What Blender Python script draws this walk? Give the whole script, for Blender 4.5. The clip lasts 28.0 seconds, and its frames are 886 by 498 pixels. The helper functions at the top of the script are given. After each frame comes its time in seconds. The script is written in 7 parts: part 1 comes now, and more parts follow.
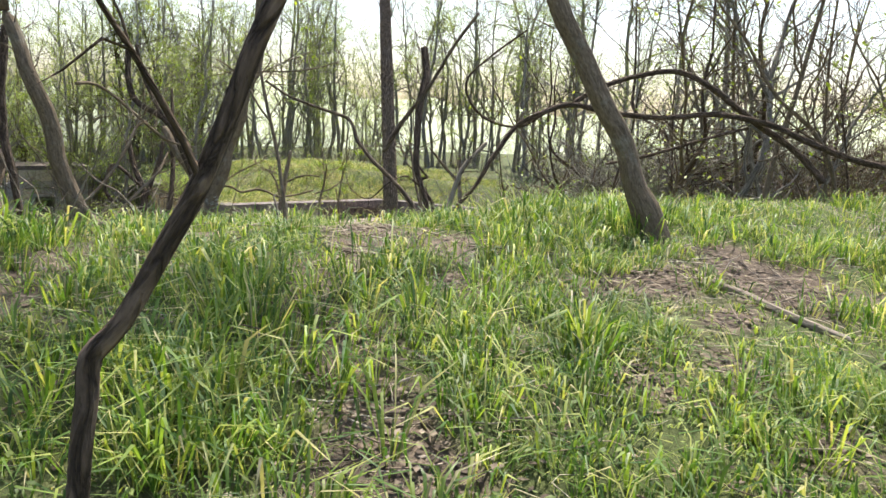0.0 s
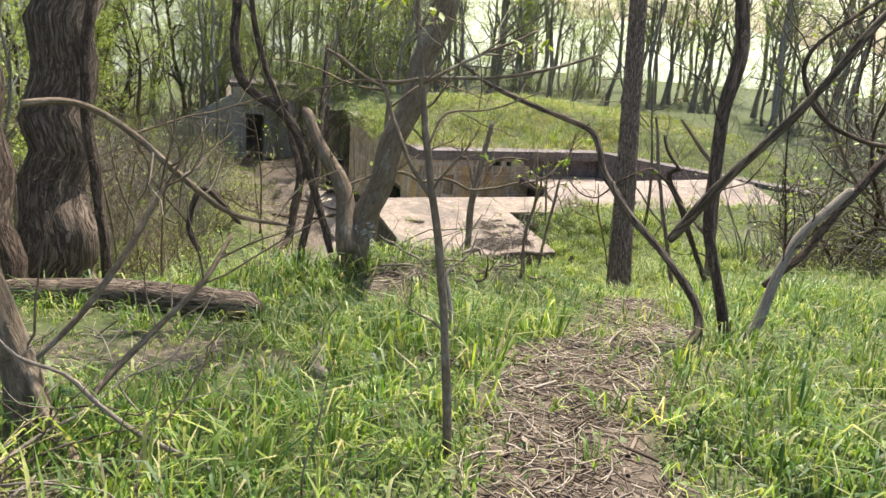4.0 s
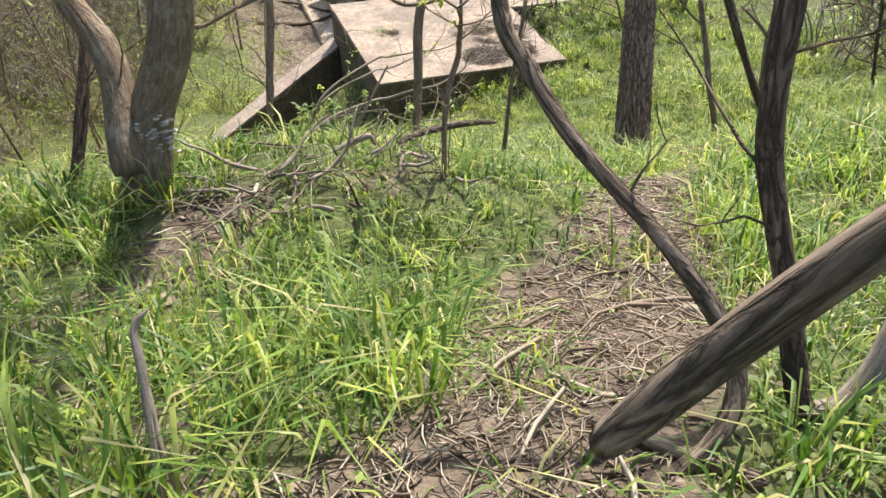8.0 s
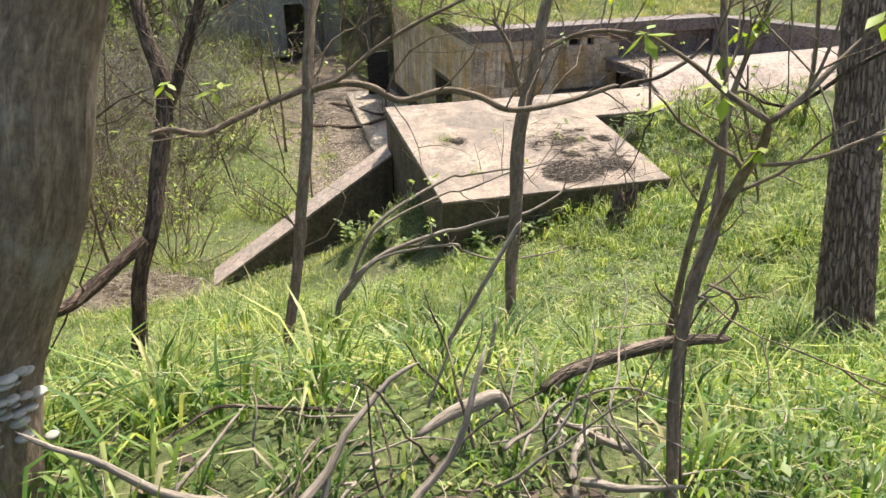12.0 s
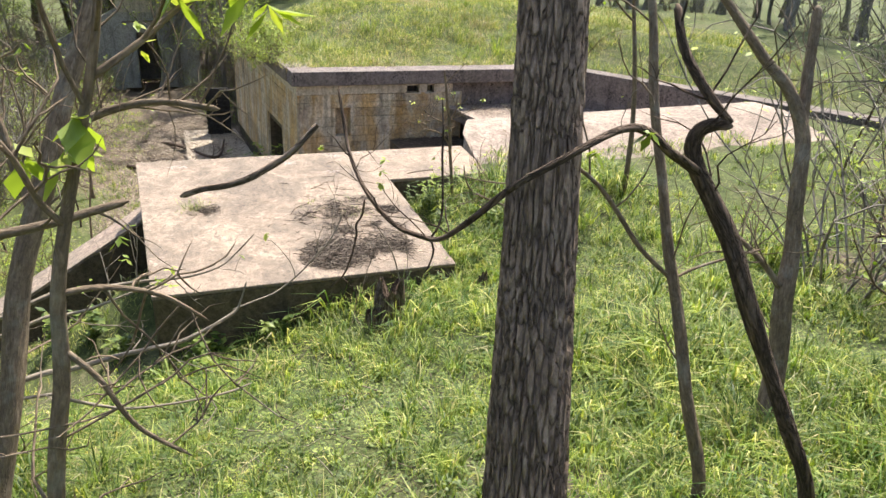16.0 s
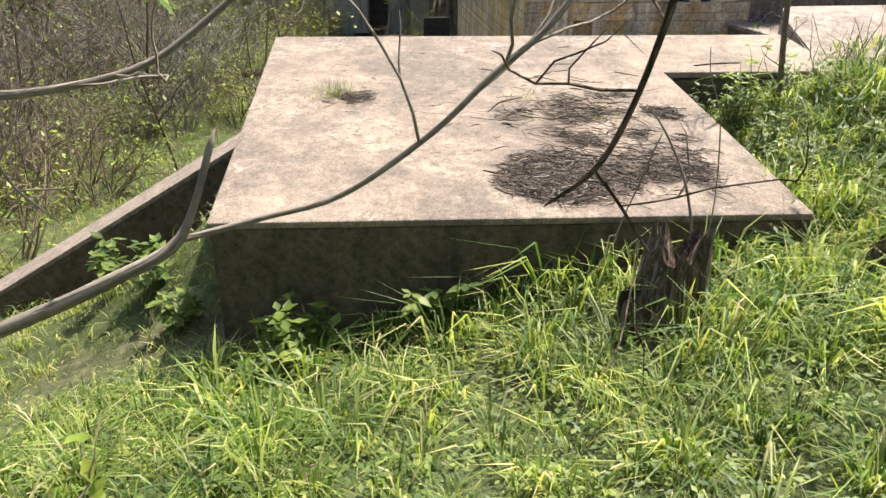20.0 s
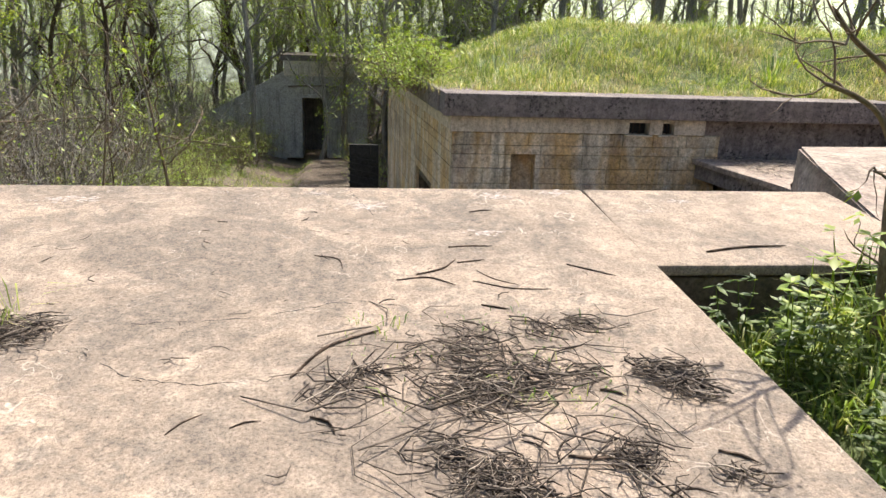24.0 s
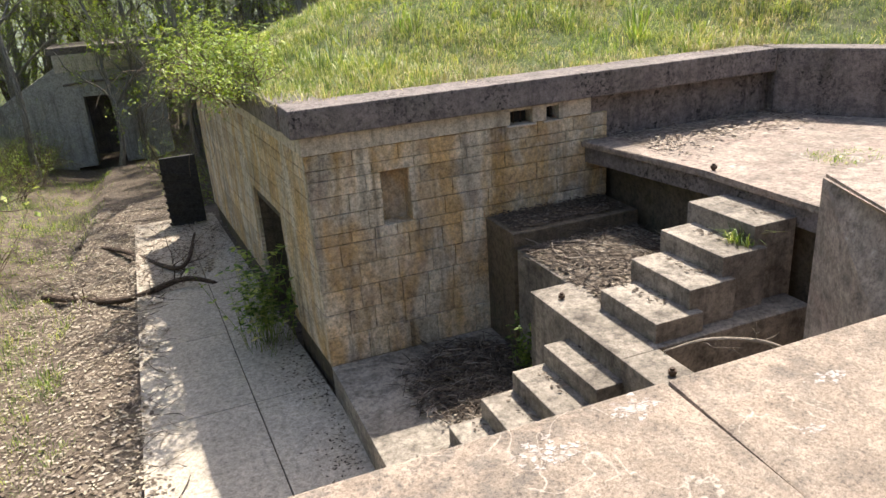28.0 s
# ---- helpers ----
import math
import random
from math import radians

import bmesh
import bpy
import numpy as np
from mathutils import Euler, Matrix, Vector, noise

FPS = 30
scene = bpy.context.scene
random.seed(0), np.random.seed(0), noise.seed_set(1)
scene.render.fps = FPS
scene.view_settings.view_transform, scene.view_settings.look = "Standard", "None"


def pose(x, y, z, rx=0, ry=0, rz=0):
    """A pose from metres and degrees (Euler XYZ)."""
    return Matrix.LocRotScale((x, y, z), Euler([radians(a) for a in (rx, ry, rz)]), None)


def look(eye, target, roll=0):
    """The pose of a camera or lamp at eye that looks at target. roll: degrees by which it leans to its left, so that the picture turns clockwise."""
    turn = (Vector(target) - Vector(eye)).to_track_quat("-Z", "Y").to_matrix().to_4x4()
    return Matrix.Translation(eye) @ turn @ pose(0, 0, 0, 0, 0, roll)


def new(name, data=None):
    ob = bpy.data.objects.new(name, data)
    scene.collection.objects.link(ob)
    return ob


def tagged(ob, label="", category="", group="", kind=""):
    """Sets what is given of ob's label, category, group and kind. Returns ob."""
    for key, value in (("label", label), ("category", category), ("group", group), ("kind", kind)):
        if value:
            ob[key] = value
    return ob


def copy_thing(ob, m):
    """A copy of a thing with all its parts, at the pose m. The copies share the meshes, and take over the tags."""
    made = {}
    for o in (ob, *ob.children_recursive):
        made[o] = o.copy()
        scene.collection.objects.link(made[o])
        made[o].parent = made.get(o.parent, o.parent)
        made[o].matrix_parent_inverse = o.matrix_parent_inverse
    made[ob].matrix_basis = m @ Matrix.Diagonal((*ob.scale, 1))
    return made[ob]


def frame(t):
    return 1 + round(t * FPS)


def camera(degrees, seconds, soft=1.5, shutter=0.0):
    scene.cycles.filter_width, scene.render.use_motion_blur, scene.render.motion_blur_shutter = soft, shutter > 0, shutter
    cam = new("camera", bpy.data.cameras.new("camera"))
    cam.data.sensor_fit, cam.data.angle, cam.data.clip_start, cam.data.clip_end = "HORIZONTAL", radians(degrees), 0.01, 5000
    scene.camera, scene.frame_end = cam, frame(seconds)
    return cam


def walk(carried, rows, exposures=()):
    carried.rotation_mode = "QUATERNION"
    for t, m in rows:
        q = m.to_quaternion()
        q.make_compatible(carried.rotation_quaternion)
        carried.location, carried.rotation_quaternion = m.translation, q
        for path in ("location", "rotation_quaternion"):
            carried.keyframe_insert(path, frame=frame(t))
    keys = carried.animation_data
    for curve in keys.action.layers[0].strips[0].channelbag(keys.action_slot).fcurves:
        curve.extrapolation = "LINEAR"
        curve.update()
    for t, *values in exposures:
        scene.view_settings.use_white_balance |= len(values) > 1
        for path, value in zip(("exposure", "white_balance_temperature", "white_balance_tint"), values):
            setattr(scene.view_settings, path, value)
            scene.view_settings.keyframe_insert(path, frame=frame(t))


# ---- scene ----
cam = camera(62.3, 28.0)
PATH = [
    (0, (-5.527, -16.374, 3.889), (-4.399, -14.763, 3.525), 2.6),
    (0.5, (-5.27, -16.184, 3.872), (-4.205, -14.54, 3.47), 3.0),
    (1, (-5.058, -15.944, 3.902), (-4.05, -14.277, 3.45), 4.1),
    (1.5, (-4.792, -15.63, 3.95), (-3.86, -13.941, 3.424), 4.8),
    (2, (-4.431, -15.045, 4.037), (-3.602, -13.31, 3.486), 6.0),
    (2.5, (-4.352, -14.332, 4.319), (-3.59, -12.591, 3.696), 7.4),
    (3, (-4.225, -13.718, 4.25), (-3.516, -11.943, 3.66), 6.0),
    (3.5, (-4.085, -13.134, 4.338), (-3.402, -11.349, 3.747), 5.7),
    (5.5, (-3.265, -11.89, 4.487), (-2.752, -10.094, 3.77), 0.4),
    (6, (-2.935, -11.522, 4.48), (-2.419, -9.754, 3.7), 0.4),
    (6.5, (-2.67, -11.274, 4.451), (-2.14, -9.541, 3.604), 0.7),
    (7, (-2.34, -10.989, 4.363), (-1.869, -9.287, 3.425), 0.4),
    (7.5, (-2.198, -10.73, 4.236), (-1.749, -9.087, 3.188), -0.2),
    (8, (-2.101, -10.379, 4.143), (-1.637, -8.792, 3.017), -1.5),
    (8.5, (-2.007, -10.075, 4.084), (-1.503, -8.544, 2.9), -3.0),
    (9, (-1.895, -9.799, 4.009), (-1.343, -8.32, 2.78), -5.3),
    (9.5, (-1.937, -9.521, 3.892), (-1.267, -8.079, 2.679), -2.3),
    (10, (-1.953, -9.175, 3.78), (-1.392, -7.566, 2.733), 1.6),
    (10.5, (-1.953, -8.989, 3.816), (-1.53, -7.295, 2.841), 1.7),
    (11, (-1.891, -8.754, 3.811), (-1.556, -7.02, 2.872), 0.3),
    (11.5, (-1.883, -8.394, 3.651), (-1.549, -6.642, 2.748), -1.9),
    (12, (-1.883, -8.082, 3.504), (-1.477, -6.338, 2.611), -1.0),
    (12.5, (-1.747, -7.946, 3.313), (-1.264, -6.209, 2.448), 0.2),
    (13, (-1.363, -7.848, 3.123), (-0.755, -6.092, 2.383), 1.7),
    (13.5, (-0.983, -7.852, 3.064), (-0.23, -6.138, 2.361), -0.3),
    (15.5, (0.154, -6.952, 3.369), (0.813, -5.249, 2.553), 2.7),
    (16, (0.296, -6.663, 3.322), (0.969, -4.959, 2.52), 3.1),
    (16.5, (0.63, -6.414, 3.165), (1.31, -4.704, 2.383), 3.8),
    (17, (0.874, -6.065, 2.967), (1.581, -4.351, 2.218), 5.3),
    (17.5, (1.076, -5.685, 2.79), (1.654, -3.918, 2.053), 6.0),
    (18, (1.157, -5.29, 2.634), (1.269, -3.453, 1.852), 4.8),
    (18.5, (1.091, -4.961, 2.431), (0.943, -3.172, 1.548), 0.6),
    (19, (1.007, -4.457, 2.156), (0.758, -2.655, 1.324), -0.5),
    (19.5, (0.956, -3.947, 1.785), (0.775, -2.142, 0.942), -1.3),
    (20, (0.996, -3.360, 1.489), (1.091, -1.568, 0.607), 0.3),
    (20.5, (1.326, -2.937, 1.411), (1.766, -1.191, 0.542), 1.1),
    (21, (1.674, -2.535, 1.368), (2.356, -0.827, 0.584), 1.7),
    (21.5, (1.917, -2.120, 1.344), (2.647, -0.407, 0.614), 2.7),
    (22, (2.071, -1.680, 1.280), (2.632, 0.107, 0.578), 2.2),
    (22.5, (1.961, -1.252, 1.223), (2.182, 0.621, 0.558), 2.1),
    (24.5, (1.686, -0.496, 1.151), (1.920, 1.405, 0.577), 2.0),
    (25, (1.622, -0.483, 1.139), (1.852, 1.417, 0.557), 2.1),
    (25.5, (1.647, -0.276, 1.088), (1.791, 1.630, 0.498), 1.1),
    (26, (1.670, -0.022, 1.093), (1.699, 1.889, 0.505), -0.7),
    (26.5, (1.573, 0.413, 1.212), (1.536, 2.319, 0.609), -2.7),
    (27, (1.575, 0.879, 1.444), (1.653, 2.778, 0.822), -3.9),
    (27.3, (1.598, 1.179, 1.536), (1.808, 3.059, 0.889), -4.6),
    (27.5, (1.607, 1.355, 1.575), (1.932, 3.214, 0.915), -4.3),
    (28, (1.622, 1.683, 1.599), (2.284, 3.430, 0.884), -4.0),
]
walk(cam, [(t, look(eye, target, roll)) for t, eye, target, roll in PATH], [(0, 0.9), (3.5, 0.95), (6, 1.03), (17, 1.03), (20, 0.97), (25, 0.82), (26, 0.78), (27, 0.76), (28, 0.9)])

# ---- light ----
SUN_ELEVATION, SUN_AZIMUTH = radians(58), radians(40)     # azimuth from +y towards +x
world = bpy.data.worlds.new("sky")
scene.world = world
world.use_nodes = True
sky = world.node_tree.nodes.new("ShaderNodeTexSky")
sky.sky_type, sky.sun_disc = "NISHITA", False
sky.sun_elevation, sky.sun_rotation = SUN_ELEVATION, SUN_AZIMUTH
sky.air_density, sky.dust_density = 1.0, 2.5
world.node_tree.links.new(sky.outputs[0], world.node_tree.nodes["Background"].inputs[0])
world.node_tree.nodes["Background"].inputs[1].default_value = 0.15
to_sun = Vector((math.sin(SUN_AZIMUTH) * math.cos(SUN_ELEVATION), math.cos(SUN_AZIMUTH) * math.cos(SUN_ELEVATION), math.sin(SUN_ELEVATION)))
sun = new("sun", bpy.data.lights.new("sun", "SUN"))
sun.data.energy, sun.data.angle, sun.data.color = 5.0, radians(0.6), (1.0, 0.95, 0.86)
sun.matrix_world = look(to_sun * 50, (0, 0, 0))


# ---- materials ----
def nodes_of(name, rough=0.9, metal=0.0):
    m = bpy.data.materials.new(name)
    m.use_nodes = True
    nt = m.node_tree
    b = nt.nodes["Principled BSDF"]
    b.inputs["Roughness"].default_value, b.inputs["Metallic"].default_value = rough, metal
    b.inputs["Specular IOR Level"].default_value = 0.25
    return m, nt, b


def coords(nt, scale=(1, 1, 1), kind="Object"):
    tc, mp = nt.nodes.new("ShaderNodeTexCoord"), nt.nodes.new("ShaderNodeMapping")
    nt.links.new(tc.outputs[kind], mp.inputs[0])
    mp.inputs["Scale"].default_value = scale
    return mp.outputs[0]


def noise_tex(nt, vec, scale, detail=6.0, rough=0.6, distort=0.0):
    n = nt.nodes.new("ShaderNodeTexNoise")
    nt.links.new(vec, n.inputs["Vector"])
    n.inputs["Scale"].default_value, n.inputs["Detail"].default_value = scale, detail
    n.inputs["Roughness"].default_value, n.inputs["Distortion"].default_value = rough, distort
    return n.outputs["Fac"]


def ramp(nt, fac, stops):
    r = nt.nodes.new("ShaderNodeValToRGB")
    e = r.color_ramp.elements
    while len(e) < len(stops):
        e.new(0.5)
    for el, (p, c) in zip(e, stops):
        el.position, el.color = p, (*c, 1) if len(c) == 3 else c
    nt.links.new(fac, r.inputs[0])
    return r.outputs[0]


def grey(v):
    return (v, v, v)


def mix(nt, a, b, fac, mode="MIX"):
    m = nt.nodes.new("ShaderNodeMix")
    m.data_type, m.blend_type = "RGBA", mode
    for sock, val in ((m.inputs[0], fac), (m.inputs[6], a), (m.inputs[7], b)):
        if isinstance(val, (int, float)):
            sock.default_value = val
        elif isinstance(val, tuple):
            sock.default_value = (*val, 1)
        else:
            nt.links.new(val, sock)
    return m.outputs[2]


def bump(nt, bsdf, height, strength, dist=0.02):
    b = nt.nodes.new("ShaderNodeBump")
    b.inputs["Strength"].default_value, b.inputs["Distance"].default_value = strength, dist
    nt.links.new(height, b.inputs["Height"])
    nt.links.new(b.outputs[0], bsdf.inputs["Normal"])


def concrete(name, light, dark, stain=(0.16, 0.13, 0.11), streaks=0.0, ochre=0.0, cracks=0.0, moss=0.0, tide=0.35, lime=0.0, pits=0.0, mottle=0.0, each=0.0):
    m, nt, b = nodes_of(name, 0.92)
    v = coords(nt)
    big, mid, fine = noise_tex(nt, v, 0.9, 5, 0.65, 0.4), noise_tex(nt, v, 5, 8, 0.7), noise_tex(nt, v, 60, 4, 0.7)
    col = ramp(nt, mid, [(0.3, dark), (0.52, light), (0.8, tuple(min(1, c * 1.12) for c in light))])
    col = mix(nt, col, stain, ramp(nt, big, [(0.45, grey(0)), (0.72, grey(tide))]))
    if streaks:
        sv = coords(nt, (4.5, 4.5, 0.3))
        s = noise_tex(nt, sv, 1.0, 7, 0.65, 0.3)
        col = mix(nt, col, (0.05, 0.042, 0.036), ramp(nt, s, [(0.5, grey(0)), (0.68, grey(streaks))]))
    if ochre:
        ov = coords(nt, (2.2, 2.2, 0.7))
        o = noise_tex(nt, ov, 1.1, 5, 0.6, 0.5)
        col = mix(nt, col, (0.62, 0.37, 0.12), ramp(nt, o, [(0.42, grey(0)), (0.62, grey(ochre))]))
    if moss:
        col = mix(nt, col, (0.07, 0.09, 0.03), ramp(nt, noise_tex(nt, v, 2.3, 6, 0.7), [(0.5, grey(0)), (0.75, grey(moss))]))
    if lime:
        col = mix(nt, col, (0.72, 0.66, 0.58), ramp(nt, noise_tex(nt, v, 2.6, 7, 0.72, 0.8), [(0.61, grey(0)), (0.66, grey(lime))]))
        dirt = noise_tex(nt, v, 26, 6, 0.75)
        col = mix(nt, col, (0.12, 0.1, 0.085), ramp(nt, dirt, [(0.5, grey(0)), (0.66, grey(0.55))]))
    if mottle:
        blot = noise_tex(nt, v, 3.4, 9, 0.78, 0.6)
        col = mix(nt, col, (0.115, 0.1, 0.085), ramp(nt, blot, [(0.44, grey(0)), (0.6, grey(mottle))]))
        rose = noise_tex(nt, coords(nt, (1.3, 1.1, 1)), 1.9, 8, 0.75, 0.3)
        col = mix(nt, col, (0.36, 0.24, 0.2), ramp(nt, rose, [(0.5, grey(0)), (0.7, grey(0.5))]))
    if pits:
        spot = noise_tex(nt, v, 22, 5, 0.7)
        gate = ramp(nt, noise_tex(nt, v, 1.7, 3), [(0.42, grey(0)), (0.62, grey(1))])
        col = mix(nt, col, (0.02, 0.018, 0.016), mix(nt, ramp(nt, spot, [(0.52, grey(0)), (0.6, grey(pits))]), gate, 1.0, "MULTIPLY"))
    if each:
        info = nt.nodes.new("ShaderNodeObjectInfo")
        col = mix(nt, col, ramp(nt, info.outputs["Random"], [(0.0, grey(1 - each)), (0.5, grey(1.0)), (1.0, (1 + each, 1 + 0.9 * each, 1 + 0.7 * each))]), 1.0, "MULTIPLY")
    grit = noise_tex(nt, v, 17, 7, 0.75)
    col = mix(nt, col, ramp(nt, grit, [(0.34, grey(0.45)), (0.5, grey(0.95)), (0.66, grey(1.3))]), 0.85, "MULTIPLY")
    speck = ramp(nt, fine, [(0.35, grey(0.62)), (0.56, grey(1.0))])
    col = mix(nt, col, speck, 0.7, "MULTIPLY")
    height = mix(nt, mid, fine, 0.5)
    if cracks:
        dv = nt.nodes.new("ShaderNodeVectorMath")
        dv.operation = "ADD"
        nz = nt.nodes.new("ShaderNodeTexNoise")
        nz.inputs["Scale"].default_value, nz.inputs["Detail"].default_value = 3.0, 6
        nt.links.new(v, nz.inputs["Vector"])
        sc = nt.nodes.new("ShaderNodeVectorMath")
        sc.operation = "SCALE"
        sc.inputs["Scale"].default_value = 0.35
        nt.links.new(nz.outputs["Color"], sc.inputs[0])
        nt.links.new(v, dv.inputs[0])
        nt.links.new(sc.outputs[0], dv.inputs[1])
        vo = nt.nodes.new("ShaderNodeTexVoronoi")
        vo.feature = "DISTANCE_TO_EDGE"
        vo.inputs["Scale"].default_value = 0.75
        nt.links.new(dv.outputs[0], vo.inputs["Vector"])
        line = ramp(nt, vo.outputs["Distance"], [(0.0, grey(cracks)), (0.006, grey(0))])
        gate = ramp(nt, noise_tex(nt, v, 1.6, 2), [(0.5, grey(0)), (0.58, grey(1))])
        line = mix(nt, line, gate, 1.0, "MULTIPLY")
        col = mix(nt, col, (0.05, 0.04, 0.035), line)
    nt.links.new(col, b.inputs["Base Color"])
    bump(nt, b, height, 0.55, 0.012)
    return m


def roof_concrete(name):
    """Sun-bleached tan cement with grey-brown films of algae, scratches and grit."""
    m, nt, b = nodes_of(name, 0.93)
    v = coords(nt)
    cloudy, mid = noise_tex(nt, v, 1.3, 9, 0.72, 0.5), noise_tex(nt, v, 7, 9, 0.75)
    grit, sand = noise_tex(nt, v, 90, 5, 0.8), noise_tex(nt, v, 320, 3, 0.7)
    col = ramp(nt, mid, [(0.32, (0.24, 0.182, 0.137)), (0.5, (0.36, 0.275, 0.207)), (0.66, (0.45, 0.352, 0.27))])
    film = mix(nt, ramp(nt, cloudy, [(0.4, grey(0.05)), (0.57, grey(0.95))]), ramp(nt, noise_tex(nt, v, 24, 8, 0.8), [(0.36, grey(0.4)), (0.6, grey(0.95))]), 1.0, "MULTIPLY")
    col = mix(nt, col, (0.115, 0.096, 0.08), film)
    spots = mix(nt, ramp(nt, noise_tex(nt, v, 16, 7, 0.75, 0.4), [(0.5, grey(0)), (0.57, grey(0.8))]), ramp(nt, noise_tex(nt, v, 0.9, 4), [(0.38, grey(0.25)), (0.55, grey(1))]), 1.0, "MULTIPLY")
    col = mix(nt, col, (0.17, 0.14, 0.115), spots)
    off = nt.nodes.new("ShaderNodeMath")
    off.operation = "SUBTRACT"
    nt.links.new(noise_tex(nt, v, 3.1, 3, 0.5, 1.4), off.inputs[0])
    off.inputs[1].default_value = 0.5
    fold = nt.nodes.new("ShaderNodeMath")
    fold.operation = "ABSOLUTE"
    nt.links.new(off.outputs[0], fold.inputs[0])
    lines = mix(nt, ramp(nt, fold.outputs[0], [(0.0, grey(0.7)), (0.004, grey(0.5)), (0.009, grey(0))]), ramp(nt, noise_tex(nt, v, 2.2, 4), [(0.5, grey(0)), (0.6, grey(1))]), 1.0, "MULTIPLY")
    col = mix(nt, col, (0.5, 0.42, 0.34), lines)
    col = mix(nt, col, ramp(nt, grit, [(0.34, grey(0.38)), (0.48, grey(0.97)), (0.64, grey(1.32))]), 0.95, "MULTIPLY")
    col = mix(nt, col, ramp(nt, sand, [(0.36, grey(0.72)), (0.6, grey(1.12))]), 0.8, "MULTIPLY")
    nt.links.new(col, b.inputs["Base Color"])
    bump(nt, b, mix(nt, mid, grit, 0.6), 0.6, 0.008)
    return m


def bark(name, a, c, scale=1.0, lichen=0.0, ridge=1.0, stretch=0.075, plates=False):
    """Furrowed bark; its plates run along each limb by the mesh's own grain."""
    m, nt, b = nodes_of(name, 0.95)
    grain = nt.nodes.new("ShaderNodeAttribute")
    grain.attribute_name = "grain"
    mp = nt.nodes.new("ShaderNodeMapping")
    nt.links.new(grain.outputs["Vector"], mp.inputs[0])
    mp.inputs["Scale"].default_value = (1, 1, stretch)
    v = mp.outputs[0]
    n = noise_tex(nt, v, 38 * scale, 8, 0.7, 0.5)
    f = noise_tex(nt, coords(nt), 45 * scale, 4)
    off = nt.nodes.new("ShaderNodeMath")
    off.operation = "SUBTRACT"
    nt.links.new(noise_tex(nt, v, 30 * scale, 5, 0.55, 0.9), off.inputs[0])
    off.inputs[1].default_value = 0.5
    fold = nt.nodes.new("ShaderNodeMath")
    fold.operation = "ABSOLUTE"
    nt.links.new(off.outputs[0], fold.inputs[0])
    plate = ramp(nt, fold.outputs[0], [(0.0, grey(0)), (0.035, grey(0.5)), (0.1, grey(1))])
    if plates:
        warp = mix(nt, v, noise_tex(nt, v, 22 * scale, 5), 0.055)
        cell = nt.nodes.new("ShaderNodeTexVoronoi")
        cell.feature = "DISTANCE_TO_EDGE"
        cell.inputs["Scale"].default_value = 40 * scale
        nt.links.new(warp, cell.inputs["Vector"])
        plate = ramp(nt, cell.outputs["Distance"], [(0.0, grey(0.0)), (0.06, grey(0.4)), (0.2, grey(1))])
        n = noise_tex(nt, v, 70 * scale, 9, 0.8)
    col = ramp(nt, n, [(0.3, tuple(x * 0.55 for x in a)), (0.5, a), (0.72, c)])
    col = mix(nt, tuple(x * 0.3 for x in a), col, mix(nt, grey(1.0), plate, 0.9 * ridge))
    col = mix(nt, col, ramp(nt, f, [(0.3, grey(0.6)), (0.6, grey(1))]), 0.6, "MULTIPLY")
    if lichen:
        l = noise_tex(nt, coords(nt), 5, 6, 0.7)
        col = mix(nt, col, (0.42, 0.42, 0.36), ramp(nt, l, [(0.55, grey(0)), (0.68, grey(lichen))]))
    nt.links.new(col, b.inputs["Base Color"])
    bump(nt, b, mix(nt, n, plate, 0.75), 0.9 * ridge, 0.02)
    return m


def leafy(name, stops, rough=0.48, translucent=0.4):
    m, nt, b = nodes_of(name, rough)
    b.inputs["Specular IOR Level"].default_value = 0.35
    g = nt.nodes.new("ShaderNodeNewGeometry")
    col = ramp(nt, g.outputs["Random Per Island"], stops)
    big = noise_tex(nt, coords(nt), 0.5, 3)
    col = mix(nt, col, ramp(nt, big, [(0.3, (0.75, 0.75, 0.7)), (0.7, (1.1, 1.08, 0.9))]), 0.8, "MULTIPLY")
    tuft = noise_tex(nt, coords(nt), 3.2, 4, 0.65)
    col = mix(nt, col, ramp(nt, tuft, [(0.32, (0.42, 0.48, 0.45)), (0.5, (0.95, 0.97, 0.92)), (0.68, (1.6, 1.5, 1.3))]), 0.85, "MULTIPLY")
    nt.links.new(col, b.inputs["Base Color"])
    t = nt.nodes.new("ShaderNodeBsdfTranslucent")
    nt.links.new(mix(nt, col, (1.25, 1.3, 0.6), 1.0, "MULTIPLY"), t.inputs[0])
    ms = nt.nodes.new("ShaderNodeMixShader")
    ms.inputs[0].default_value = translucent
    nt.links.new(b.outputs[0], ms.inputs[1])
    nt.links.new(t.outputs[0], ms.inputs[2])
    nt.links.new(ms.outputs[0], nt.nodes["Material Output"].inputs[0])
    return m


def by_island(name, stops, rough=0.9):
    m, nt, b = nodes_of(name, rough)
    g = nt.nodes.new("ShaderNodeNewGeometry")
    col = ramp(nt, g.outputs["Random Per Island"], stops)
    col = mix(nt, col, ramp(nt, noise_tex(nt, coords(nt), 40, 4), [(0.3, grey(0.6)), (0.65, grey(1.05))]), 0.7, "MULTIPLY")
    nt.links.new(col, b.inputs["Base Color"])
    return m


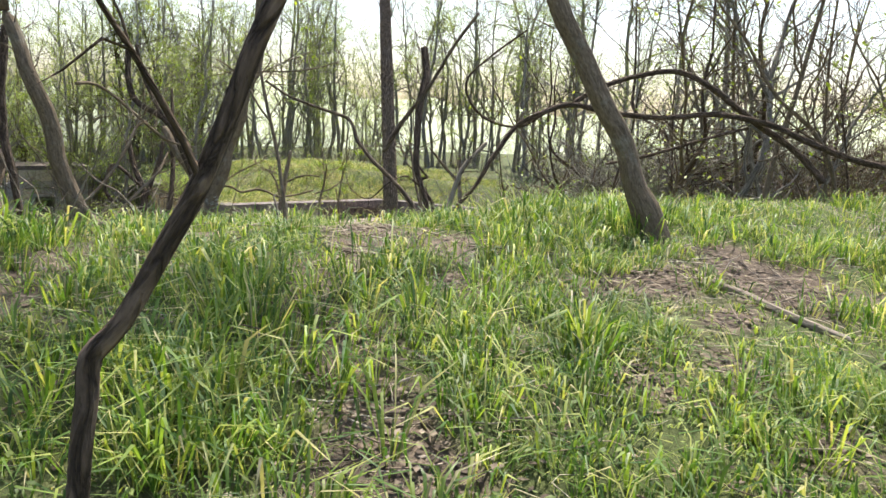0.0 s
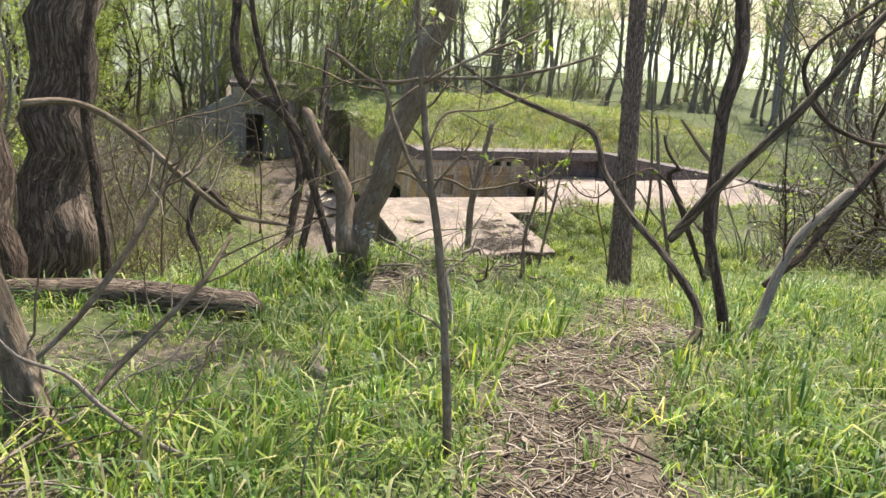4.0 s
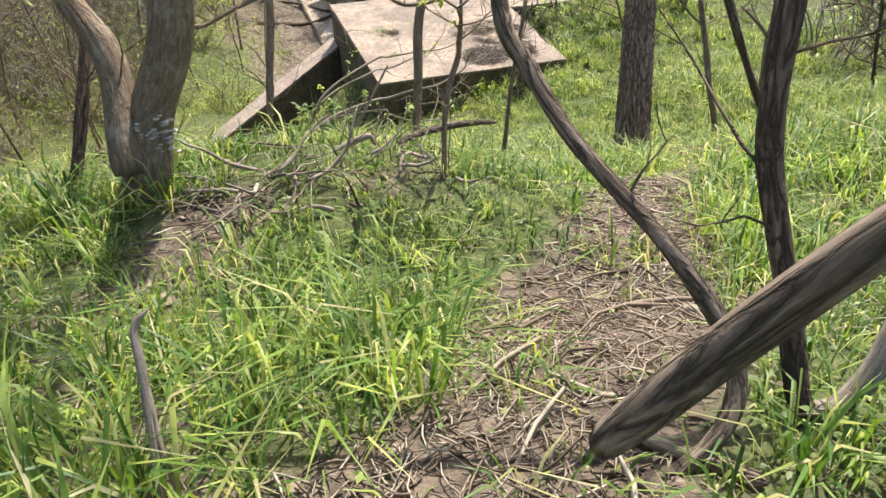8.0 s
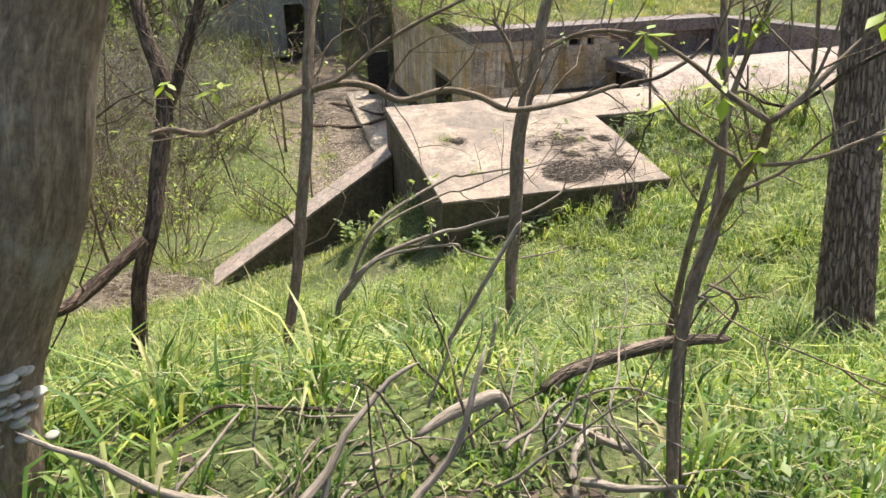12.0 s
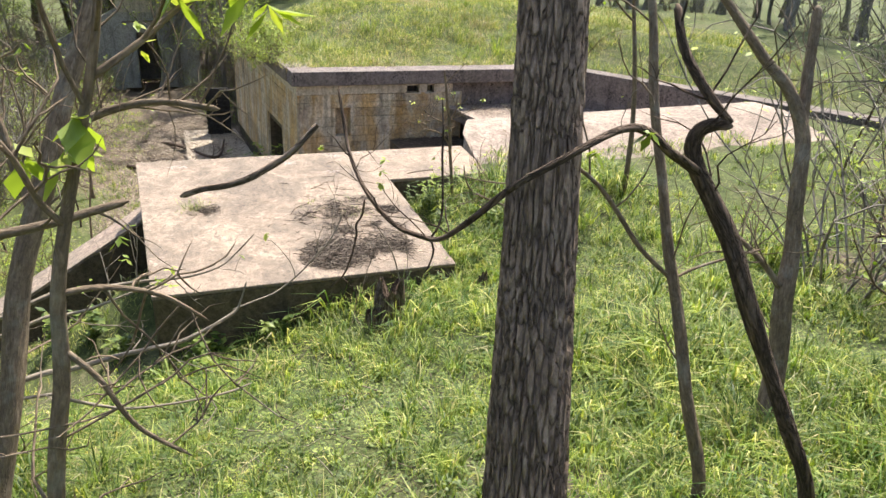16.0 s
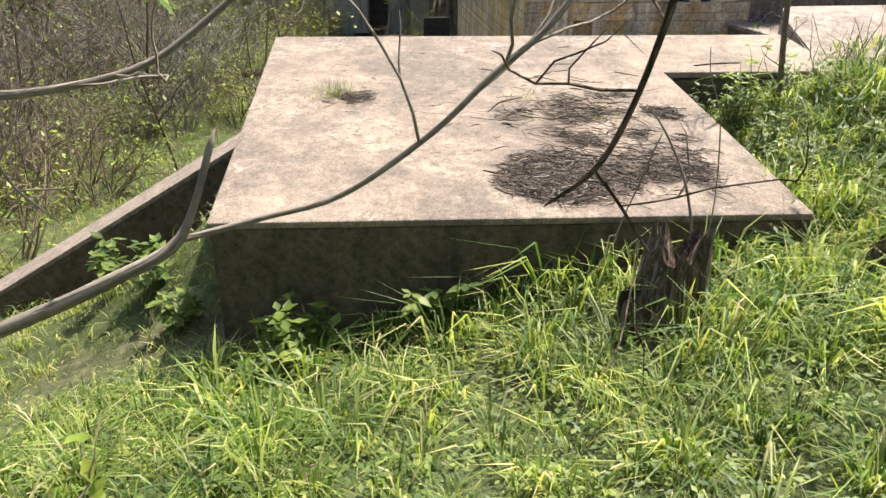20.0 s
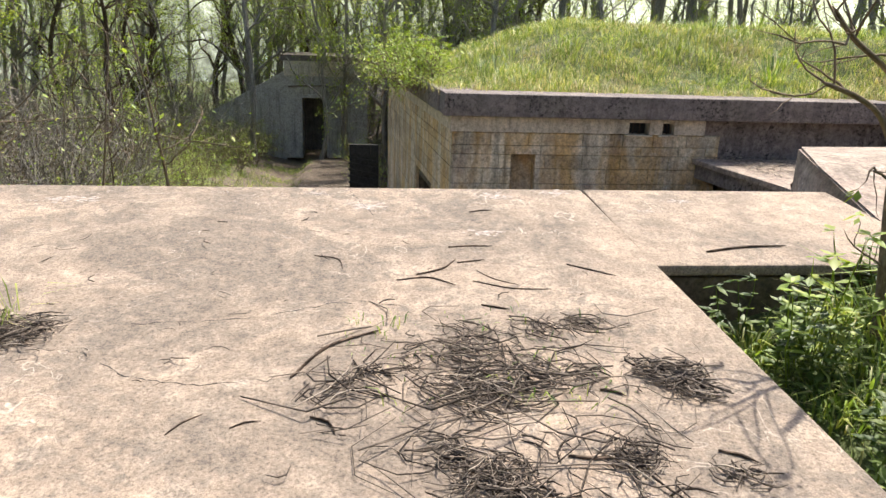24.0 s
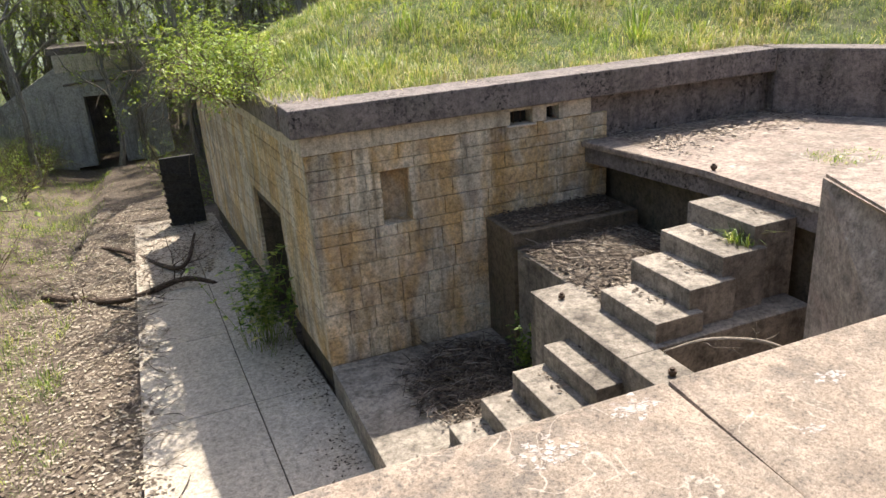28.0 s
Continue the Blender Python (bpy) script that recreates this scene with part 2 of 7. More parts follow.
def earth(name):
    """Brown litter where the ground is trodden bare, mossy green turf elsewhere."""
    m, nt, b = nodes_of(name, 0.97)
    v = coords(nt)
    big, mid, fine = noise_tex(nt, v, 0.8, 4), noise_tex(nt, v, 9, 8, 0.7), noise_tex(nt, v, 55, 5, 0.75)
    col = ramp(nt, mid, [(0.3, (0.06, 0.045, 0.033)), (0.5, (0.15, 0.114, 0.085)), (0.75, (0.31, 0.24, 0.18))])
    turf = ramp(nt, mid, [(0.3, (0.035, 0.045, 0.018)), (0.55, (0.1, 0.12, 0.04)), (0.75, (0.19, 0.19, 0.08))])
    worn_at = nt.nodes.new("ShaderNodeAttribute")
    worn_at.attribute_name = "bare"
    patch = ramp(nt, big, [(0.38, grey(0.15)), (0.6, grey(1.0))])
    bare = mix(nt, worn_at.outputs["Color"], patch, 0.35, "ADD")
    bare = ramp(nt, mix(nt, bare, mid, 0.25), [(0.3, grey(0)), (0.62, grey(1))])
    col = mix(nt, turf, col, bare)
    col = mix(nt, col, ramp(nt, fine, [(0.3, grey(0.45)), (0.6, grey(1.1))]), 0.8, "MULTIPLY")
    nt.links.new(col, b.inputs["Base Color"])
    bump(nt, b, mix(nt, mid, fine, 0.5), 0.9, 0.03)
    return m


SLAB = roof_concrete("slab_concrete")
PALE = concrete("pale_concrete", (0.42, 0.33, 0.265), (0.27, 0.21, 0.17), (0.13, 0.104, 0.083), tide=0.6, lime=0.5, mottle=0.4)
# Wall faces below pale tops: their shade is put into this dark colour.
FACE = concrete("dark_face_concrete", (0.15, 0.115, 0.08), (0.09, 0.068, 0.045), (0.045, 0.036, 0.024), streaks=0.6, moss=0.3)
FASCIA = concrete("fascia_concrete", (0.25, 0.205, 0.185), (0.14, 0.115, 0.105), (0.05, 0.045, 0.04), streaks=0.5, moss=0.2, pits=0.9)
BAND = concrete("band_concrete", (0.66, 0.57, 0.45), (0.48, 0.4, 0.31), (0.2, 0.16, 0.12), streaks=0.4)
WALL = concrete("stained_stone", (0.82, 0.71, 0.54), (0.6, 0.5, 0.36), (0.3, 0.24, 0.165), streaks=0.8, ochre=0.75, tide=0.6, pits=0.35, each=0.15, lime=0.35, mottle=0.12)
GREYC = concrete("grey_concrete", (0.5, 0.46, 0.41), (0.34, 0.31, 0.275), (0.1, 0.095, 0.085), streaks=0.5)
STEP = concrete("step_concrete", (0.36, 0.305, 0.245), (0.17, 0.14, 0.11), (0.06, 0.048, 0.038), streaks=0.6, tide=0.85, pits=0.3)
WALK = concrete("walk_concrete", (0.52, 0.44, 0.35), (0.41, 0.35, 0.275), (0.36, 0.3, 0.24))
MORTAR = concrete("old_mortar", (0.58, 0.49, 0.36), (0.42, 0.345, 0.245), (0.2, 0.16, 0.11), streaks=0.6, ochre=0.4, tide=0.7)
EARTH = earth("leaf_earth")
BARK_A = bark("grey_brown_bark", (0.21, 0.155, 0.115), (0.4, 0.31, 0.24), 1.0, 0.0, 1.0, 0.16)
BARK_B = bark("dark_bark", (0.145, 0.1, 0.072), (0.29, 0.21, 0.155), 1.1, 0.0, 1.0, 0.2)
BARK_R = bark("furrowed_bark", (0.33, 0.237, 0.175), (0.62, 0.47, 0.36), 0.95, 0.0, 1.0, 0.2, True)
# Bark paled to put distant haze and glare into its colour.
BARK_F = bark("hazed_woodland_bark", (0.38, 0.335, 0.29), (0.58, 0.52, 0.46))
BARK_C = bark("smooth_grey_bark", (0.22, 0.162, 0.11), (0.37, 0.28, 0.2), 1.5, 0.3, 0.45, 0.22)
BARK_D = bark("dead_wood", (0.3, 0.245, 0.19), (0.5, 0.43, 0.35), 1.5, 0.0, 0.4)
GRASS = leafy("grass_blades", [(0.0, (0.046, 0.107, 0.025)), (0.35, (0.12, 0.21, 0.043)), (0.65, (0.222, 0.302, 0.066)), (0.84, (0.35, 0.395, 0.115)), (0.95, (0.42, 0.4, 0.2)), (1.0, (0.5, 0.43, 0.3))])
MEADOW = leafy("meadow_blades", [(0.0, (0.055, 0.106, 0.025)), (0.35, (0.152, 0.225, 0.05)), (0.66, (0.265, 0.33, 0.08)), (0.88, (0.43, 0.455, 0.15)), (0.95, (0.46, 0.42, 0.2)), (1.0, (0.52, 0.45, 0.3))])
STRAW = leafy("sunny_grass", [(0.0, (0.075, 0.12, 0.026)), (0.35, (0.18, 0.24, 0.055)), (0.62, (0.31, 0.35, 0.1)), (0.82, (0.46, 0.43, 0.21)), (1.0, (0.52, 0.43, 0.26))])
HERB = leafy("herb_leaves", [(0.0, (0.065, 0.112, 0.028)), (0.5, (0.15, 0.21, 0.05)), (1.0, (0.28, 0.33, 0.09))])
DEADGRASS = leafy("dead_grass", [(0.0, (0.24, 0.19, 0.12)), (0.5, (0.42, 0.35, 0.24)), (1.0, (0.6, 0.53, 0.4))], 0.7, 0.25)
LEAF = leafy("spring_leaves", [(0.0, (0.16, 0.24, 0.03)), (0.6, (0.3, 0.38, 0.06)), (1.0, (0.42, 0.44, 0.1))])
IRON = by_island("rusty_iron", [(0.0, (0.05, 0.035, 0.028)), (1.0, (0.1, 0.065, 0.045))], 0.75)
DARKPLATE = concrete("dark_plate", (0.05, 0.047, 0.045), (0.03, 0.028, 0.027), (0.015, 0.014, 0.013))
BROWN = by_island("brown_litter", [(0.0, (0.06, 0.043, 0.03)), (0.5, (0.14, 0.1, 0.072)), (0.9, (0.25, 0.19, 0.14)), (1.0, (0.38, 0.31, 0.24))])
DRY = by_island("dry_litter", [(0.0, (0.09, 0.065, 0.045)), (0.4, (0.2, 0.15, 0.11)), (0.8, (0.36, 0.29, 0.22)), (1.0, (0.5, 0.43, 0.34))])
# Darker litter; on the hilltop its colour carries the trees' shade.
DARK_LITTER = by_island("dark_litter", [(0.0, (0.045, 0.032, 0.024)), (0.5, (0.1, 0.075, 0.055)), (0.9, (0.2, 0.155, 0.115)), (1.0, (0.34, 0.28, 0.21))])
TWIG = by_island("dead_twigs", [(0.0, (0.045, 0.035, 0.028)), (0.55, (0.115, 0.09, 0.072)), (0.85, (0.25, 0.2, 0.16)), (1.0, (0.42, 0.35, 0.28))])


# ---- mesh helpers ----
def empty(name, at=(0, 0, 0)):
    o = new(name)
    o.location = at
    return o


def finish(name, me, mat, parent=None, label="", smooth=False):
    me.materials.append(mat)
    if smooth:
        me.polygons.foreach_set("use_smooth", [True] * len(me.polygons))
    me.update()
    o = new(name, me)
    if parent:
        o.parent = parent
        o.matrix_parent_inverse = Matrix.Translation(-Vector(parent.location))
    if label:
        tagged(o, label)
    return o


def part(name, bm, mat, parent=None, label="", smooth=False):
    me = bpy.data.meshes.new(name)
    bm.to_mesh(me)
    bm.free()
    return finish(name, me, mat, parent, label, smooth)


def from_arrays(name, verts, faces, mat, parent=None, label="", smooth=False, grain=None):
    """One mesh from an n x 3 array and an m x 3 or m x 4 array of corners."""
    me = bpy.data.meshes.new(name)
    k = faces.shape[1]
    me.vertices.add(len(verts))
    me.vertices.foreach_set("co", np.ascontiguousarray(verts, np.float32).ravel())
    me.loops.add(faces.size)
    me.loops.foreach_set("vertex_index", faces.astype(np.int32).ravel())
    me.polygons.add(len(faces))
    me.polygons.foreach_set("loop_start", np.arange(0, faces.size, k, dtype=np.int32))
    me.update(calc_edges=True)
    if grain is not None:
        me.attributes.new("grain", "FLOAT_VECTOR", "POINT").data.foreach_set("vector", np.ascontiguousarray(grain, np.float32).ravel())
    me.validate()
    return finish(name, me, mat, parent, label, smooth)


def prism(low, high, bevel=0.012, cuts=0):
    """A bevelled solid from a ring of points below and a ring of the same number above."""
    bm = bmesh.new()
    a, b = [bm.verts.new(p) for p in low], [bm.verts.new(p) for p in high]
    n = len(a)
    bm.faces.new(a[::-1]), bm.faces.new(b)
    for i in range(n):
        bm.faces.new((a[i], a[(i + 1) % n], b[(i + 1) % n], b[i]))
    if bevel:
        bmesh.ops.bevel(bm, geom=bm.edges[:], offset=bevel, segments=2, affect="EDGES", profile=0.6)
    return bm


def block(x0, x1, y0, y1, z0, z1, bevel=0.012):
    ring = ((x0, y0), (x1, y0), (x1, y1), (x0, y1))
    return prism([(x, y, z0) for x, y in ring], [(x, y, z1) for x, y in ring], bevel)


def worn(bm, amount=0.006, scale=3.0):
    for v in bm.verts:
        v.co += noise.noise_vector(v.co * scale) * amount
    return bm


def smoothstep(a, b, x):
    t = np.clip((np.asarray(x, float) - a) / (b - a), 0, 1)
    return t * t * (3 - 2 * t)


def waves(x, y, seed=0.0):
    """A cheap smooth unevenness between about -1 and 1."""
    return (np.sin(1.3 * x + 0.7 * y + seed) + np.sin(-0.9 * x + 1.7 * y + 2 * seed) + np.sin(2.9 * x + 2.3 * y + 3 * seed) * 0.5
            + np.sin(5.1 * x - 3.7 * y + seed) * 0.3) / 2.8


def ground_z(x, y):
    x, y = np.asarray(x, float), np.asarray(y, float)
    hill = np.interp(y, [-60, -22, -18, -16.4, -15, -14, -13, -11.9, -11, -10.4, -9.5, -8, -7, -6.1, -5.3, -4.6, -4, -3.4, -2, 0, 2, 8, 25, 80],
                     [1.2, 2.0, 2.3, 2.42, 2.55, 2.75, 2.88, 3.0, 2.92, 2.75, 2.5, 2.05, 1.82, 1.48, 1.12, 0.74, 0.4, 0.08, -0.14, -0.32, -0.3, 0.0, -0.5, -2.0])
    left = np.interp(y, [-60, -18, -13, -11.5, -9, -7.3, -6, -4.5, -3, 0, 3, 8, 20, 33, 80], [1.2, 2.3, 2.88, 3.0, 2.55, 2.2, 1.8, 1.05, 0.25, -0.98, -1.85, -3.1, -3.4, -4.6, -6])
    right = np.interp(y, [-60, -18, -13, -11.5, -9, -6, -3, 0, 2.5, 6, 25, 80], [1.2, 2.3, 2.88, 2.95, 2.35, 1.35, 0.35, -0.05, 0.15, 0.2, 0.0, -2.0])
    sh = 5.0 * smoothstep(1.0, 4.0, y)
    z = hill + (left - hill) * smoothstep(0.6, -2.4, x - sh) + (right - hill) * smoothstep(2.2, 4.5, x)
    z = z - 0.42 * smoothstep(2.7, 0.2, x) * smoothstep(-2.6, -0.4, y) * smoothstep(-3.0, -0.6, x)
    pit = smoothstep(-0.6, -0.1, x) * smoothstep(3.0, 3.3, y) * smoothstep(12.0, 11.6, x) * smoothstep(34, 30, y)
    pit = pit * np.where(x > 3.1, smoothstep(3.45, 3.8, y) + smoothstep(4.2, 3.6, x), 1.0).clip(0, 1)
    low = np.interp(y, [3, 20, 33], [-3.3, -3.5, -4.6])
    z = z + (low - z) * pit
    z = z - 0.14 * np.clip(-1.0 - x, 0, 2.2) * smoothstep(-0.5, 2.0, y) * smoothstep(9, 5, y)
    z = z + 0.36 * np.exp(-((x + 1.6) / 1.5) ** 2 - ((y + 6.5) / 0.75) ** 2) - 0.2 * np.exp(-((x + 1.25) / 0.8) ** 2 - ((y + 8.0) / 0.6) ** 2)
    z = z + (0.75 + 0.32 * (x + 0.1)).clip(-0.4, 0.75) * smoothstep(0.3, 1.8, y) * smoothstep(4.2, 3.3, y) * smoothstep(0.35, -0.1, x) * smoothstep(-6, -4, x)
    return z + 0.05 * waves(x * 0.9, y * 0.9, 1.0) * (1 - pit)


def trail(x, y):
    """How bare the ground is: 1 on the trodden track, 0 in the grass."""
    cx = np.interp(y, [-19, -16, -14.5, -13.9, -13, -11.7, -11, -10, -9.3, -8.65, -8.3, -7.6, -7.07, -6.2, -5.3], [-5.6, -5.0, -4.6, -4.3, -3.95, -3.05, -2.7, -2.2, -1.8, -1.05, -0.8, -0.26, 0.25, 1.25, 1.7])
    w = np.interp(y, [-19, -14, -12.5, -11.5, -10.3, -9.2, -8.5, -7, -6, -5], [0.15, 0.2, 0.26, 0.32, 0.45, 0.75, 0.5, 0.55, 0.4, 0.15])
    return (1 - 0.3 * smoothstep(-11.5, -13, y)) * smoothstep(1.25, 0.5, np.abs(x - cx + 0.25 * waves(x * 2, y * 2, 4.0)) / w) * smoothstep(-4.9, -5.6, y)


def beside(x, y):
    """Thickest near the walk, thin far from it."""
    cx = np.interp(y, [-19, -14, -10.5, -8, -5], [-5.4, -4.2, -2.4, -0.6, 1.6])
    return (1.25 - np.abs(x - cx) / 6.5).clip(0.25, 1)


LATTICE = np.random.default_rng(99).uniform(-1, 1, (64, 64))


def cloud(x, y):
    """Smooth random unevenness between -1 and 1 with no repeat over the slope."""
    x, y = np.asarray(x, float), np.asarray(y, float)
    i, j = np.floor(x).astype(int), np.floor(y).astype(int)
    u, w = x - i, y - j
    u, w = u * u * (3 - 2 * u), w * w * (3 - 2 * w)
    a, b = LATTICE[i % 64, j % 64], LATTICE[(i + 1) % 64, j % 64]
    c, d = LATTICE[i % 64, (j + 1) % 64], LATTICE[(i + 1) % 64, (j + 1) % 64]
    return (a * (1 - u) + b * u) * (1 - w) + (c * (1 - u) + d * u) * w


LITTERED = ((-4.11, -14.08, 0.16, 0.3), (-3.90, -13.41, 0.16, 0.25), (-4.25, -14.53, 0.2, 0.2), (-2.05, -7.1, 0.2, 0.09), (-1.4, -6.95, 0.16, 0.09), (-1.8, -14.0, 0.22, 0.1), (-2.4, -14.45, 0.16, 0.2), (-1.2, -13.75, 0.18, 0.08), (-3.0, -14.35, 0.16, 0.18), (-2.95, -12.9, 0.16, 0.16),
            (-4.7, -10.7, 0.55, 0.4), (-4.1, -11.4, 0.32, 0.25), (-2.5, -9.15, 0.4, 0.22), (2.14, -0.62, 0.22, 0.2), (-3.9, -8.6, 0.45, 0.3), (-5.2, -8.6, 0.6, 0.45))


def patchy(x, y):
    """Where the grass is thick (1) and where litter shows (0)."""
    open_ = sum(np.exp(-((x - a) / p) ** 2 - ((y - b) / q) ** 2) for a, b, p, q in LITTERED)
    return (1 - open_.clip(0, 1)) * smoothstep(-1.0, -0.2, cloud(x * 0.83 + 5, y * 0.83) + 0.55 * cloud(x * 2.1, y * 2.1 + 9) + 0.3 * cloud(x * 5.3, y * 5.3) + 0.5 * smoothstep(-4.5, -2.5, y))


# ---- ground ----
def axis(lo, hi, step, far):
    mid = np.arange(lo, hi + step / 2, step)
    out = step * 1.45 ** np.arange(1, 24)
    out = np.cumsum(out)
    out = out[out < far]
    return np.r_[lo - out[::-1], mid, hi + out]


gx, gy = axis(-11, 15, 0.2, 900), axis(-21, 38, 0.2, 900)
GX, GY = np.meshgrid(gx, gy)
verts = np.stack([GX, GY, ground_z(GX, GY)], -1).reshape(-1, 3)
nx, ny = len(gx), len(gy)
i = (np.arange(ny - 1)[:, None] * nx + np.arange(nx - 1)).ravel()
ground = from_arrays("ground", verts, np.stack([i, i + 1, i + nx + 1, i + nx], -1), EARTH, smooth=True)
wear = ground.data.attributes.new("bare", "FLOAT_COLOR", "POINT")
by_walk = np.maximum(trail(GX, GY), smoothstep(2.5, 4.0, GY) * smoothstep(-1.6, -0.6, GX + 0.3 * waves(GX, GY)) * smoothstep(3.2, 3.0, GX)).ravel()
by_walk = np.maximum(by_walk, (0.75 * (1 - patchy(GX, GY)) * smoothstep(0, -1, GY)).ravel())
by_walk = np.maximum(by_walk, (smoothstep(12, 17, GY) * smoothstep(-3.4, -1.6, GX) * smoothstep(5, 3, GX)).ravel())
wear.data.foreach_set("color", np.repeat(by_walk[:, None], 4, 1).astype(np.float32).ravel())
tagged(ground, "uneven woodland ground of brown earth and leaf litter", "ground", kind="structure")

# ---- concrete structure ----
RISE = 0.0925


def top_z(y):
    return RISE * y


slab = empty("concrete_slab", (1.5, 1.7, -1.6))
tagged(slab, "large weathered concrete roof slab scattered with dead twigs", "slab", kind="structure")
bm = prism([(0, 0, -0.04), (3.09, 0, -0.04), (2.985, 3.35, 0.2), (-0.14, 3.35, 0.2)],
           [(0, 0, 0), (3.09, 0, 0), (2.985, 3.35, top_z(3.35)), (-0.14, 3.35, top_z(3.35))], 0.014)
part("roof_plate", bm, SLAB, slab)
part("front_wall", block(0.006, 3.08, 0.006, 0.4, -3.4, -0.042), FACE, slab, "concrete front wall with its shade coloured in dark")
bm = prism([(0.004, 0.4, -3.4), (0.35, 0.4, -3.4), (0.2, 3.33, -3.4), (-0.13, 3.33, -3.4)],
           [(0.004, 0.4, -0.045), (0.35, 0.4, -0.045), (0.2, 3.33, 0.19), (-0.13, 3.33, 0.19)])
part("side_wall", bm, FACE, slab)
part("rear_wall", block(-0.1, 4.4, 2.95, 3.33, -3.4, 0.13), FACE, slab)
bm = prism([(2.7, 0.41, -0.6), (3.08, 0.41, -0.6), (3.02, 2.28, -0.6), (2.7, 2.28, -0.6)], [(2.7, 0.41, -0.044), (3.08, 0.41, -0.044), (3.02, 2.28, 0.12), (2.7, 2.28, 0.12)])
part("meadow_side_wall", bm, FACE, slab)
strip = empty("roof_strip", (3.7, 2.8, -1))
tagged(strip, "pale concrete strip joined to the roof slab", "slab", kind="structure")
bm = prism([(x, y, top_z(y) - 0.05) for x, y in ((2.997, 2.29), (4.45, 2.29), (4.45, 3.35), (2.997, 3.35))], [(x, y, top_z(y)) for x, y in ((2.997, 2.29), (4.45, 2.29), (4.45, 3.35), (2.997, 3.35))], 0.012)
part("strip_plate", bm, SLAB, strip)
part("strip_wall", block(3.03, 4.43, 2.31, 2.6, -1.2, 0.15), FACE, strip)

wing = empty("wing_wall", (-1.4, 1.3, -1))
tagged(wing, "low sloping concrete wing wall with a pale top", "wall", kind="structure")
ring = ((-0.13, 2.93, -0.34), (-3.1, 2.31, -1.98), (-3.1, 2.9, -1.98), (-0.13, 3.5, -0.34))
part("body", worn(prism([(x, y, -3.2) for x, y, z in ring], [(x, y, z - 0.05) for x, y, z in ring], 0.01)), FACE, wing, "damp concrete, also coloured darker for shade")
part("cap", worn(prism([(x, y, z - 0.048) for x, y, z in ring], [(x, y, z) for x, y, z in ring], 0.012)), PALE, wing)

# apron beyond the strip, rising to a low ridge
apron = empty("gun_apron", (7, 4.5, 0))
tagged(apron, "pale concrete apron with a sloping front edge", "slab", kind="structure")
bm = bmesh.new()
profile = ((2.5, -0.6), (2.5, 0.14), (3.72, 0.4), (4.62, 0.38), (4.62, -3.3), (3.37, -3.3), (3.37, -0.6))
left_x = (4.456, 4.456, 4.6, 5.05, 5.05, 4.456, 4.456)
ring_a = [bm.verts.new((x, y, z)) for x, (y, z) in zip(left_x, profile)]
ring_b = [bm.verts.new((11.6, y + 0.5, z)) for y, z in profile]
bm.faces.new(ring_a), bm.faces.new(ring_b[::-1])
for k in range(7):
    bm.faces.new((ring_a[k], ring_b[k], ring_b[(k + 1) % 7], ring_a[(k + 1) % 7]))
bmesh.ops.recalc_face_normals(bm, faces=bm.faces[:])
bmesh.ops.bevel(bm, geom=bm.edges[:], offset=0.02, segments=2, affect="EDGES")
part("apron_block", worn(bm), PALE, apron)

# ---- bunker ----
bunker = empty("bunker", (7, 13, -3.3))
tagged(bunker, "old grass-covered concrete battery with stained stone walls", "bunker", kind="structure")
part("fascia", worn(block(2.92, 9.6, 9.45, 10.05, -0.01, 0.3, 0.02)), FASCIA, bunker, "dark pitted concrete fascia")
SIDE = -0.066          # how far the side wall runs to the left for each metre back


def side_x(y):
    return 3.07 + SIDE * (y - 9.62)


def skewed(x0, x1, y0, y1, z0, z1, bevel=0.012):
    """A block along the side wall; x0 and x1 are counted from the wall's face."""
    ring = ((x0, y0), (x1, y0), (x1, y1), (x0, y1))
    return prism([(side_x(y) + x, y, z0) for x, y in ring], [(side_x(y) + x, y, z1) for x, y in ring], bevel)


part("side_fascia", worn(skewed(-0.15, 0.4, 10.052, 18, -0.01, 0.3, 0.02)), FASCIA, bunker)
bm = prism([(9.6, 9.46, -0.6), (13.3, 3.4, -0.6), (13.75, 3.7, -0.6), (9.75, 10.05, -0.6)], [(9.6, 9.46, 0.3), (13.3, 3.4, 0.3), (13.75, 3.7, 0.3), (9.75, 10.05, 0.3)], 0.02)
part("return_fascia", worn(bm), FASCIA, bunker)
part("back_wall", block(6.76, 9.7, 9.66, 10.0, -0.6, -0.012), FASCIA, bunker)
core = part("front_wall", block(3.12, 9.6, 9.85, 10.3, -3.4, -0.02), WALL, bunker)
low_side = part("side_wall", skewed(0.05, 0.4, 13.0, 18, -3.4, -0.02), FACE, bunker)
part("side_wall", skewed(0.05, 0.4, 9.87, 11.3, -3.4, -0.02), FACE, bunker)
part("door_lintel", skewed(0.045, 0.4, 11.302, 12.998, -1.5, -0.02), FACE, bunker)
# Dark backing in the doorway stands for the shade inside.
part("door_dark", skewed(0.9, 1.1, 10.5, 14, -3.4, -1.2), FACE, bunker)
for x0, x1 in ((3.035, 5.6), (5.9, 6.1), (6.27, 6.74)):
    part("band", worn(block(x0, x1, 9.585, 9.84, -0.235, -0.014)), BAND, bunker, "pale concrete band under the fascia")
part("side_band", worn(skewed(-0.03, 0.2, 9.872, 18, -0.235, -0.014)), BAND, bunker)

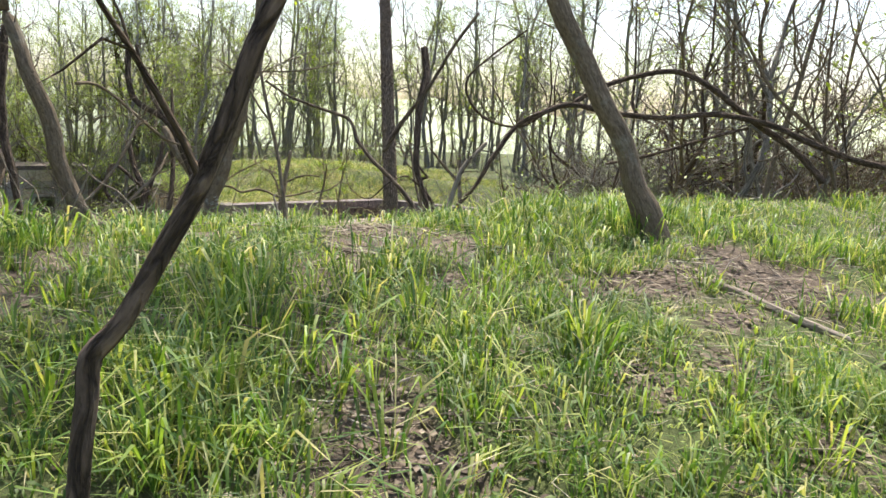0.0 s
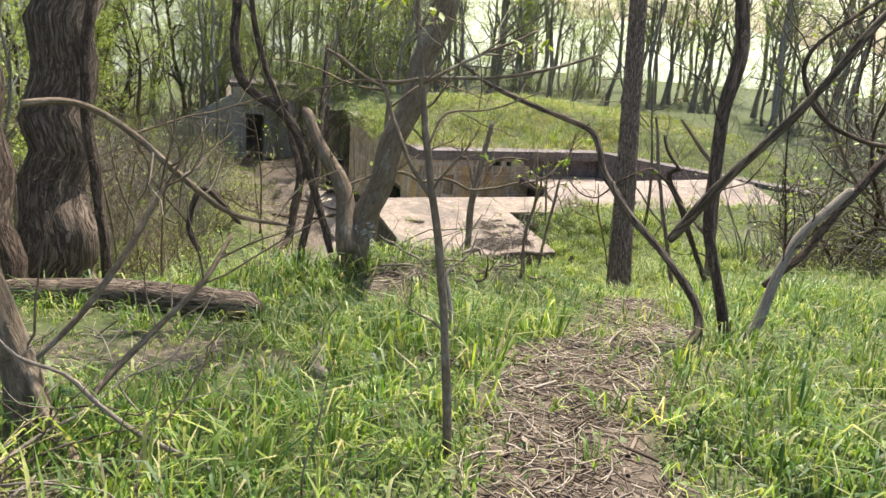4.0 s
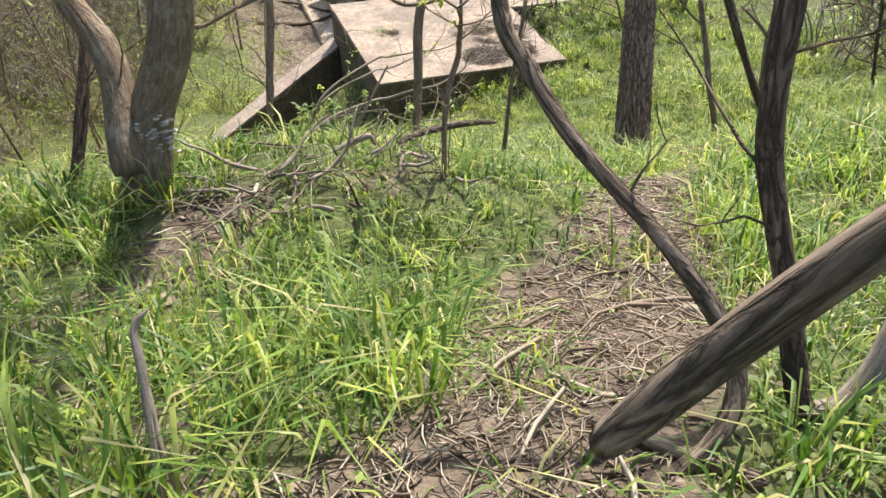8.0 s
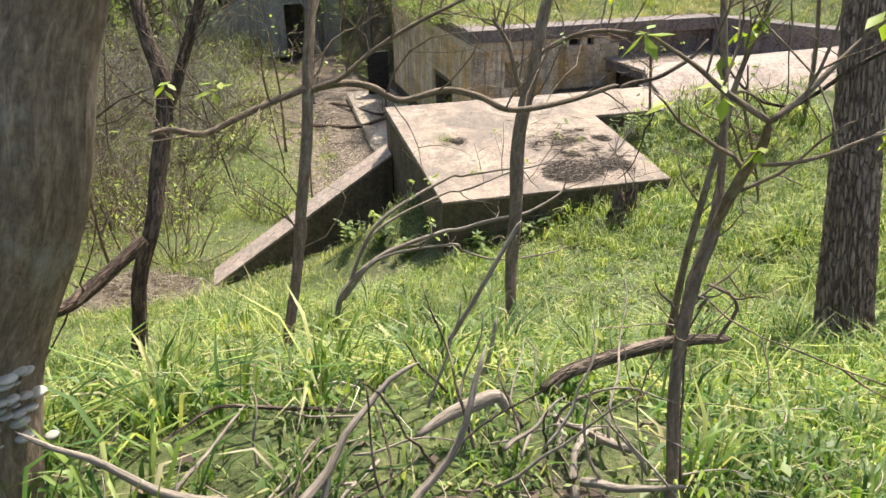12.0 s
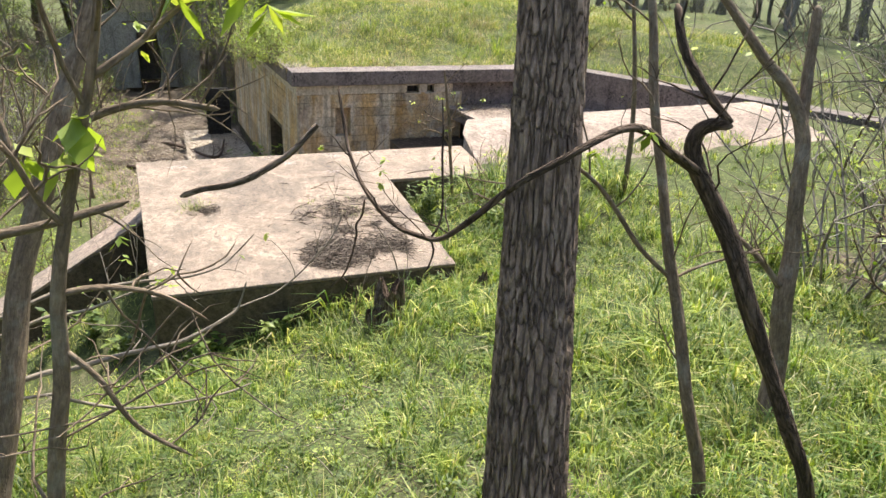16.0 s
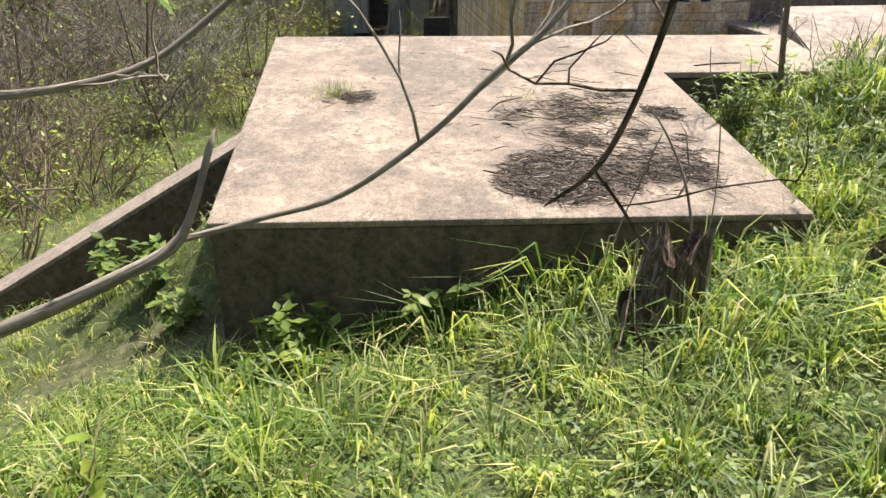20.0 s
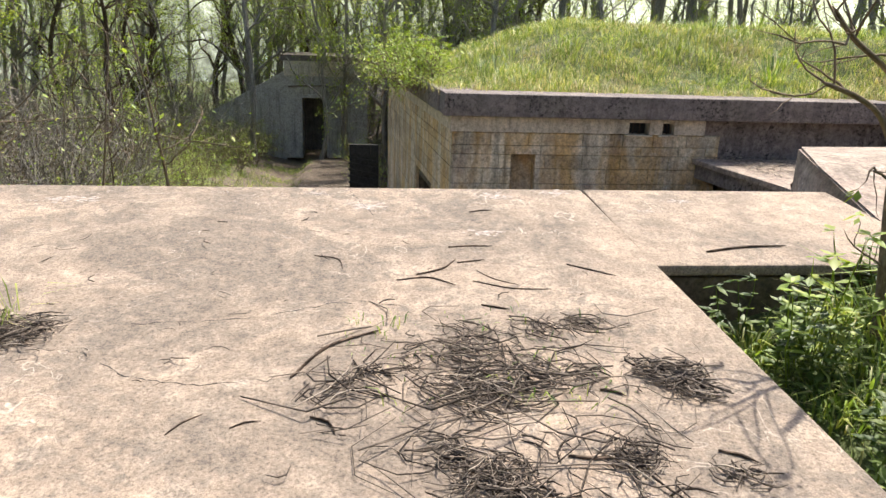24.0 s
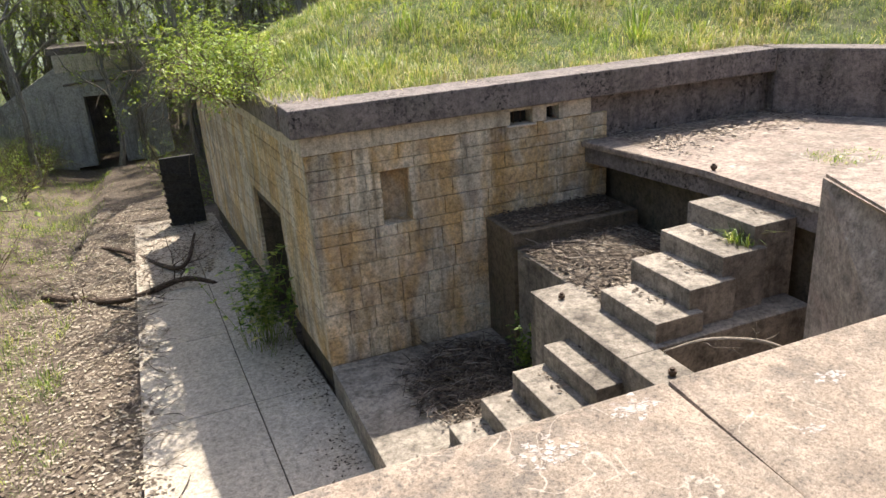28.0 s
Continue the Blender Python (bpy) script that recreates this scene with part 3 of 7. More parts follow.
part("mortar", block(3.075, 3.916, 9.636, 9.848, -2.9, -0.24, 0.0), MORTAR, bunker, "sandy mortar between the stones")
part("mortar", block(4.274, 6.98, 9.636, 9.848, -2.9, -0.24, 0.0), MORTAR, bunker)
part("mortar", block(3.918, 4.272, 9.636, 9.848, -2.9, -1.21, 0.0), MORTAR, bunker)
part("mortar", block(3.918, 4.272, 9.636, 9.848, -0.548, -0.24, 0.0), MORTAR, bunker)
rng = np.random.default_rng(8)
NICHE = (3.92, 4.27, -1.2, -0.55)
ROWS = [-0.24, -0.42, -0.55, -0.75, -0.97, -1.2, -1.34, -1.62, -1.9, -2.2, -2.5, -2.88]


def stone(x0, x1, z0, z1, mat):
    d = rng.uniform(0, 0.014)
    g = 0.0025
    bm = block(x0 + g, x1 - g, 9.62 - d, 9.862, z0 + g, z1 - g, 0.012)
    for vert in bm.verts:
        vert.co += noise.noise_vector(vert.co * 4) * 0.006
    o = part("stone", bm, mat, core)
    return o


for k in range(len(ROWS) - 1):
    z1, z0 = ROWS[k], ROWS[k + 1]
    x = 3.06
    while x < 6.98:
        w = rng.uniform(0.4, 0.85) if k < 5 else rng.uniform(0.22, 0.55)
        x1 = min(x + w, 7.0)
        if 7.0 - x1 < 0.2:
            x1 = 7.0
        spans = [(x, x1)]
        if z0 >= NICHE[2] - 0.001 and z1 <= NICHE[3] + 0.001:
            spans = [(a, c) for a, c in ((x, min(x1, NICHE[0])), (max(x, NICHE[1]), x1)) if c - a > 0.05]
            if x < NICHE[0] < x1 and x1 < NICHE[1]:
                x1 = NICHE[1]
        for a, c in spans:
            stone(a, c, z0, z1, WALL)
        x = x1
for k in range(len(ROWS) - 1):
    z1, z0 = ROWS[k], ROWS[k + 1]
    y = 9.63
    while y < 17.9:
        y1 = min(y + rng.uniform(0.6, 1.3), 18.0)
        spans = [(y, y1)]
        if z0 < -1.45:
            spans = [(a, c) for a, c in ((y, min(y1, 11.3)), (max(y, 13.0), y1)) if c - a > 0.05]
        for a, c in spans:
            d = rng.uniform(0, 0.012)
            part("stone", skewed(-d, 0.052, a + 0.003, c - 0.003, z0 + 0.004, z1 - 0.004, 0.008), WALL, low_side)
        y = y1
for x0, x1 in ((5.6, 5.9), (6.1, 6.27)):
    # A dark plate takes the place of the shade within the vent.
    window = part("window", block(x0 + 0.002, x1 - 0.002, 9.76, 9.79, -0.232, -0.016, 0.0), DARKPLATE, bunker, "small ventilation opening, its inner shade a dark plate")
    part("sill", worn(block(x0 - 0.05, x1 + 0.05, 9.56, 9.76, -0.262, -0.237, 0.006)), BAND, window)
    part("lintel", worn(block(x0 + 0.003, x1 - 0.003, 9.6, 9.755, -0.07, -0.018, 0.006)), BAND, window)
    for k in range(2):
        part("bar", block(x0 + (x1 - x0) * (k + 1) / 3 - 0.008, x0 + (x1 - x0) * (k + 1) / 3 + 0.008, 9.7, 9.715, -0.235, -0.07, 0.0), IRON, window)
panel = empty("iron_panel", (1.9, 18, -3.25))
tagged(panel, "dark ribbed iron panel leaning beside the bunker", "panel", kind="structure")
part("plate", block(1.55, 2.28, 17.9, 18.0, -3.4, -1.75), DARKPLATE, panel)
for k in range(8):
    part("rib", prism([(1.52, 17.87, -3.2 + 0.16 * k), (2.26, 17.87, -3.34 + 0.16 * k), (2.26, 17.898, -3.34 + 0.16 * k), (1.52, 17.898, -3.2 + 0.16 * k)],
                      [(1.52, 17.87, -3.15 + 0.16 * k), (2.26, 17.87, -3.29 + 0.16 * k), (2.26, 17.898, -3.29 + 0.16 * k), (1.52, 17.898, -3.15 + 0.16 * k)], 0.0), DARKPLATE, panel)

# ---- platform and stairs ----
platform = empty("platform", (8, 7.5, -1))
tagged(platform, "concrete loading platform littered with dry leaves", "platform", kind="structure")
deck = ((6.6, 9.65), (6.9, 7.7), (6.88, 4.7), (11.8, 4.7), (11.8, 9.65))[::-1]
part("platform_deck", worn(prism([(x, y, -0.65) for x, y in deck], [(x, y, -0.575) for x, y in deck], 0.02)), PALE, platform)
beam = ((6.66, 9.65), (6.96, 7.7), (6.94, 4.7), (7.3, 4.7), (7.3, 9.65))[::-1]
part("edge_beam", worn(prism([(x, y, -0.86) for x, y in beam], [(x, y, -0.652) for x, y in beam], 0.015)), FASCIA, platform, "black-stained concrete edge beam")
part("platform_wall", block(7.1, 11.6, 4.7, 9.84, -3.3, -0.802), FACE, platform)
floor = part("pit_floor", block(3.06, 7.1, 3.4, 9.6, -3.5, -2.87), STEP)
tagged(floor, "shaded concrete pit floor covered in leaf litter", "floor", kind="structure")
walkway = part("walkway", block(0.9, 2.9, 3.4, 18, -3.6, -3.262), FACE)
tagged(walkway, "pale concrete walkway along the bunker", "path", kind="structure")
for k in range(7):
    y0, y1 = 3.42 + 2.15 * k, 3.42 + 2.15 * (k + 1) - 0.012
    for a, c in ((0.02, 0.6), (0.606, 1.0)):
        ring = [(wx + (side_x(yy) - 0.03 - wx) * q, yy) for yy, q, wx in ((y0, a, 0.75), (y0, c, 0.75), (y1, c, 0.75), (y1, a, 0.75))]
        part("panel", prism([(x, y, -3.5) for x, y in ring], [(x, y, -3.24) for x, y in ring], 0.008), WALK, walkway)
stairs = empty("stairs", (5, 7, -2))
tagged(stairs, "weathered concrete steps up to the platform", "stairs", kind="structure")
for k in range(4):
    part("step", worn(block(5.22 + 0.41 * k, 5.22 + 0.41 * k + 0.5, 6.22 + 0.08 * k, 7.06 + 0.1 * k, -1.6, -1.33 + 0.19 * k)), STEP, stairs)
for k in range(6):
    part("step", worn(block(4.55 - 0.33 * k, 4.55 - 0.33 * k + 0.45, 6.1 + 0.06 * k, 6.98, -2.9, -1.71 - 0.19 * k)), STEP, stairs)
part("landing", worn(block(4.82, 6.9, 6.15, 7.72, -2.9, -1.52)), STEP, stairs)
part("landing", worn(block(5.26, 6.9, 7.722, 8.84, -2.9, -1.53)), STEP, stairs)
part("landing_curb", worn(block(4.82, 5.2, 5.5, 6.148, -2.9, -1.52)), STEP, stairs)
planter = part("planter_block", worn(block(5.22, 6.95, 8.85, 9.6, -2.9, -1.34)), FACE)
tagged(planter, "concrete ledge filled with dead leaves", "ledge", kind="structure")

# ---- far magazine ----
magazine = empty("magazine", (0, 34, -4.6))
tagged(magazine, "small grey concrete magazine with a dark doorway", "building", kind="structure")
part("front", block(-1.45, -0.7, 33.2, 34.4, -4.8, -0.5), GREYC, magazine)
part("front", block(0.36, 2.2, 33.2, 34.4, -4.8, -0.5), GREYC, magazine)
part("lintel", block(-0.698, 0.358, 33.2, 34.4, -2.1, -0.5), GREYC, magazine)
part("parapet_band", worn(block(-1.47, 2.22, 33.12, 33.196, -1.15, -0.51)), BAND, magazine, "pale concrete band under the roof edge")
part("door_frame", block(-0.86, -0.702, 33.13, 33.196, -4.7, -2.02), GREYC, magazine)
part("door_frame", block(0.362, 0.52, 33.13, 33.196, -4.7, -2.02), GREYC, magazine)
part("door_frame", block(-0.7, 0.36, 33.13, 33.196, -2.1, -1.95), GREYC, magazine)
part("back", block(-1.4, 2.1, 35.5, 36, -4.8, -0.5), FASCIA, magazine)
part("cap", block(-1.6, 2.3, 33.1, 36.2, -0.5, -0.25), FASCIA, magazine)
bm = prism([(-5.6, 33.25, -4.9), (-1.452, 33.25, -4.9), (-1.452, 33.7, -4.9), (-5.6, 33.7, -4.9)],
           [(-5.6, 33.25, -3.3), (-1.452, 33.25, -0.95), (-1.452, 33.7, -0.95), (-5.6, 33.7, -3.3)])
part("wing", bm, GREYC, magazine)

# ---- mound on the bunker ----
mx, my = np.arange(3.0, 20, 0.2), np.arange(2.0, 32, 0.2)
MX, MY = np.meshgrid(mx, my)


def mound_z(x, y):
    edge = np.where(x < 9.7, 9.85, np.maximum(9.85 - 1.6 * (x - 9.7), 3.6))
    rise = smoothstep(0, 5.0, y - edge) * smoothstep(2.6, 6.5, x)
    return 0.24 + 1.0 * rise - 1.2 * smoothstep(16, 30, y) - 0.4 * smoothstep(10, 15, x) + 0.05 * waves(x, y, 2.0) * smoothstep(0.2, 1.5, y - edge)


verts = np.stack([MX, MY, mound_z(MX, MY)], -1).reshape(-1, 3)
nx, ny = len(mx), len(my)
i = (np.arange(ny - 1)[:, None] * nx + np.arange(nx - 1)).ravel()
faces = np.stack([i, i + 1, i + nx + 1, i + nx], -1)
behind = verts[:, 1] > np.where(verts[:, 0] < 9.7, 9.62, np.maximum(9.7 - 1.6 * (verts[:, 0] - 9.7), 3.4))
mound = from_arrays("mound", verts, faces[behind[faces].all(1)], EARTH, smooth=True)
tagged(mound, "grassy earth mound covering the bunker roof", "mound", kind="structure")


# ---- grass ----
def grass(name, n, region, height, dens, label, seed=1, zfun=ground_z, wide=0.005, mat=None, per=(6, 15), clump=0.045):
    """Tufts of bent blades; three faces a blade."""
    rng = np.random.default_rng(seed)
    x0, x1, y0, y1 = region
    x, y = rng.uniform(x0, x1, n), rng.uniform(y0, y1, n)
    keep = rng.uniform(0, 1, n) < dens(x, y)
    x, y = x[keep], y[keep]
    tall = (0.72 + 0.55 * waves(x * 1.1, y * 1.1, 5.0)).clip(0.28, 1.35) * rng.uniform(0.35, 1.3, len(x))
    cl = rng.integers(per[0], per[1], len(x))
    x, y, tall = np.repeat(x, cl), np.repeat(y, cl), np.repeat(tall, cl)
    n = len(x)
    ang, off = rng.uniform(0, 2 * math.pi, n), np.abs(rng.normal(0, clump, n))
    x, y = x + np.cos(ang) * off, y + np.sin(ang) * off
    h = height * tall * rng.uniform(0.35, 1.15, n)
    ang = ang + rng.normal(0, 0.6, n)
    lean = h * (0.2 + 1.35 * rng.uniform(0, 1, n) ** 1.3)
    d = np.stack([np.cos(ang) * lean, np.sin(ang) * lean, np.zeros(n)], -1)
    side = ang + math.pi / 2 + rng.normal(0, 0.5, n)
    w = wide * rng.uniform(0.5, 1.5, n) * (0.55 + h)
    s = np.stack([np.cos(side) * w, np.sin(side) * w, np.zeros(n)], -1)
    base = np.stack([x, y, zfun(x, y) - 0.02], -1)
    up = np.array([0, 0, 1.0])
    hh = h[:, None]
    fall = rng.uniform(0.35, 1.0, n)[:, None]
    p2, p3 = base + d * 0.35 + up * hh * 0.68, base + d + up * hh * fall
    v = np.stack([base - s * 0.7, base + s * 0.7, p2 + s, p2 - s, p3], 1).reshape(-1, 3)
    k = np.arange(n)[:, None] * 5
    f = np.concatenate([k + np.array(t) for t in ((0, 1, 2), (0, 2, 3), (3, 2, 4))])
    return tagged(from_arrays(name, v, f, mat or GRASS), label, "grass", kind="stuff")


def hill_dens(x, y):
    on_slab = (x > -0.2) & (x < 4.6) & (y > -0.02) & (y < 3.5) & ((x < 3.1) | (y > 2.2))
    return (1 - 0.9 * trail(x, y)) * (0.12 + 0.88 * patchy(x, y)) * beside(x, y) * ~on_slab


grass("hill_grass", 13000, (-11, 5.5, -18.5, -4), 0.31, hill_dens, "long bright spring grass on the wooded slope", 1, wide=0.006, per=(12, 36), clump=0.065)
grass("short_grass", 17000, (-10, 8, -18.5, 0), 0.15, lambda x, y: 0.9 * hill_dens(x, y), "short thin grass between the tufts", 11, per=(6, 15), clump=0.08, wide=0.0055)
grass("meadow_grass", 5200, (2.6, 13, -8, 3.2), 0.27, hill_dens, "lush sunlit grass beside the slab", 2, mat=MEADOW, per=(14, 44), clump=0.06, wide=0.0062)
grass("near_meadow", 1900, (2.9, 6.5, -4.5, 2.4), 0.36, lambda x, y: hill_dens(x, y) * smoothstep(-0.15, 0.25, cloud(x * 2.6, y * 2.6)), "tall tufted grass beside the slab", 17, mat=MEADOW, per=(30, 80), clump=0.06, wide=0.006)
grass("slope_grass", 3400, (-4, 4.5, -6.5, 0), 0.31, lambda x, y: hill_dens(x, y) * (0.3 + 0.7 * smoothstep(-0.2, 0.2, cloud(x * 2.4 + 3, y * 2.4))), "sunlit grass before the slab", 12, mat=MEADOW, per=(24, 64), clump=0.045, wide=0.005)
grass("valley_grass", 9000, (-10, -0.1, -5, 9), 0.24, lambda x, y: np.where(y > 5, 0.45, 0.85) * (((x + 4.03) / 0.9) ** 2 + ((y - 1.81) / 0.85) ** 2 > 1), "thin sunlit grass below the wing wall", 3, mat=STRAW, clump=0.09)
grass("bank_grass", 5200, (-8, 0.2, 7, 30), 0.26, lambda x, y: smoothstep(0.1, -0.9, x + 0.5 * waves(x, y, 3.0)) * 0.9, "sunny grass beside the walkway", 13, mat=MEADOW, clump=0.09)
grass("mound_grass", 14000, (2.9, 16, 9.9, 18), 0.25, lambda x, y: (y > np.where(x < 9.7, 10.05, np.maximum(10.05 - 1.6 * (x - 9.7), 3.8))) * (0.55 + 0.45 * (waves(x, y, 9.0) > -0.2)), "tall yellow-green grass on the mound", 4, mound_z, mat=STRAW, clump=0.08)
grass("mound_straw", 4600, (2.9, 15, 9.9, 16), 0.26, lambda x, y: (y > np.where(x < 9.7, 9.95, np.maximum(10.0 - 1.6 * (x - 9.7), 3.8))) * smoothstep(-0.1, 0.5, waves(x * 1.4, y * 1.4, 4.0) + 0.9 * smoothstep(11.2, 10.0, y)), "dead straw-coloured grass on the mound", 18, mound_z, mat=DEADGRASS, clump=0.08)
grass("mound_tussocks", 420, (2.9, 14, 10.2, 17), 0.6, lambda x, y: (waves(x * 1.2, y * 1.2, 6.0) > 0.1) * (y > np.where(x < 9.7, 10.2, np.maximum(10.2 - 1.6 * (x - 9.7), 3.8))), "tall green tussocks on the mound", 19, mound_z, mat=MEADOW, per=(20, 45), clump=0.09)
grass("mound_edge_grass", 1600, (9.7, 15, 3.9, 9.9), 0.3, lambda x, y: y > np.maximum(10.05 - 1.6 * (x - 9.7), 3.8), "tall grass behind the return wall", 16, mound_z, mat=STRAW, clump=0.08)

# name, bark, twigs to each limb, leaves, label, then the limbs as x, y, z and radius
TREES = []
TREES.append(("crooked_tree", BARK_B, 1, 0, "thin crooked dark tree bent low beside the track", [
    [(-5.394, -15.346, 3.36, 0.0146), (-5.376, -15.329, 3.489, 0.0154), (-5.369, -15.322, 3.542, 0.0162), (-5.331, -15.338, 3.59, 0.0146), (-5.277, -15.353, 3.691, 0.0146), (-5.24, -15.363, 3.76, 0.0146), (-5.195, -15.371, 3.861, 0.0146), (-5.157, -15.376, 3.961, 0.0146), (-5.127, -15.381, 4.031, 0.0146), (-5.089, -15.387, 4.123, 0.0131)],
]))
TREES.append(("leaning_tree", BARK_C, 6, 0, "smooth grey-brown tree leaning over the grass", [
    [(-0.694, -12.382, 3.189, 0.1157), (-0.745, -12.34, 3.315, 0.0937), (-0.803, -12.284, 3.472, 0.0826), (-0.888, -12.171, 3.782, 0.0788), (-1.005, -12.029, 4.127, 0.0803), (-1.152, -11.85, 4.545, 0.0799), (-1.371, -11.566, 5.187, 0.0744), (-1.645, -11.188, 6.053, 0.0671)],
]))
TREES.append(("forked_tree", BARK_B, 9, 20, "low forked tree with one dark and one pale weathered stem", [
    [(-0.704, -9.275, 2.561, 0.0306), (-0.73, -9.244, 2.612, 0.0332), (-0.748, -9.146, 2.824, 0.0345), (-0.766, -9.037, 3.058, 0.0332), (-0.742, -8.911, 3.282, 0.036), (-0.652, -8.75, 3.631, 0.0403), (-0.541, -8.613, 3.937, 0.0446), (-0.435, -8.512, 4.152, 0.0476), (-0.334, -8.407, 4.37, 0.0481), (-0.257, -8.239, 4.717, 0.0459)],
    [(-0.703, -9.271, 2.57, 0.0255), (-0.639, -9.3, 2.587, 0.033), (-0.554, -9.294, 2.696, 0.0329), (-0.451, -9.249, 2.907, 0.0314), (-0.34, -9.209, 3.111, 0.03), (-0.235, -9.188, 3.268, 0.0299), (-0.096, -9.188, 3.4, 0.0273), (0.097, -9.19, 3.565, 0.0247)],
    [(0.02, -8.705, 2.71, 0.0234), (0.297, -8.753, 2.996, 0.0274), (0.564, -8.77, 3.39, 0.0316), (0.863, -8.813, 3.755, 0.0337), (1.245, -8.946, 3.973, 0.0359), (1.593, -9.085, 4.078, 0.0361), (2.055, -9.343, 3.997, 0.0362), (2.682, -9.737, 3.963, 0.0363), (3.319, -10.111, 4.036, 0.0384), (3.945, -10.523, 3.93, 0.0405), (4.382, -10.835, 3.726, 0.0446), (5.004, -11.275, 3.488, 0.0447), (5.944, -11.903, 3.327, 0.0407)],
    [(1.63, -9.045, 4.093, 0.0322), (1.985, -9.168, 4.314, 0.0344), (2.465, -9.381, 4.502, 0.0345), (2.973, -9.636, 4.591, 0.0367), (3.404, -9.91, 4.4, 0.0410), (3.917, -10.298, 3.956, 0.0453), (4.377, -10.627, 3.616, 0.0455), (4.77, -10.941, 3.157, 0.0499)],
    [(1.346, -8.886, 3.99, 0.0201), (1.003, -8.701, 3.755, 0.0182), (0.649, -8.431, 3.84, 0.0182), (0.49, -8.248, 4.081, 0.0182), (0.507, -8.169, 4.369, 0.0162), (0.798, -8.262, 4.675, 0.0142), (1.27, -8.452, 5.064, 0.0122)],
    [(2.023, -9.37, 3.307, 0.0183), (2.557, -9.641, 3.444, 0.0204), (3.163, -9.94, 3.659, 0.0205), (3.835, -10.281, 3.879, 0.0206)],
]))
TREES.append(("hanging_log", BARK_A, 0, 0, "thick broken limb hanging across the track", [
    [(-1.774, -9.881, 3.477, 0.019), (-1.753, -9.898, 3.525, 0.0255), (-1.686, -9.951, 3.672, 0.025), (-1.598, -10.022, 3.84, 0.022), (-1.492, -10.107, 4.024, 0.02), (-1.387, -10.191, 4.235, 0.018), (-1.246, -10.304, 4.549, 0.016), (-1.07, -10.445, 4.87, 0.015)],
]))
TREES.append(("leaning_limb", BARK_A, 1, 0, "crooked grey limb leaning above the trodden track", [
    [(-1.2, -9.36, 2.57, 0.0224), (-1.08, -9.34, 2.62, 0.0256), (-0.99, -9.29, 2.7, 0.0272), (-0.965, -9.213, 2.803, 0.0291), (-0.991, -9.15, 2.884, 0.0280), (-1.048, -9.074, 2.982, 0.0259), (-1.116, -8.989, 3.088, 0.0238), (-1.19, -8.909, 3.182, 0.0235), (-1.284, -8.799, 3.306, 0.0240), (-1.359, -8.672, 3.457, 0.0244), (-1.404, -8.612, 3.542, 0.0233), (-1.403, -8.51, 3.683, 0.0221), (-1.434, -8.43, 3.779, 0.0214), (-1.579, -8.337, 3.838, 0.0198), (-1.781, -8.224, 3.906, 0.0183), (-2.03, -8.073, 4.012, 0.0151), (-2.249, -7.888, 4.175, 0.0127)],
]))
TREES.append(("twin_tree", BARK_C, 4, 0, "twin-stemmed grey tree with pale lichen on its base", [
    [(-2.741, -6.691, 2, 0.15), (-2.668, -6.669, 2.2, 0.128), (-2.558, -6.636, 2.5, 0.11), (-2.448, -6.603, 2.8, 0.102), (-2.302, -6.559, 3.2, 0.1), (-2.155, -6.515, 3.6, 0.1), (-1.972, -6.46, 4.1, 0.095), (-1.753, -6.394, 4.7, 0.085)],
    [(-2.673, -6.745, 2.398, 0.0847), (-2.671, -6.667, 2.549, 0.0825), (-2.671, -6.542, 2.78, 0.0748), (-2.694, -6.449, 2.945, 0.0709), (-2.759, -6.357, 3.091, 0.0614), (-2.864, -6.227, 3.284, 0.0538), (-2.977, -6.05, 3.556, 0.0463)],
]))
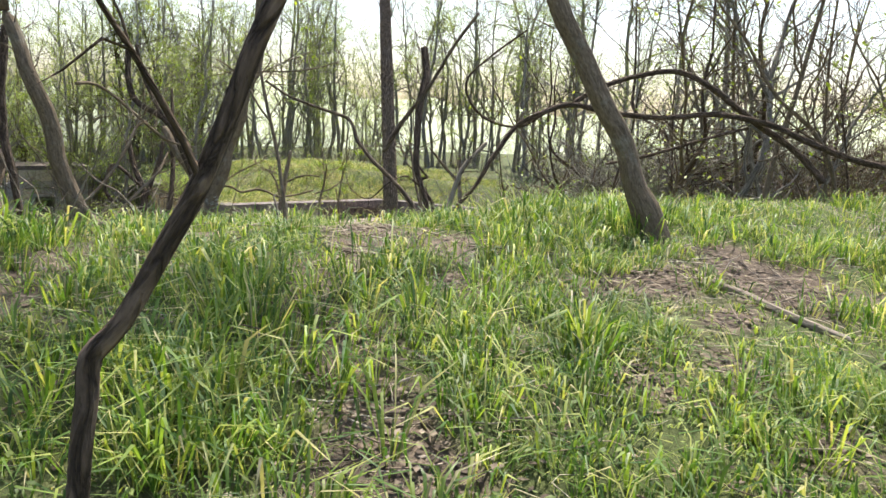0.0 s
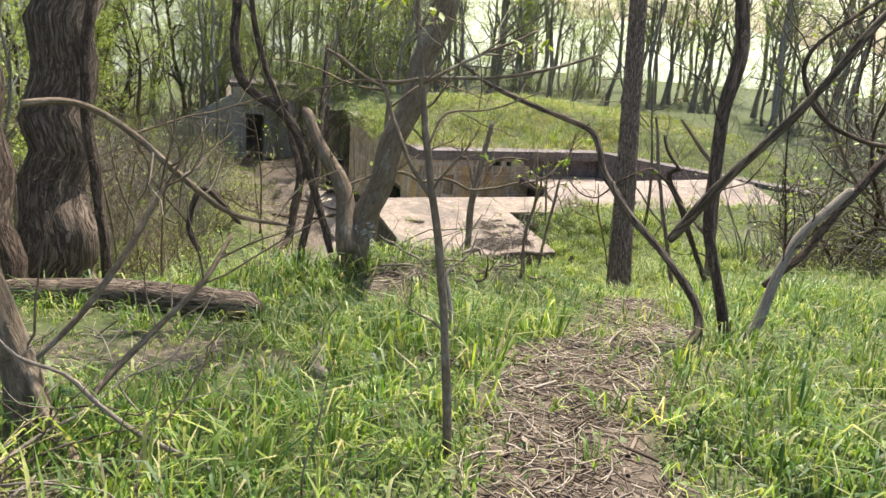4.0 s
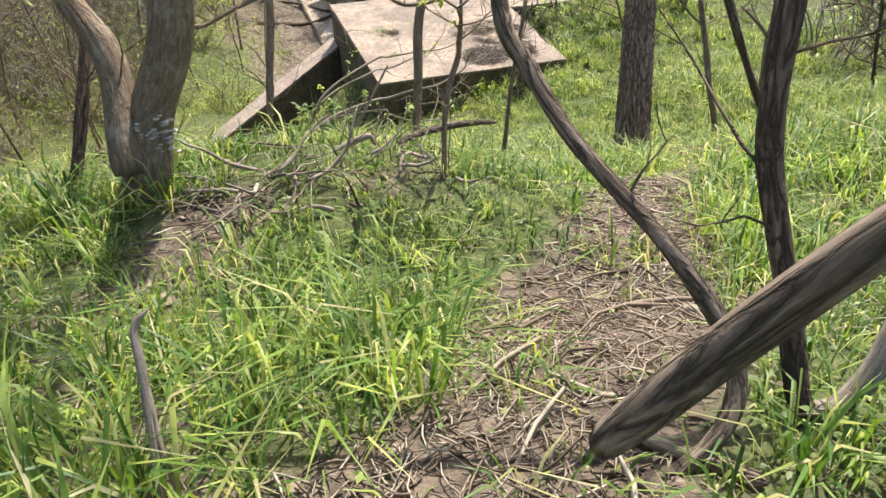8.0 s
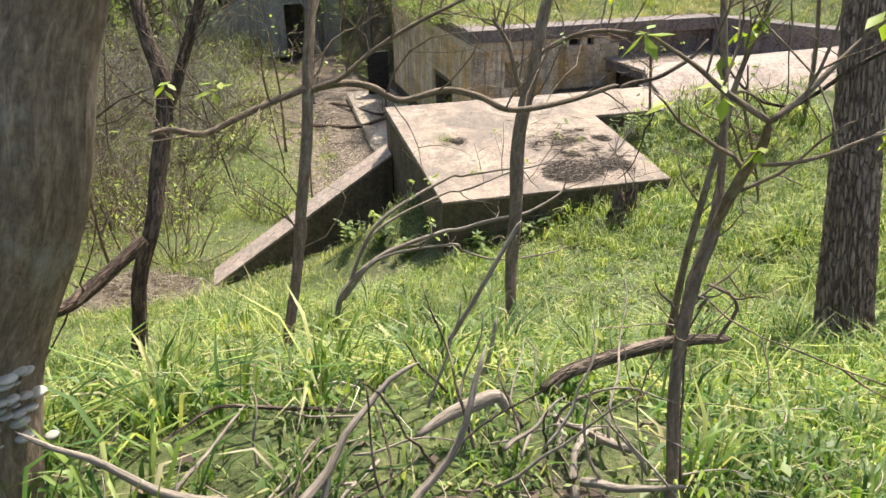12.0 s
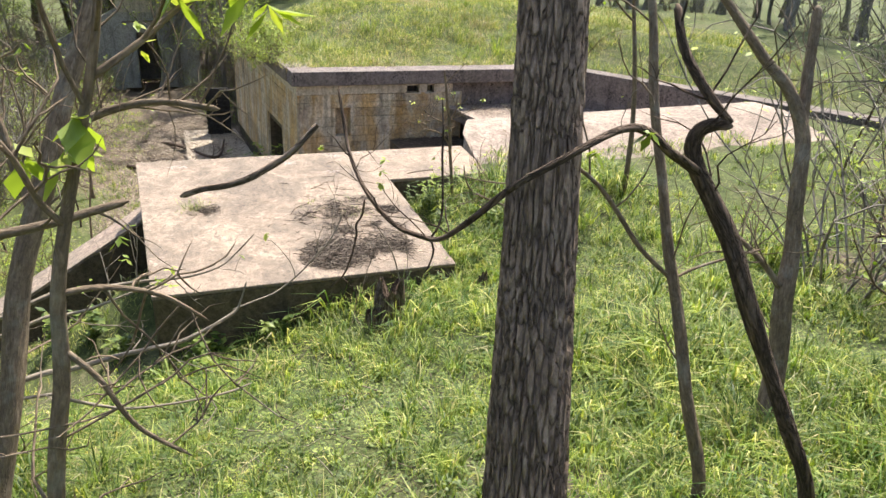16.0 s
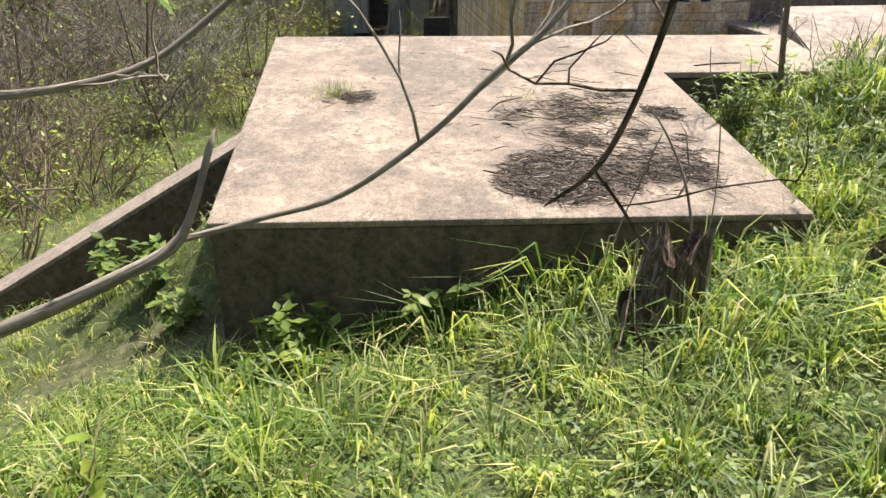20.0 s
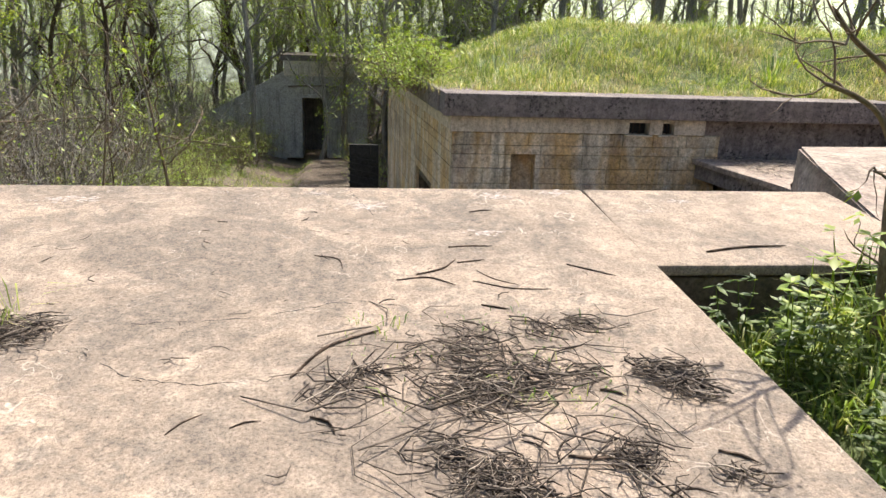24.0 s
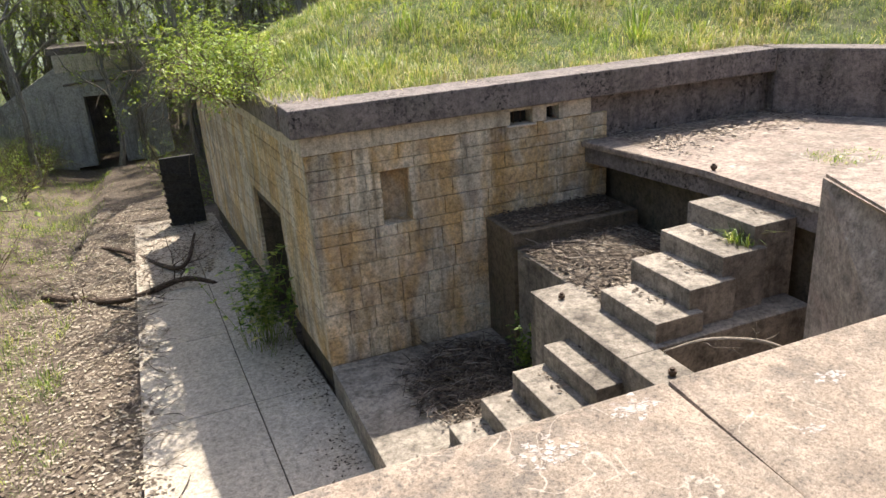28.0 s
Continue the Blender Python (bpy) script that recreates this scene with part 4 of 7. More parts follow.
TREES.append(("slender_sapling", BARK_C, 5, 14, "slender brown sapling with long side branches", [
    [(-3.051, -10.31, 3.354, 0.016), (-3.057, -10.271, 3.452, 0.0159), (-3.064, -10.195, 3.633, 0.0153), (-3.076, -10.131, 3.781, 0.0152), (-3.082, -10.061, 3.949, 0.0141), (-3.089, -9.987, 4.127, 0.0129), (-3.096, -9.913, 4.303, 0.0112), (-3.095, -9.864, 4.426, 0.01), (-3.091, -9.826, 4.529, 0.0083)],
    [(-3.084, -10.141, 3.768, 0.0101), (-3.123, -10.096, 3.833, 0.0096), (-3.154, -10.055, 3.894, 0.0091), (-3.187, -9.995, 3.996, 0.0085), (-3.212, -9.949, 4.073, 0.0085), (-3.22, -9.914, 4.135, 0.0086), (-3.274, -9.88, 4.165, 0.0075), (-3.332, -9.842, 4.201, 0.0069), (-3.378, -9.806, 4.24, 0.0063), (-3.443, -9.768, 4.273, 0.0052)],
    [(-3.329, -9.836, 4.194, 0.0052), (-3.268, -9.852, 4.165, 0.007), (-3.17, -9.869, 4.161, 0.0076), (-3.055, -9.878, 4.183, 0.0071), (-2.917, -9.9, 4.193, 0.0072), (-2.777, -9.923, 4.202, 0.0072), (-2.632, -9.939, 4.229, 0.0073), (-2.485, -9.951, 4.267, 0.0061), (-2.314, -9.961, 4.326, 0.0043)],
    [(-3.212, -9.948, 4.069, 0.0057), (-3.101, -9.923, 4.148, 0.0064), (-2.971, -9.906, 4.219, 0.007), (-2.875, -9.891, 4.266, 0.0071), (-2.777, -9.879, 4.308, 0.0072), (-2.665, -9.87, 4.351, 0.0061), (-2.561, -9.856, 4.401, 0.0049)],
    [(-3.091, -9.983, 4.171, 0.0056), (-3.044, -9.985, 4.224, 0.005), (-3.005, -9.98, 4.287, 0.0044), (-3.029, -9.957, 4.348, 0.0038), (-3.043, -9.938, 4.408, 0.0032)],
    [(-3.08, -10.079, 3.962, 0.005), (-3.022, -10.026, 4.051, 0.0051), (-2.954, -10.005, 4.076, 0.0046), (-2.863, -10, 4.078, 0.0041), (-2.768, -9.99, 4.095, 0.0036), (-2.667, -9.975, 4.129, 0.003), (-2.564, -9.96, 4.163, 0.0025)],
]))
TREES.append(("straight_sapling", BARK_B, 6, 6, "straight thin dark sapling in the grass", [
    [(-3.219, -6.503, 1.859, 0.0316), (-3.102, -6.405, 2.075, 0.0331), (-2.975, -6.238, 2.393, 0.0345), (-2.873, -6.064, 2.709, 0.0343), (-2.801, -5.865, 3.049, 0.0311), (-2.737, -5.629, 3.438, 0.0279), (-2.622, -5.229, 4.079, 0.0185)],
]))
TREES.append(("broad_tree", BARK_A, 3, 0, "broad old tree with deeply furrowed bark", [
    [(-5.158, -5.579, 2.179, 0.3469), (-5.117, -5.512, 2.431, 0.2775), (-5.083, -5.342, 2.983, 0.2602), (-5.044, -5.174, 3.536, 0.2602), (-4.999, -5.008, 4.089, 0.2602), (-4.92, -4.671, 5.195, 0.2429), (-4.822, -4.251, 6.577, 0.2197)],
]))
TREES.append(("dark_tree", BARK_B, 0, 0, "dark tree trunk beside the broad old tree", [
    [(-5.464, -6.38, 2.456, 0.2035), (-5.468, -6.249, 2.842, 0.1628), (-5.498, -6.03, 3.466, 0.1526), (-5.548, -5.819, 4.04, 0.1476), (-5.619, -5.392, 5.24, 0.1323)],
]))
TREES.append(("pale_tree", BARK_C, 6, 0, "pale leaning trunk rising from a heap of dead branches", [
    [(-4.562, -9.844, 2.781, 0.0838), (-4.603, -9.794, 3.032, 0.0629), (-4.654, -9.749, 3.255, 0.0621), (-4.694, -9.736, 3.394, 0.0614), (-4.732, -9.702, 3.596, 0.0593), (-4.775, -9.669, 3.793, 0.0572), (-4.833, -9.628, 3.996, 0.0565), (-4.89, -9.597, 4.168, 0.0531), (-4.995, -9.484, 4.53, 0.0472)],
    [(-4.563, -9.819, 3.025, 0.0228), (-4.492, -9.966, 2.924, 0.0252), (-4.424, -10.097, 2.867, 0.0246), (-4.346, -10.234, 2.803, 0.0228), (-4.278, -10.362, 2.754, 0.0183)],
    [(-4.529, -9.623, 3.996, 0.0167), (-4.404, -9.558, 4.003, 0.0128), (-4.3, -9.499, 3.966, 0.0132), (-4.162, -9.474, 3.868, 0.0135), (-3.962, -9.504, 3.68, 0.0139), (-3.78, -9.512, 3.535, 0.0111), (-3.527, -9.52, 3.476, 0.0081)],
    [(-4.603, -9.818, 2.98, 0.0114), (-4.391, -9.755, 3.171, 0.0131), (-4.197, -9.664, 3.424, 0.0134), (-4.066, -9.561, 3.637, 0.0121), (-3.984, -9.486, 3.707, 0.0093)],
    [(-4.361, -10.061, 2.881, 0.0111), (-4.306, -9.894, 2.94, 0.013), (-4.116, -9.75, 3.094, 0.0135), (-3.905, -9.608, 3.264, 0.0125), (-3.77, -9.44, 3.425, 0.0097)],
]))
TREES.append(("thin_dark_tree", BARK_B, 4, 0, "dark thin stem beside the broad old tree", [
    [(-4.692, -5.982, 2.545, 0.0416), (-4.725, -5.865, 2.858, 0.0472), (-4.776, -5.689, 3.326, 0.05), (-4.78, -5.53, 3.8, 0.05), (-4.745, -5.437, 4.12, 0.05), (-4.664, -5.256, 4.76, 0.0444)],
]))
TREES.append(("branching_sapling", BARK_C, 9, 8, "upright sapling with wide bare side branches", [
    [(-1.951, -4.527, 1.205, 0.0285), (-1.858, -4.346, 1.601, 0.0301), (-1.765, -4.165, 1.997, 0.0317), (-1.68, -3.938, 2.479, 0.0317), (-1.604, -3.724, 2.933, 0.0285), (-1.533, -3.537, 3.329, 0.0253)],
    [(-1.678, -3.941, 2.496, 0.0221), (-1.888, -3.971, 2.433, 0.0188), (-2.079, -4.005, 2.369, 0.0186), (-2.266, -4.039, 2.307, 0.0184), (-2.437, -4.027, 2.343, 0.0167), (-2.546, -4.054, 2.33, 0.0135)],
    [(-1.677, -3.949, 2.482, 0.0205), (-1.472, -3.943, 2.503, 0.0207), (-1.315, -3.953, 2.471, 0.0193), (-1.161, -3.986, 2.393, 0.0195), (-0.893, -3.985, 2.431, 0.0197), (-0.696, -4.013, 2.383, 0.0198), (-0.516, -4.053, 2.302, 0.0183), (-0.188, -4.071, 2.331, 0.0168), (0.152, -4.069, 2.407, 0.0136)],
    [(-1.68, -3.948, 2.482, 0.0142), (-1.506, -3.987, 2.541, 0.0141), (-1.308, -3.989, 2.684, 0.0125), (-1.052, -4.006, 2.824, 0.0109), (-0.771, -4.036, 2.948, 0.0093)],
]))
TREES.append(("spotted_sapling", BARK_C, 9, 12, "bare sapling with drooping twigs above the slab", [
    [(-0.494, -4.069, 0.993, 0.0378), (-0.438, -3.935, 1.28, 0.0416), (-0.357, -3.729, 1.719, 0.0453), (-0.271, -3.559, 2.09, 0.0453), (-0.149, -3.415, 2.427, 0.0416), (-0.036, -3.286, 2.73, 0.0378), (0.083, -3.141, 3.067, 0.0302)],
    [(-0.24, -3.532, 2.157, 0.0189), (-0.284, -3.469, 2.335, 0.0169), (-0.323, -3.391, 2.544, 0.0149), (-0.42, -3.318, 2.718, 0.013)],
    [(-0.134, -3.401, 2.46, 0.0189), (0.057, -3.43, 2.565, 0.0169), (0.268, -3.491, 2.618, 0.0149), (0.503, -3.591, 2.603, 0.013)],
]))
TREES.append(("forking_sapling", BARK_C, 2, 5, "grey-green sapling forking into two arms", [
    [(-1.101, -6.964, 2.14002, 0.01725), (-1.081, -6.944, 2.228, 0.015), (-1.052, -6.868, 2.395, 0.015), (-1.014, -6.806, 2.541, 0.0156), (-0.964, -6.753, 2.677, 0.0156), (-0.919, -6.719, 2.771, 0.0162), (-0.891, -6.674, 2.875, 0.0104), (-0.868, -6.618, 3, 0.0093), (-0.849, -6.561, 3.126, 0.0087), (-0.827, -6.484, 3.292, 0.0075)],
    [(-0.919, -6.719, 2.771, 0.0104), (-0.933, -6.769, 2.861, 0.0131), (-0.94, -6.82, 2.953, 0.0123), (-0.953, -6.878, 3.028, 0.0105), (-0.987, -6.933, 3.098, 0.008)],
    [(-0.987, -6.933, 3.098, 0.0067), (-1.025, -6.91, 3.124, 0.0062), (-1.064, -6.885, 3.152, 0.0053), (-1.106, -6.853, 3.192, 0.0045), (-1.185, -6.803, 3.248, 0.0031)],
    [(-0.987, -6.933, 3.098, 0.0067), (-0.943, -6.932, 3.125, 0.0067), (-0.896, -6.927, 3.161, 0.0058), (-0.828, -6.918, 3.218, 0.0045), (-0.743, -6.909, 3.282, 0.0031)],
    [(-1.011, -6.963, 3.026, 0.004), (-0.959, -6.976, 3.028, 0.004), (-0.893, -6.987, 3.042, 0.0036), (-0.83, -6.993, 3.065, 0.0031), (-0.761, -7.004, 3.083, 0.0027)],
    [(-0.96, -6.738, 2.708, 0.004), (-0.989, -6.756, 2.656, 0.0046), (-0.981, -6.771, 2.63, 0.0046), (-0.948, -6.783, 2.625, 0.0046), (-0.973, -6.787, 2.604, 0.0052)],
    [(-0.944, -6.769, 2.656, 0.0035), (-0.896, -6.792, 2.635, 0.0046), (-0.883, -6.811, 2.604, 0.0046), (-0.917, -6.823, 2.562, 0.004), (-0.949, -6.832, 2.526, 0.0035)],
]))
TREES.append(("dark_sapling", BARK_B, 7, 0, "crooked dark stem on the slope", [
    [(-2.854, -3.52, 1.215, 0.0481), (-2.747, -3.385, 1.529, 0.05), (-2.681, -3.282, 1.76, 0.0518), (-2.594, -3.133, 2.091, 0.0555), (-2.572, -2.985, 2.389, 0.0518), (-2.624, -2.854, 2.622, 0.0463), (-2.672, -2.723, 2.855, 0.0444), (-2.7, -2.547, 3.187, 0.0407)],
    [(-2.575, -3.095, 2.173, 0.037), (-2.461, -3.038, 2.393, 0.0368), (-2.341, -2.958, 2.66, 0.0348), (-2.264, -2.903, 2.859, 0.0328), (-2.155, -2.789, 3.185, 0.0272)],
    [(-2.767, -3.608, 1.533, 0.0426), (-2.942, -3.783, 1.446, 0.0446), (-3.085, -3.953, 1.385, 0.0431), (-3.178, -4.106, 1.381, 0.0384), (-3.319, -4.235, 1.4, 0.0308)],
]))
TREES.append(("hooked_vine", BARK_B, 3, 0, "thick dark hooked vine leaning in the grass", [
    [(2.897, -4.746, 1.114, 0.0347), (2.827, -4.659, 1.32, 0.0366), (2.746, -4.546, 1.572, 0.0363), (2.68, -4.455, 1.791, 0.0415), (2.6, -4.329, 2.075, 0.0444), (2.514, -4.241, 2.268, 0.0417), (2.445, -4.185, 2.408, 0.0391), (2.419, -4.161, 2.513, 0.0355), (2.437, -4.172, 2.583, 0.0319), (2.489, -4.212, 2.617, 0.0274), (2.531, -4.264, 2.616, 0.0187)],
    [(2.521, -4.253, 2.63, 0.0146), (2.474, -4.17, 2.707, 0.021), (2.431, -4.079, 2.806, 0.0233), (2.408, -3.989, 2.917, 0.0214), (2.418, -3.893, 3.072, 0.0173)],
]))
TREES.append(("grey_forked_tree", BARK_C, 6, 0, "pale grey forked young tree in the sunlit grass", [
    [(3.623, -3.941, 0.283, 0.0788), (3.702, -3.805, 0.648, 0.0657), (3.802, -3.678, 1.014, 0.0591), (3.852, -3.566, 1.302, 0.0558), (3.934, -3.465, 1.592, 0.0476), (4.023, -3.293, 2.048, 0.0427), (4.047, -3.199, 2.274, 0.0427), (4.006, -3.081, 2.496, 0.0361), (3.884, -2.953, 2.668, 0.0312), (3.722, -2.777, 2.913, 0.0263), (3.589, -2.625, 3.129, 0.0213)],
    [(3.787, -3.578, 1.371, 0.021), (3.716, -3.498, 1.485, 0.0194), (3.634, -3.421, 1.583, 0.0178), (3.532, -3.333, 1.686, 0.013)],
    [(4.049, -3.261, 2.037, 0.0332), (4.122, -3.122, 2.405, 0.0348), (4.181, -3.005, 2.711, 0.0332), (4.252, -2.907, 2.988, 0.0282)],
]))
TREES.append(("grey_sapling", BARK_C, 5, 0, "straight pale grey sapling", [
    [(2.702, -4.335, 0.82, 0.0341), (2.684, -4.208, 1.082, 0.0328), (2.676, -4.062, 1.393, 0.0315), (2.669, -3.907, 1.727, 0.0301), (2.66, -3.761, 2.038, 0.0262), (2.657, -3.618, 2.349, 0.0249), (2.673, -3.492, 2.637, 0.0249), (2.686, -3.355, 2.949, 0.0223), (2.695, -3.227, 3.237, 0.0183)],
    [(2.663, -3.91, 1.715, 0.0118), (2.489, -3.834, 1.884, 0.0129), (2.364, -3.772, 2.063, 0.0126), (2.25, -3.733, 2.203, 0.0112), (2.136, -3.717, 2.293, 0.0097), (2.013, -3.701, 2.373, 0.0072)],
    [(2.681, -3.911, 1.728, 0.0079), (2.818, -3.907, 1.77, 0.0079), (3.018, -3.927, 1.817, 0.0067), (3.196, -3.943, 1.851, 0.0054)],
]))
TREES.append(("low_branching_shrub", BARK_D, 5, 26, "low spreading shrub with budding branches", [
    [(-0.58, -2.4, 0.76, 0.018), (-0.4, -2.38, 0.76, 0.017), (-0.17, -2.36, 0.79, 0.017), (0.06, -2.33, 0.8, 0.015), (0.24, -2.31, 0.81, 0.014), (0.39, -2.29, 0.86, 0.013), (0.51, -2.27, 0.91, 0.012), (0.6, -2.24, 0.95, 0.01), (0.64, -2.22, 1.01, 0.007), (0.69, -2.2, 1.14, 0.006)],
    [(0.59, -2.2, 0.94, 0.006), (0.74, -2.17, 0.97, 0.006), (0.88, -2.14, 1, 0.006), (1.04, -2.11, 1.1, 0.006), (1.15, -2.09, 1.2, 0.006), (1.25, -2.06, 1.28, 0.006), (1.33, -2.03, 1.39, 0.006), (1.38, -2, 1.49, 0.006)],
    [(-0.51, -2.3, 1.21, 0.013), (-0.35, -2.26, 1.21, 0.012), (-0.23, -2.21, 1.2, 0.012), (0.06, -2.17, 1.2, 0.01), (0.32, -2.13, 1.18, 0.008), (0.53, -2.09, 1.21, 0.006), (0.65, -2.04, 1.28, 0.006), (0.78, -2, 1.39, 0.004)],
    [(-0.55, -2.3, 1.07, 0.01), (-0.38, -2.28, 1.08, 0.01), (-0.24, -2.25, 1.09, 0.009), (-0.02, -2.22, 1.15, 0.007), (0.18, -2.2, 1.2, 0.007)],
    [(-0.5, -2.5, 0.68, 0.01), (-0.4, -2.46, 0.59, 0.011), (-0.13, -2.42, 0.45, 0.009), (0.17, -2.38, 0.4, 0.008), (0.49, -2.34, 0.39, 0.008), (0.67, -2.3, 0.41, 0.005)],
]))
TREES.append(("hanging_vine", BARK_B, 2, 0, "thin dark vine hanging before the slab", [
    [(1.48, -2.2, 1.64, 0.007), (1.47, -2.17, 1.52, 0.007), (1.44, -2.13, 1.44, 0.007), (1.45, -2.1, 1.34, 0.007), (1.41, -2.07, 1.14, 0.006), (1.36, -2.03, 1, 0.006), (1.27, -2, 0.91, 0.003)],
    [(1.37, -2, 0.99, 0.005), (1.43, -2, 0.91, 0.004), (1.51, -2, 0.79, 0.003)],
]))
TREES.append(("meadow_sapling", BARK_C, 6, 6, "young grey tree in the bright grass", [
    [(3.73, -0.95, -0.01, 0.016), (3.61, -0.95, 0.4, 0.016), (3.48, -0.95, 0.75, 0.017), (3.43, -0.95, 0.87, 0.017), (3.37, -0.95, 1.04, 0.017), (3.32, -0.95, 1.17, 0.017), (3.33, -0.95, 1.29, 0.015), (3.3, -0.95, 1.46, 0.012), (3.26, -0.95, 1.67, 0.009)],
    [(3.42, -0.95, 0.87, 0.01), (3.23, -0.9, 0.96, 0.009), (3.01, -0.85, 1.05, 0.009), (2.86, -0.8, 1.13, 0.008), (2.82, -0.75, 1.23, 0.008), (2.81, -0.7, 1.34, 0.006)],
    [(3.38, -0.95, 1, 0.008), (3.33, -0.88, 1.04, 0.007), (3.23, -0.8, 1.07, 0.006)],
    [(3.33, -0.95, 1.21, 0.009), (3.13, -0.94, 1.22, 0.007), (2.98, -0.92, 1.24, 0.007), (2.84, -0.91, 1.27, 0.006), (2.71, -0.9, 1.31, 0.004)],
]))
TREES.append(("slab_sapling", BARK_C, 7, 12, "thin sapling growing beside the concrete strip", [
    [(3.79, 1.9, -0.25, 0.022), (3.77, 1.9, 0.1, 0.022), (3.71, 1.9, 0.62, 0.021), (3.68, 1.9, 0.93, 0.022), (3.66, 1.9, 1.12, 0.02), (3.62, 1.9, 1.37, 0.017), (3.57, 1.9, 1.71, 0.011)],
    [(3.69, 1.9, 0.75, 0.01), (3.58, 1.87, 0.9, 0.01), (3.45, 1.83, 0.97, 0.01), (3.29, 1.8, 1.02, 0.007)],
    [(3.68, 1.9, 0.97, 0.01), (3.56, 1.87, 1.07, 0.01), (3.4, 1.83, 1.16, 0.009), (3.28, 1.8, 1.26, 0.007)],
    [(3.67, 1.9, 1.07, 0.01), (3.73, 1.9, 1.17, 0.01), (3.78, 1.9, 1.3, 0.007)],
]))
TREES.append(("bent_sapling", BARK_D, 0, 0, "thin bent stems at the slab's front edge", [
    [(2.41, -0.12, -0.06, 0.0077), (2.37, -0.09, 0.14, 0.0072), (2.32, -0.05, 0.29, 0.0066), (2.25, -0.02, 0.43, 0.0055), (2.2, 0.02, 0.51, 0.0044), (2.16, 0.05, 0.56, 0.0033)],
    [(2.04, -0.12, 0.01, 0.0039), (2.11, -0.11, 0.21, 0.0039), (2.16, -0.11, 0.38, 0.0039), (2.2, -0.1, 0.48, 0.0022)],
    [(2.49, -0.12, -0.08, 0.0033), (2.5, -0.1, 0.17, 0.0033), (2.48, -0.07, 0.48, 0.0033), (2.45, -0.05, 0.61, 0.0022), (2.41, -0.02, 0.73, 0.0022), (2.4, 0, 0.85, 0.0017)],
]))
TREES.append(("budding_sapling", BARK_C, 6, 0, "young sapling with large fresh yellow-green leaves", [
    [(0.01, -5.3, 2.23, 0.017), (0.06, -5.3, 2.49, 0.016), (0.08, -5.3, 2.67, 0.014), (0.12, -5.3, 2.85, 0.011), (0.18, -5.3, 3.06, 0.009), (0.21, -5.3, 3.18, 0.007), (0.23, -5.3, 3.29, 0.005)],
    [(0.18, -5.3, 3.06, 0.007), (0.27, -5.28, 3.12, 0.006), (0.35, -5.25, 3.18, 0.005), (0.47, -5.22, 3.22, 0.005), (0.61, -5.2, 3.23, 0.003)],
    [(0.11, -5.3, 2.8, 0.007), (0.08, -5.33, 2.86, 0.006), (0.06, -5.37, 2.95, 0.005), (0.02, -5.4, 3.04, 0.003)],
    [(0.08, -5.3, 2.67, 0.006), (0.15, -5.27, 2.66, 0.006), (0.25, -5.23, 2.61, 0.005), (0.34, -5.2, 2.52, 0.004)],
    [(0.07, -5.3, 2.55, 0.007), (0.12, -5.3, 2.48, 0.006), (0.18, -5.3, 2.35, 0.005), (0.28, -5.3, 2.25, 0.004)],
]))
TREES.append(("pale_stalk", BARK_D, 0, 0, "pale dry stalk leaning over the grass", [
    [(-1.61, -6.165, 1.961, 0.0085), (-1.424, -6.15, 2.177, 0.0085), (-1.214, -6.107, 2.486, 0.0072), (-1.167, -6.099, 2.554, 0.0059)],
]))
TREES.append(("pale_stalk", BARK_D, 0, 0, "pale dry stalk standing in the brushwood", [
    [(-1.385, -6.248, 1.969, 0.0092), (-1.307, -6.214, 2.129, 0.0079), (-1.269, -6.175, 2.265, 0.0059)],
]))
TREES.append(("forked_stalk", BARK_D, 0, 0, "pale forked dry stick leaning in the long grass", [
    [(-2.473, -8.986, 2.53, 0.0119), (-2.472, -8.894, 2.66, 0.0126), (-2.468, -8.791, 2.808, 0.0134), (-2.469, -8.72, 2.906, 0.0104), (-2.422, -8.704, 2.948, 0.0059)],
    [(-2.43, -8.999, 2.529, 0.0074), (-2.455, -8.917, 2.635, 0.0074), (-2.464, -8.799, 2.798, 0.0067)],
]))
TREES.append(("bleached_stick", BARK_D, 0, 0, "thick bleached stick lying in the brushwood", [
    [(-1.185, -6.675, 2.199, 0.0105), (-1.116, -6.709, 2.164, 0.0165), (-1.035, -6.752, 2.115, 0.0195), (-0.948, -6.806, 2.049, 0.0195)],
]))
TREES.append(("tangled_vine", BARK_B, 2, 0, "dark twisted vine hanging beside the twin-stemmed tree", [
    [(-3.038, -7.911, 2.8, 0.0231), (-3.182, -7.655, 3.399, 0.0301), (-3.308, -7.514, 3.671, 0.0324), (-3.565, -7.347, 3.863, 0.0324), (-3.626, -7.237, 4.12, 0.0324), (-3.6, -7.13, 4.474, 0.0301)],
    [(-3.308, -7.514, 3.671, 0.0208), (-3.433, -7.351, 4.009, 0.0231), (-3.495, -7.241, 4.266, 0.0208), (-3.513, -7.147, 4.527, 0.0185)],
    [(-3.903, -7.589, 2.73, 0.0185), (-3.966, -7.508, 2.898, 0.0208), (-3.854, -7.468, 3.152, 0.0208), (-3.62, -7.634, 2.935, 0.0185)],
]))
TREES.append(("fallen_log", BARK_A, 0, 0, "weathered fallen log among dead branches", [
    [(-5.3, -6.75, 2.135, 0.126), (-4.85, -7, 2.224, 0.1185), (-4.38, -7.28, 2.292, 0.111), (-3.94, -7.55, 2.341, 0.1035), (-3.5, -7.8, 2.363, 0.096)],
]))
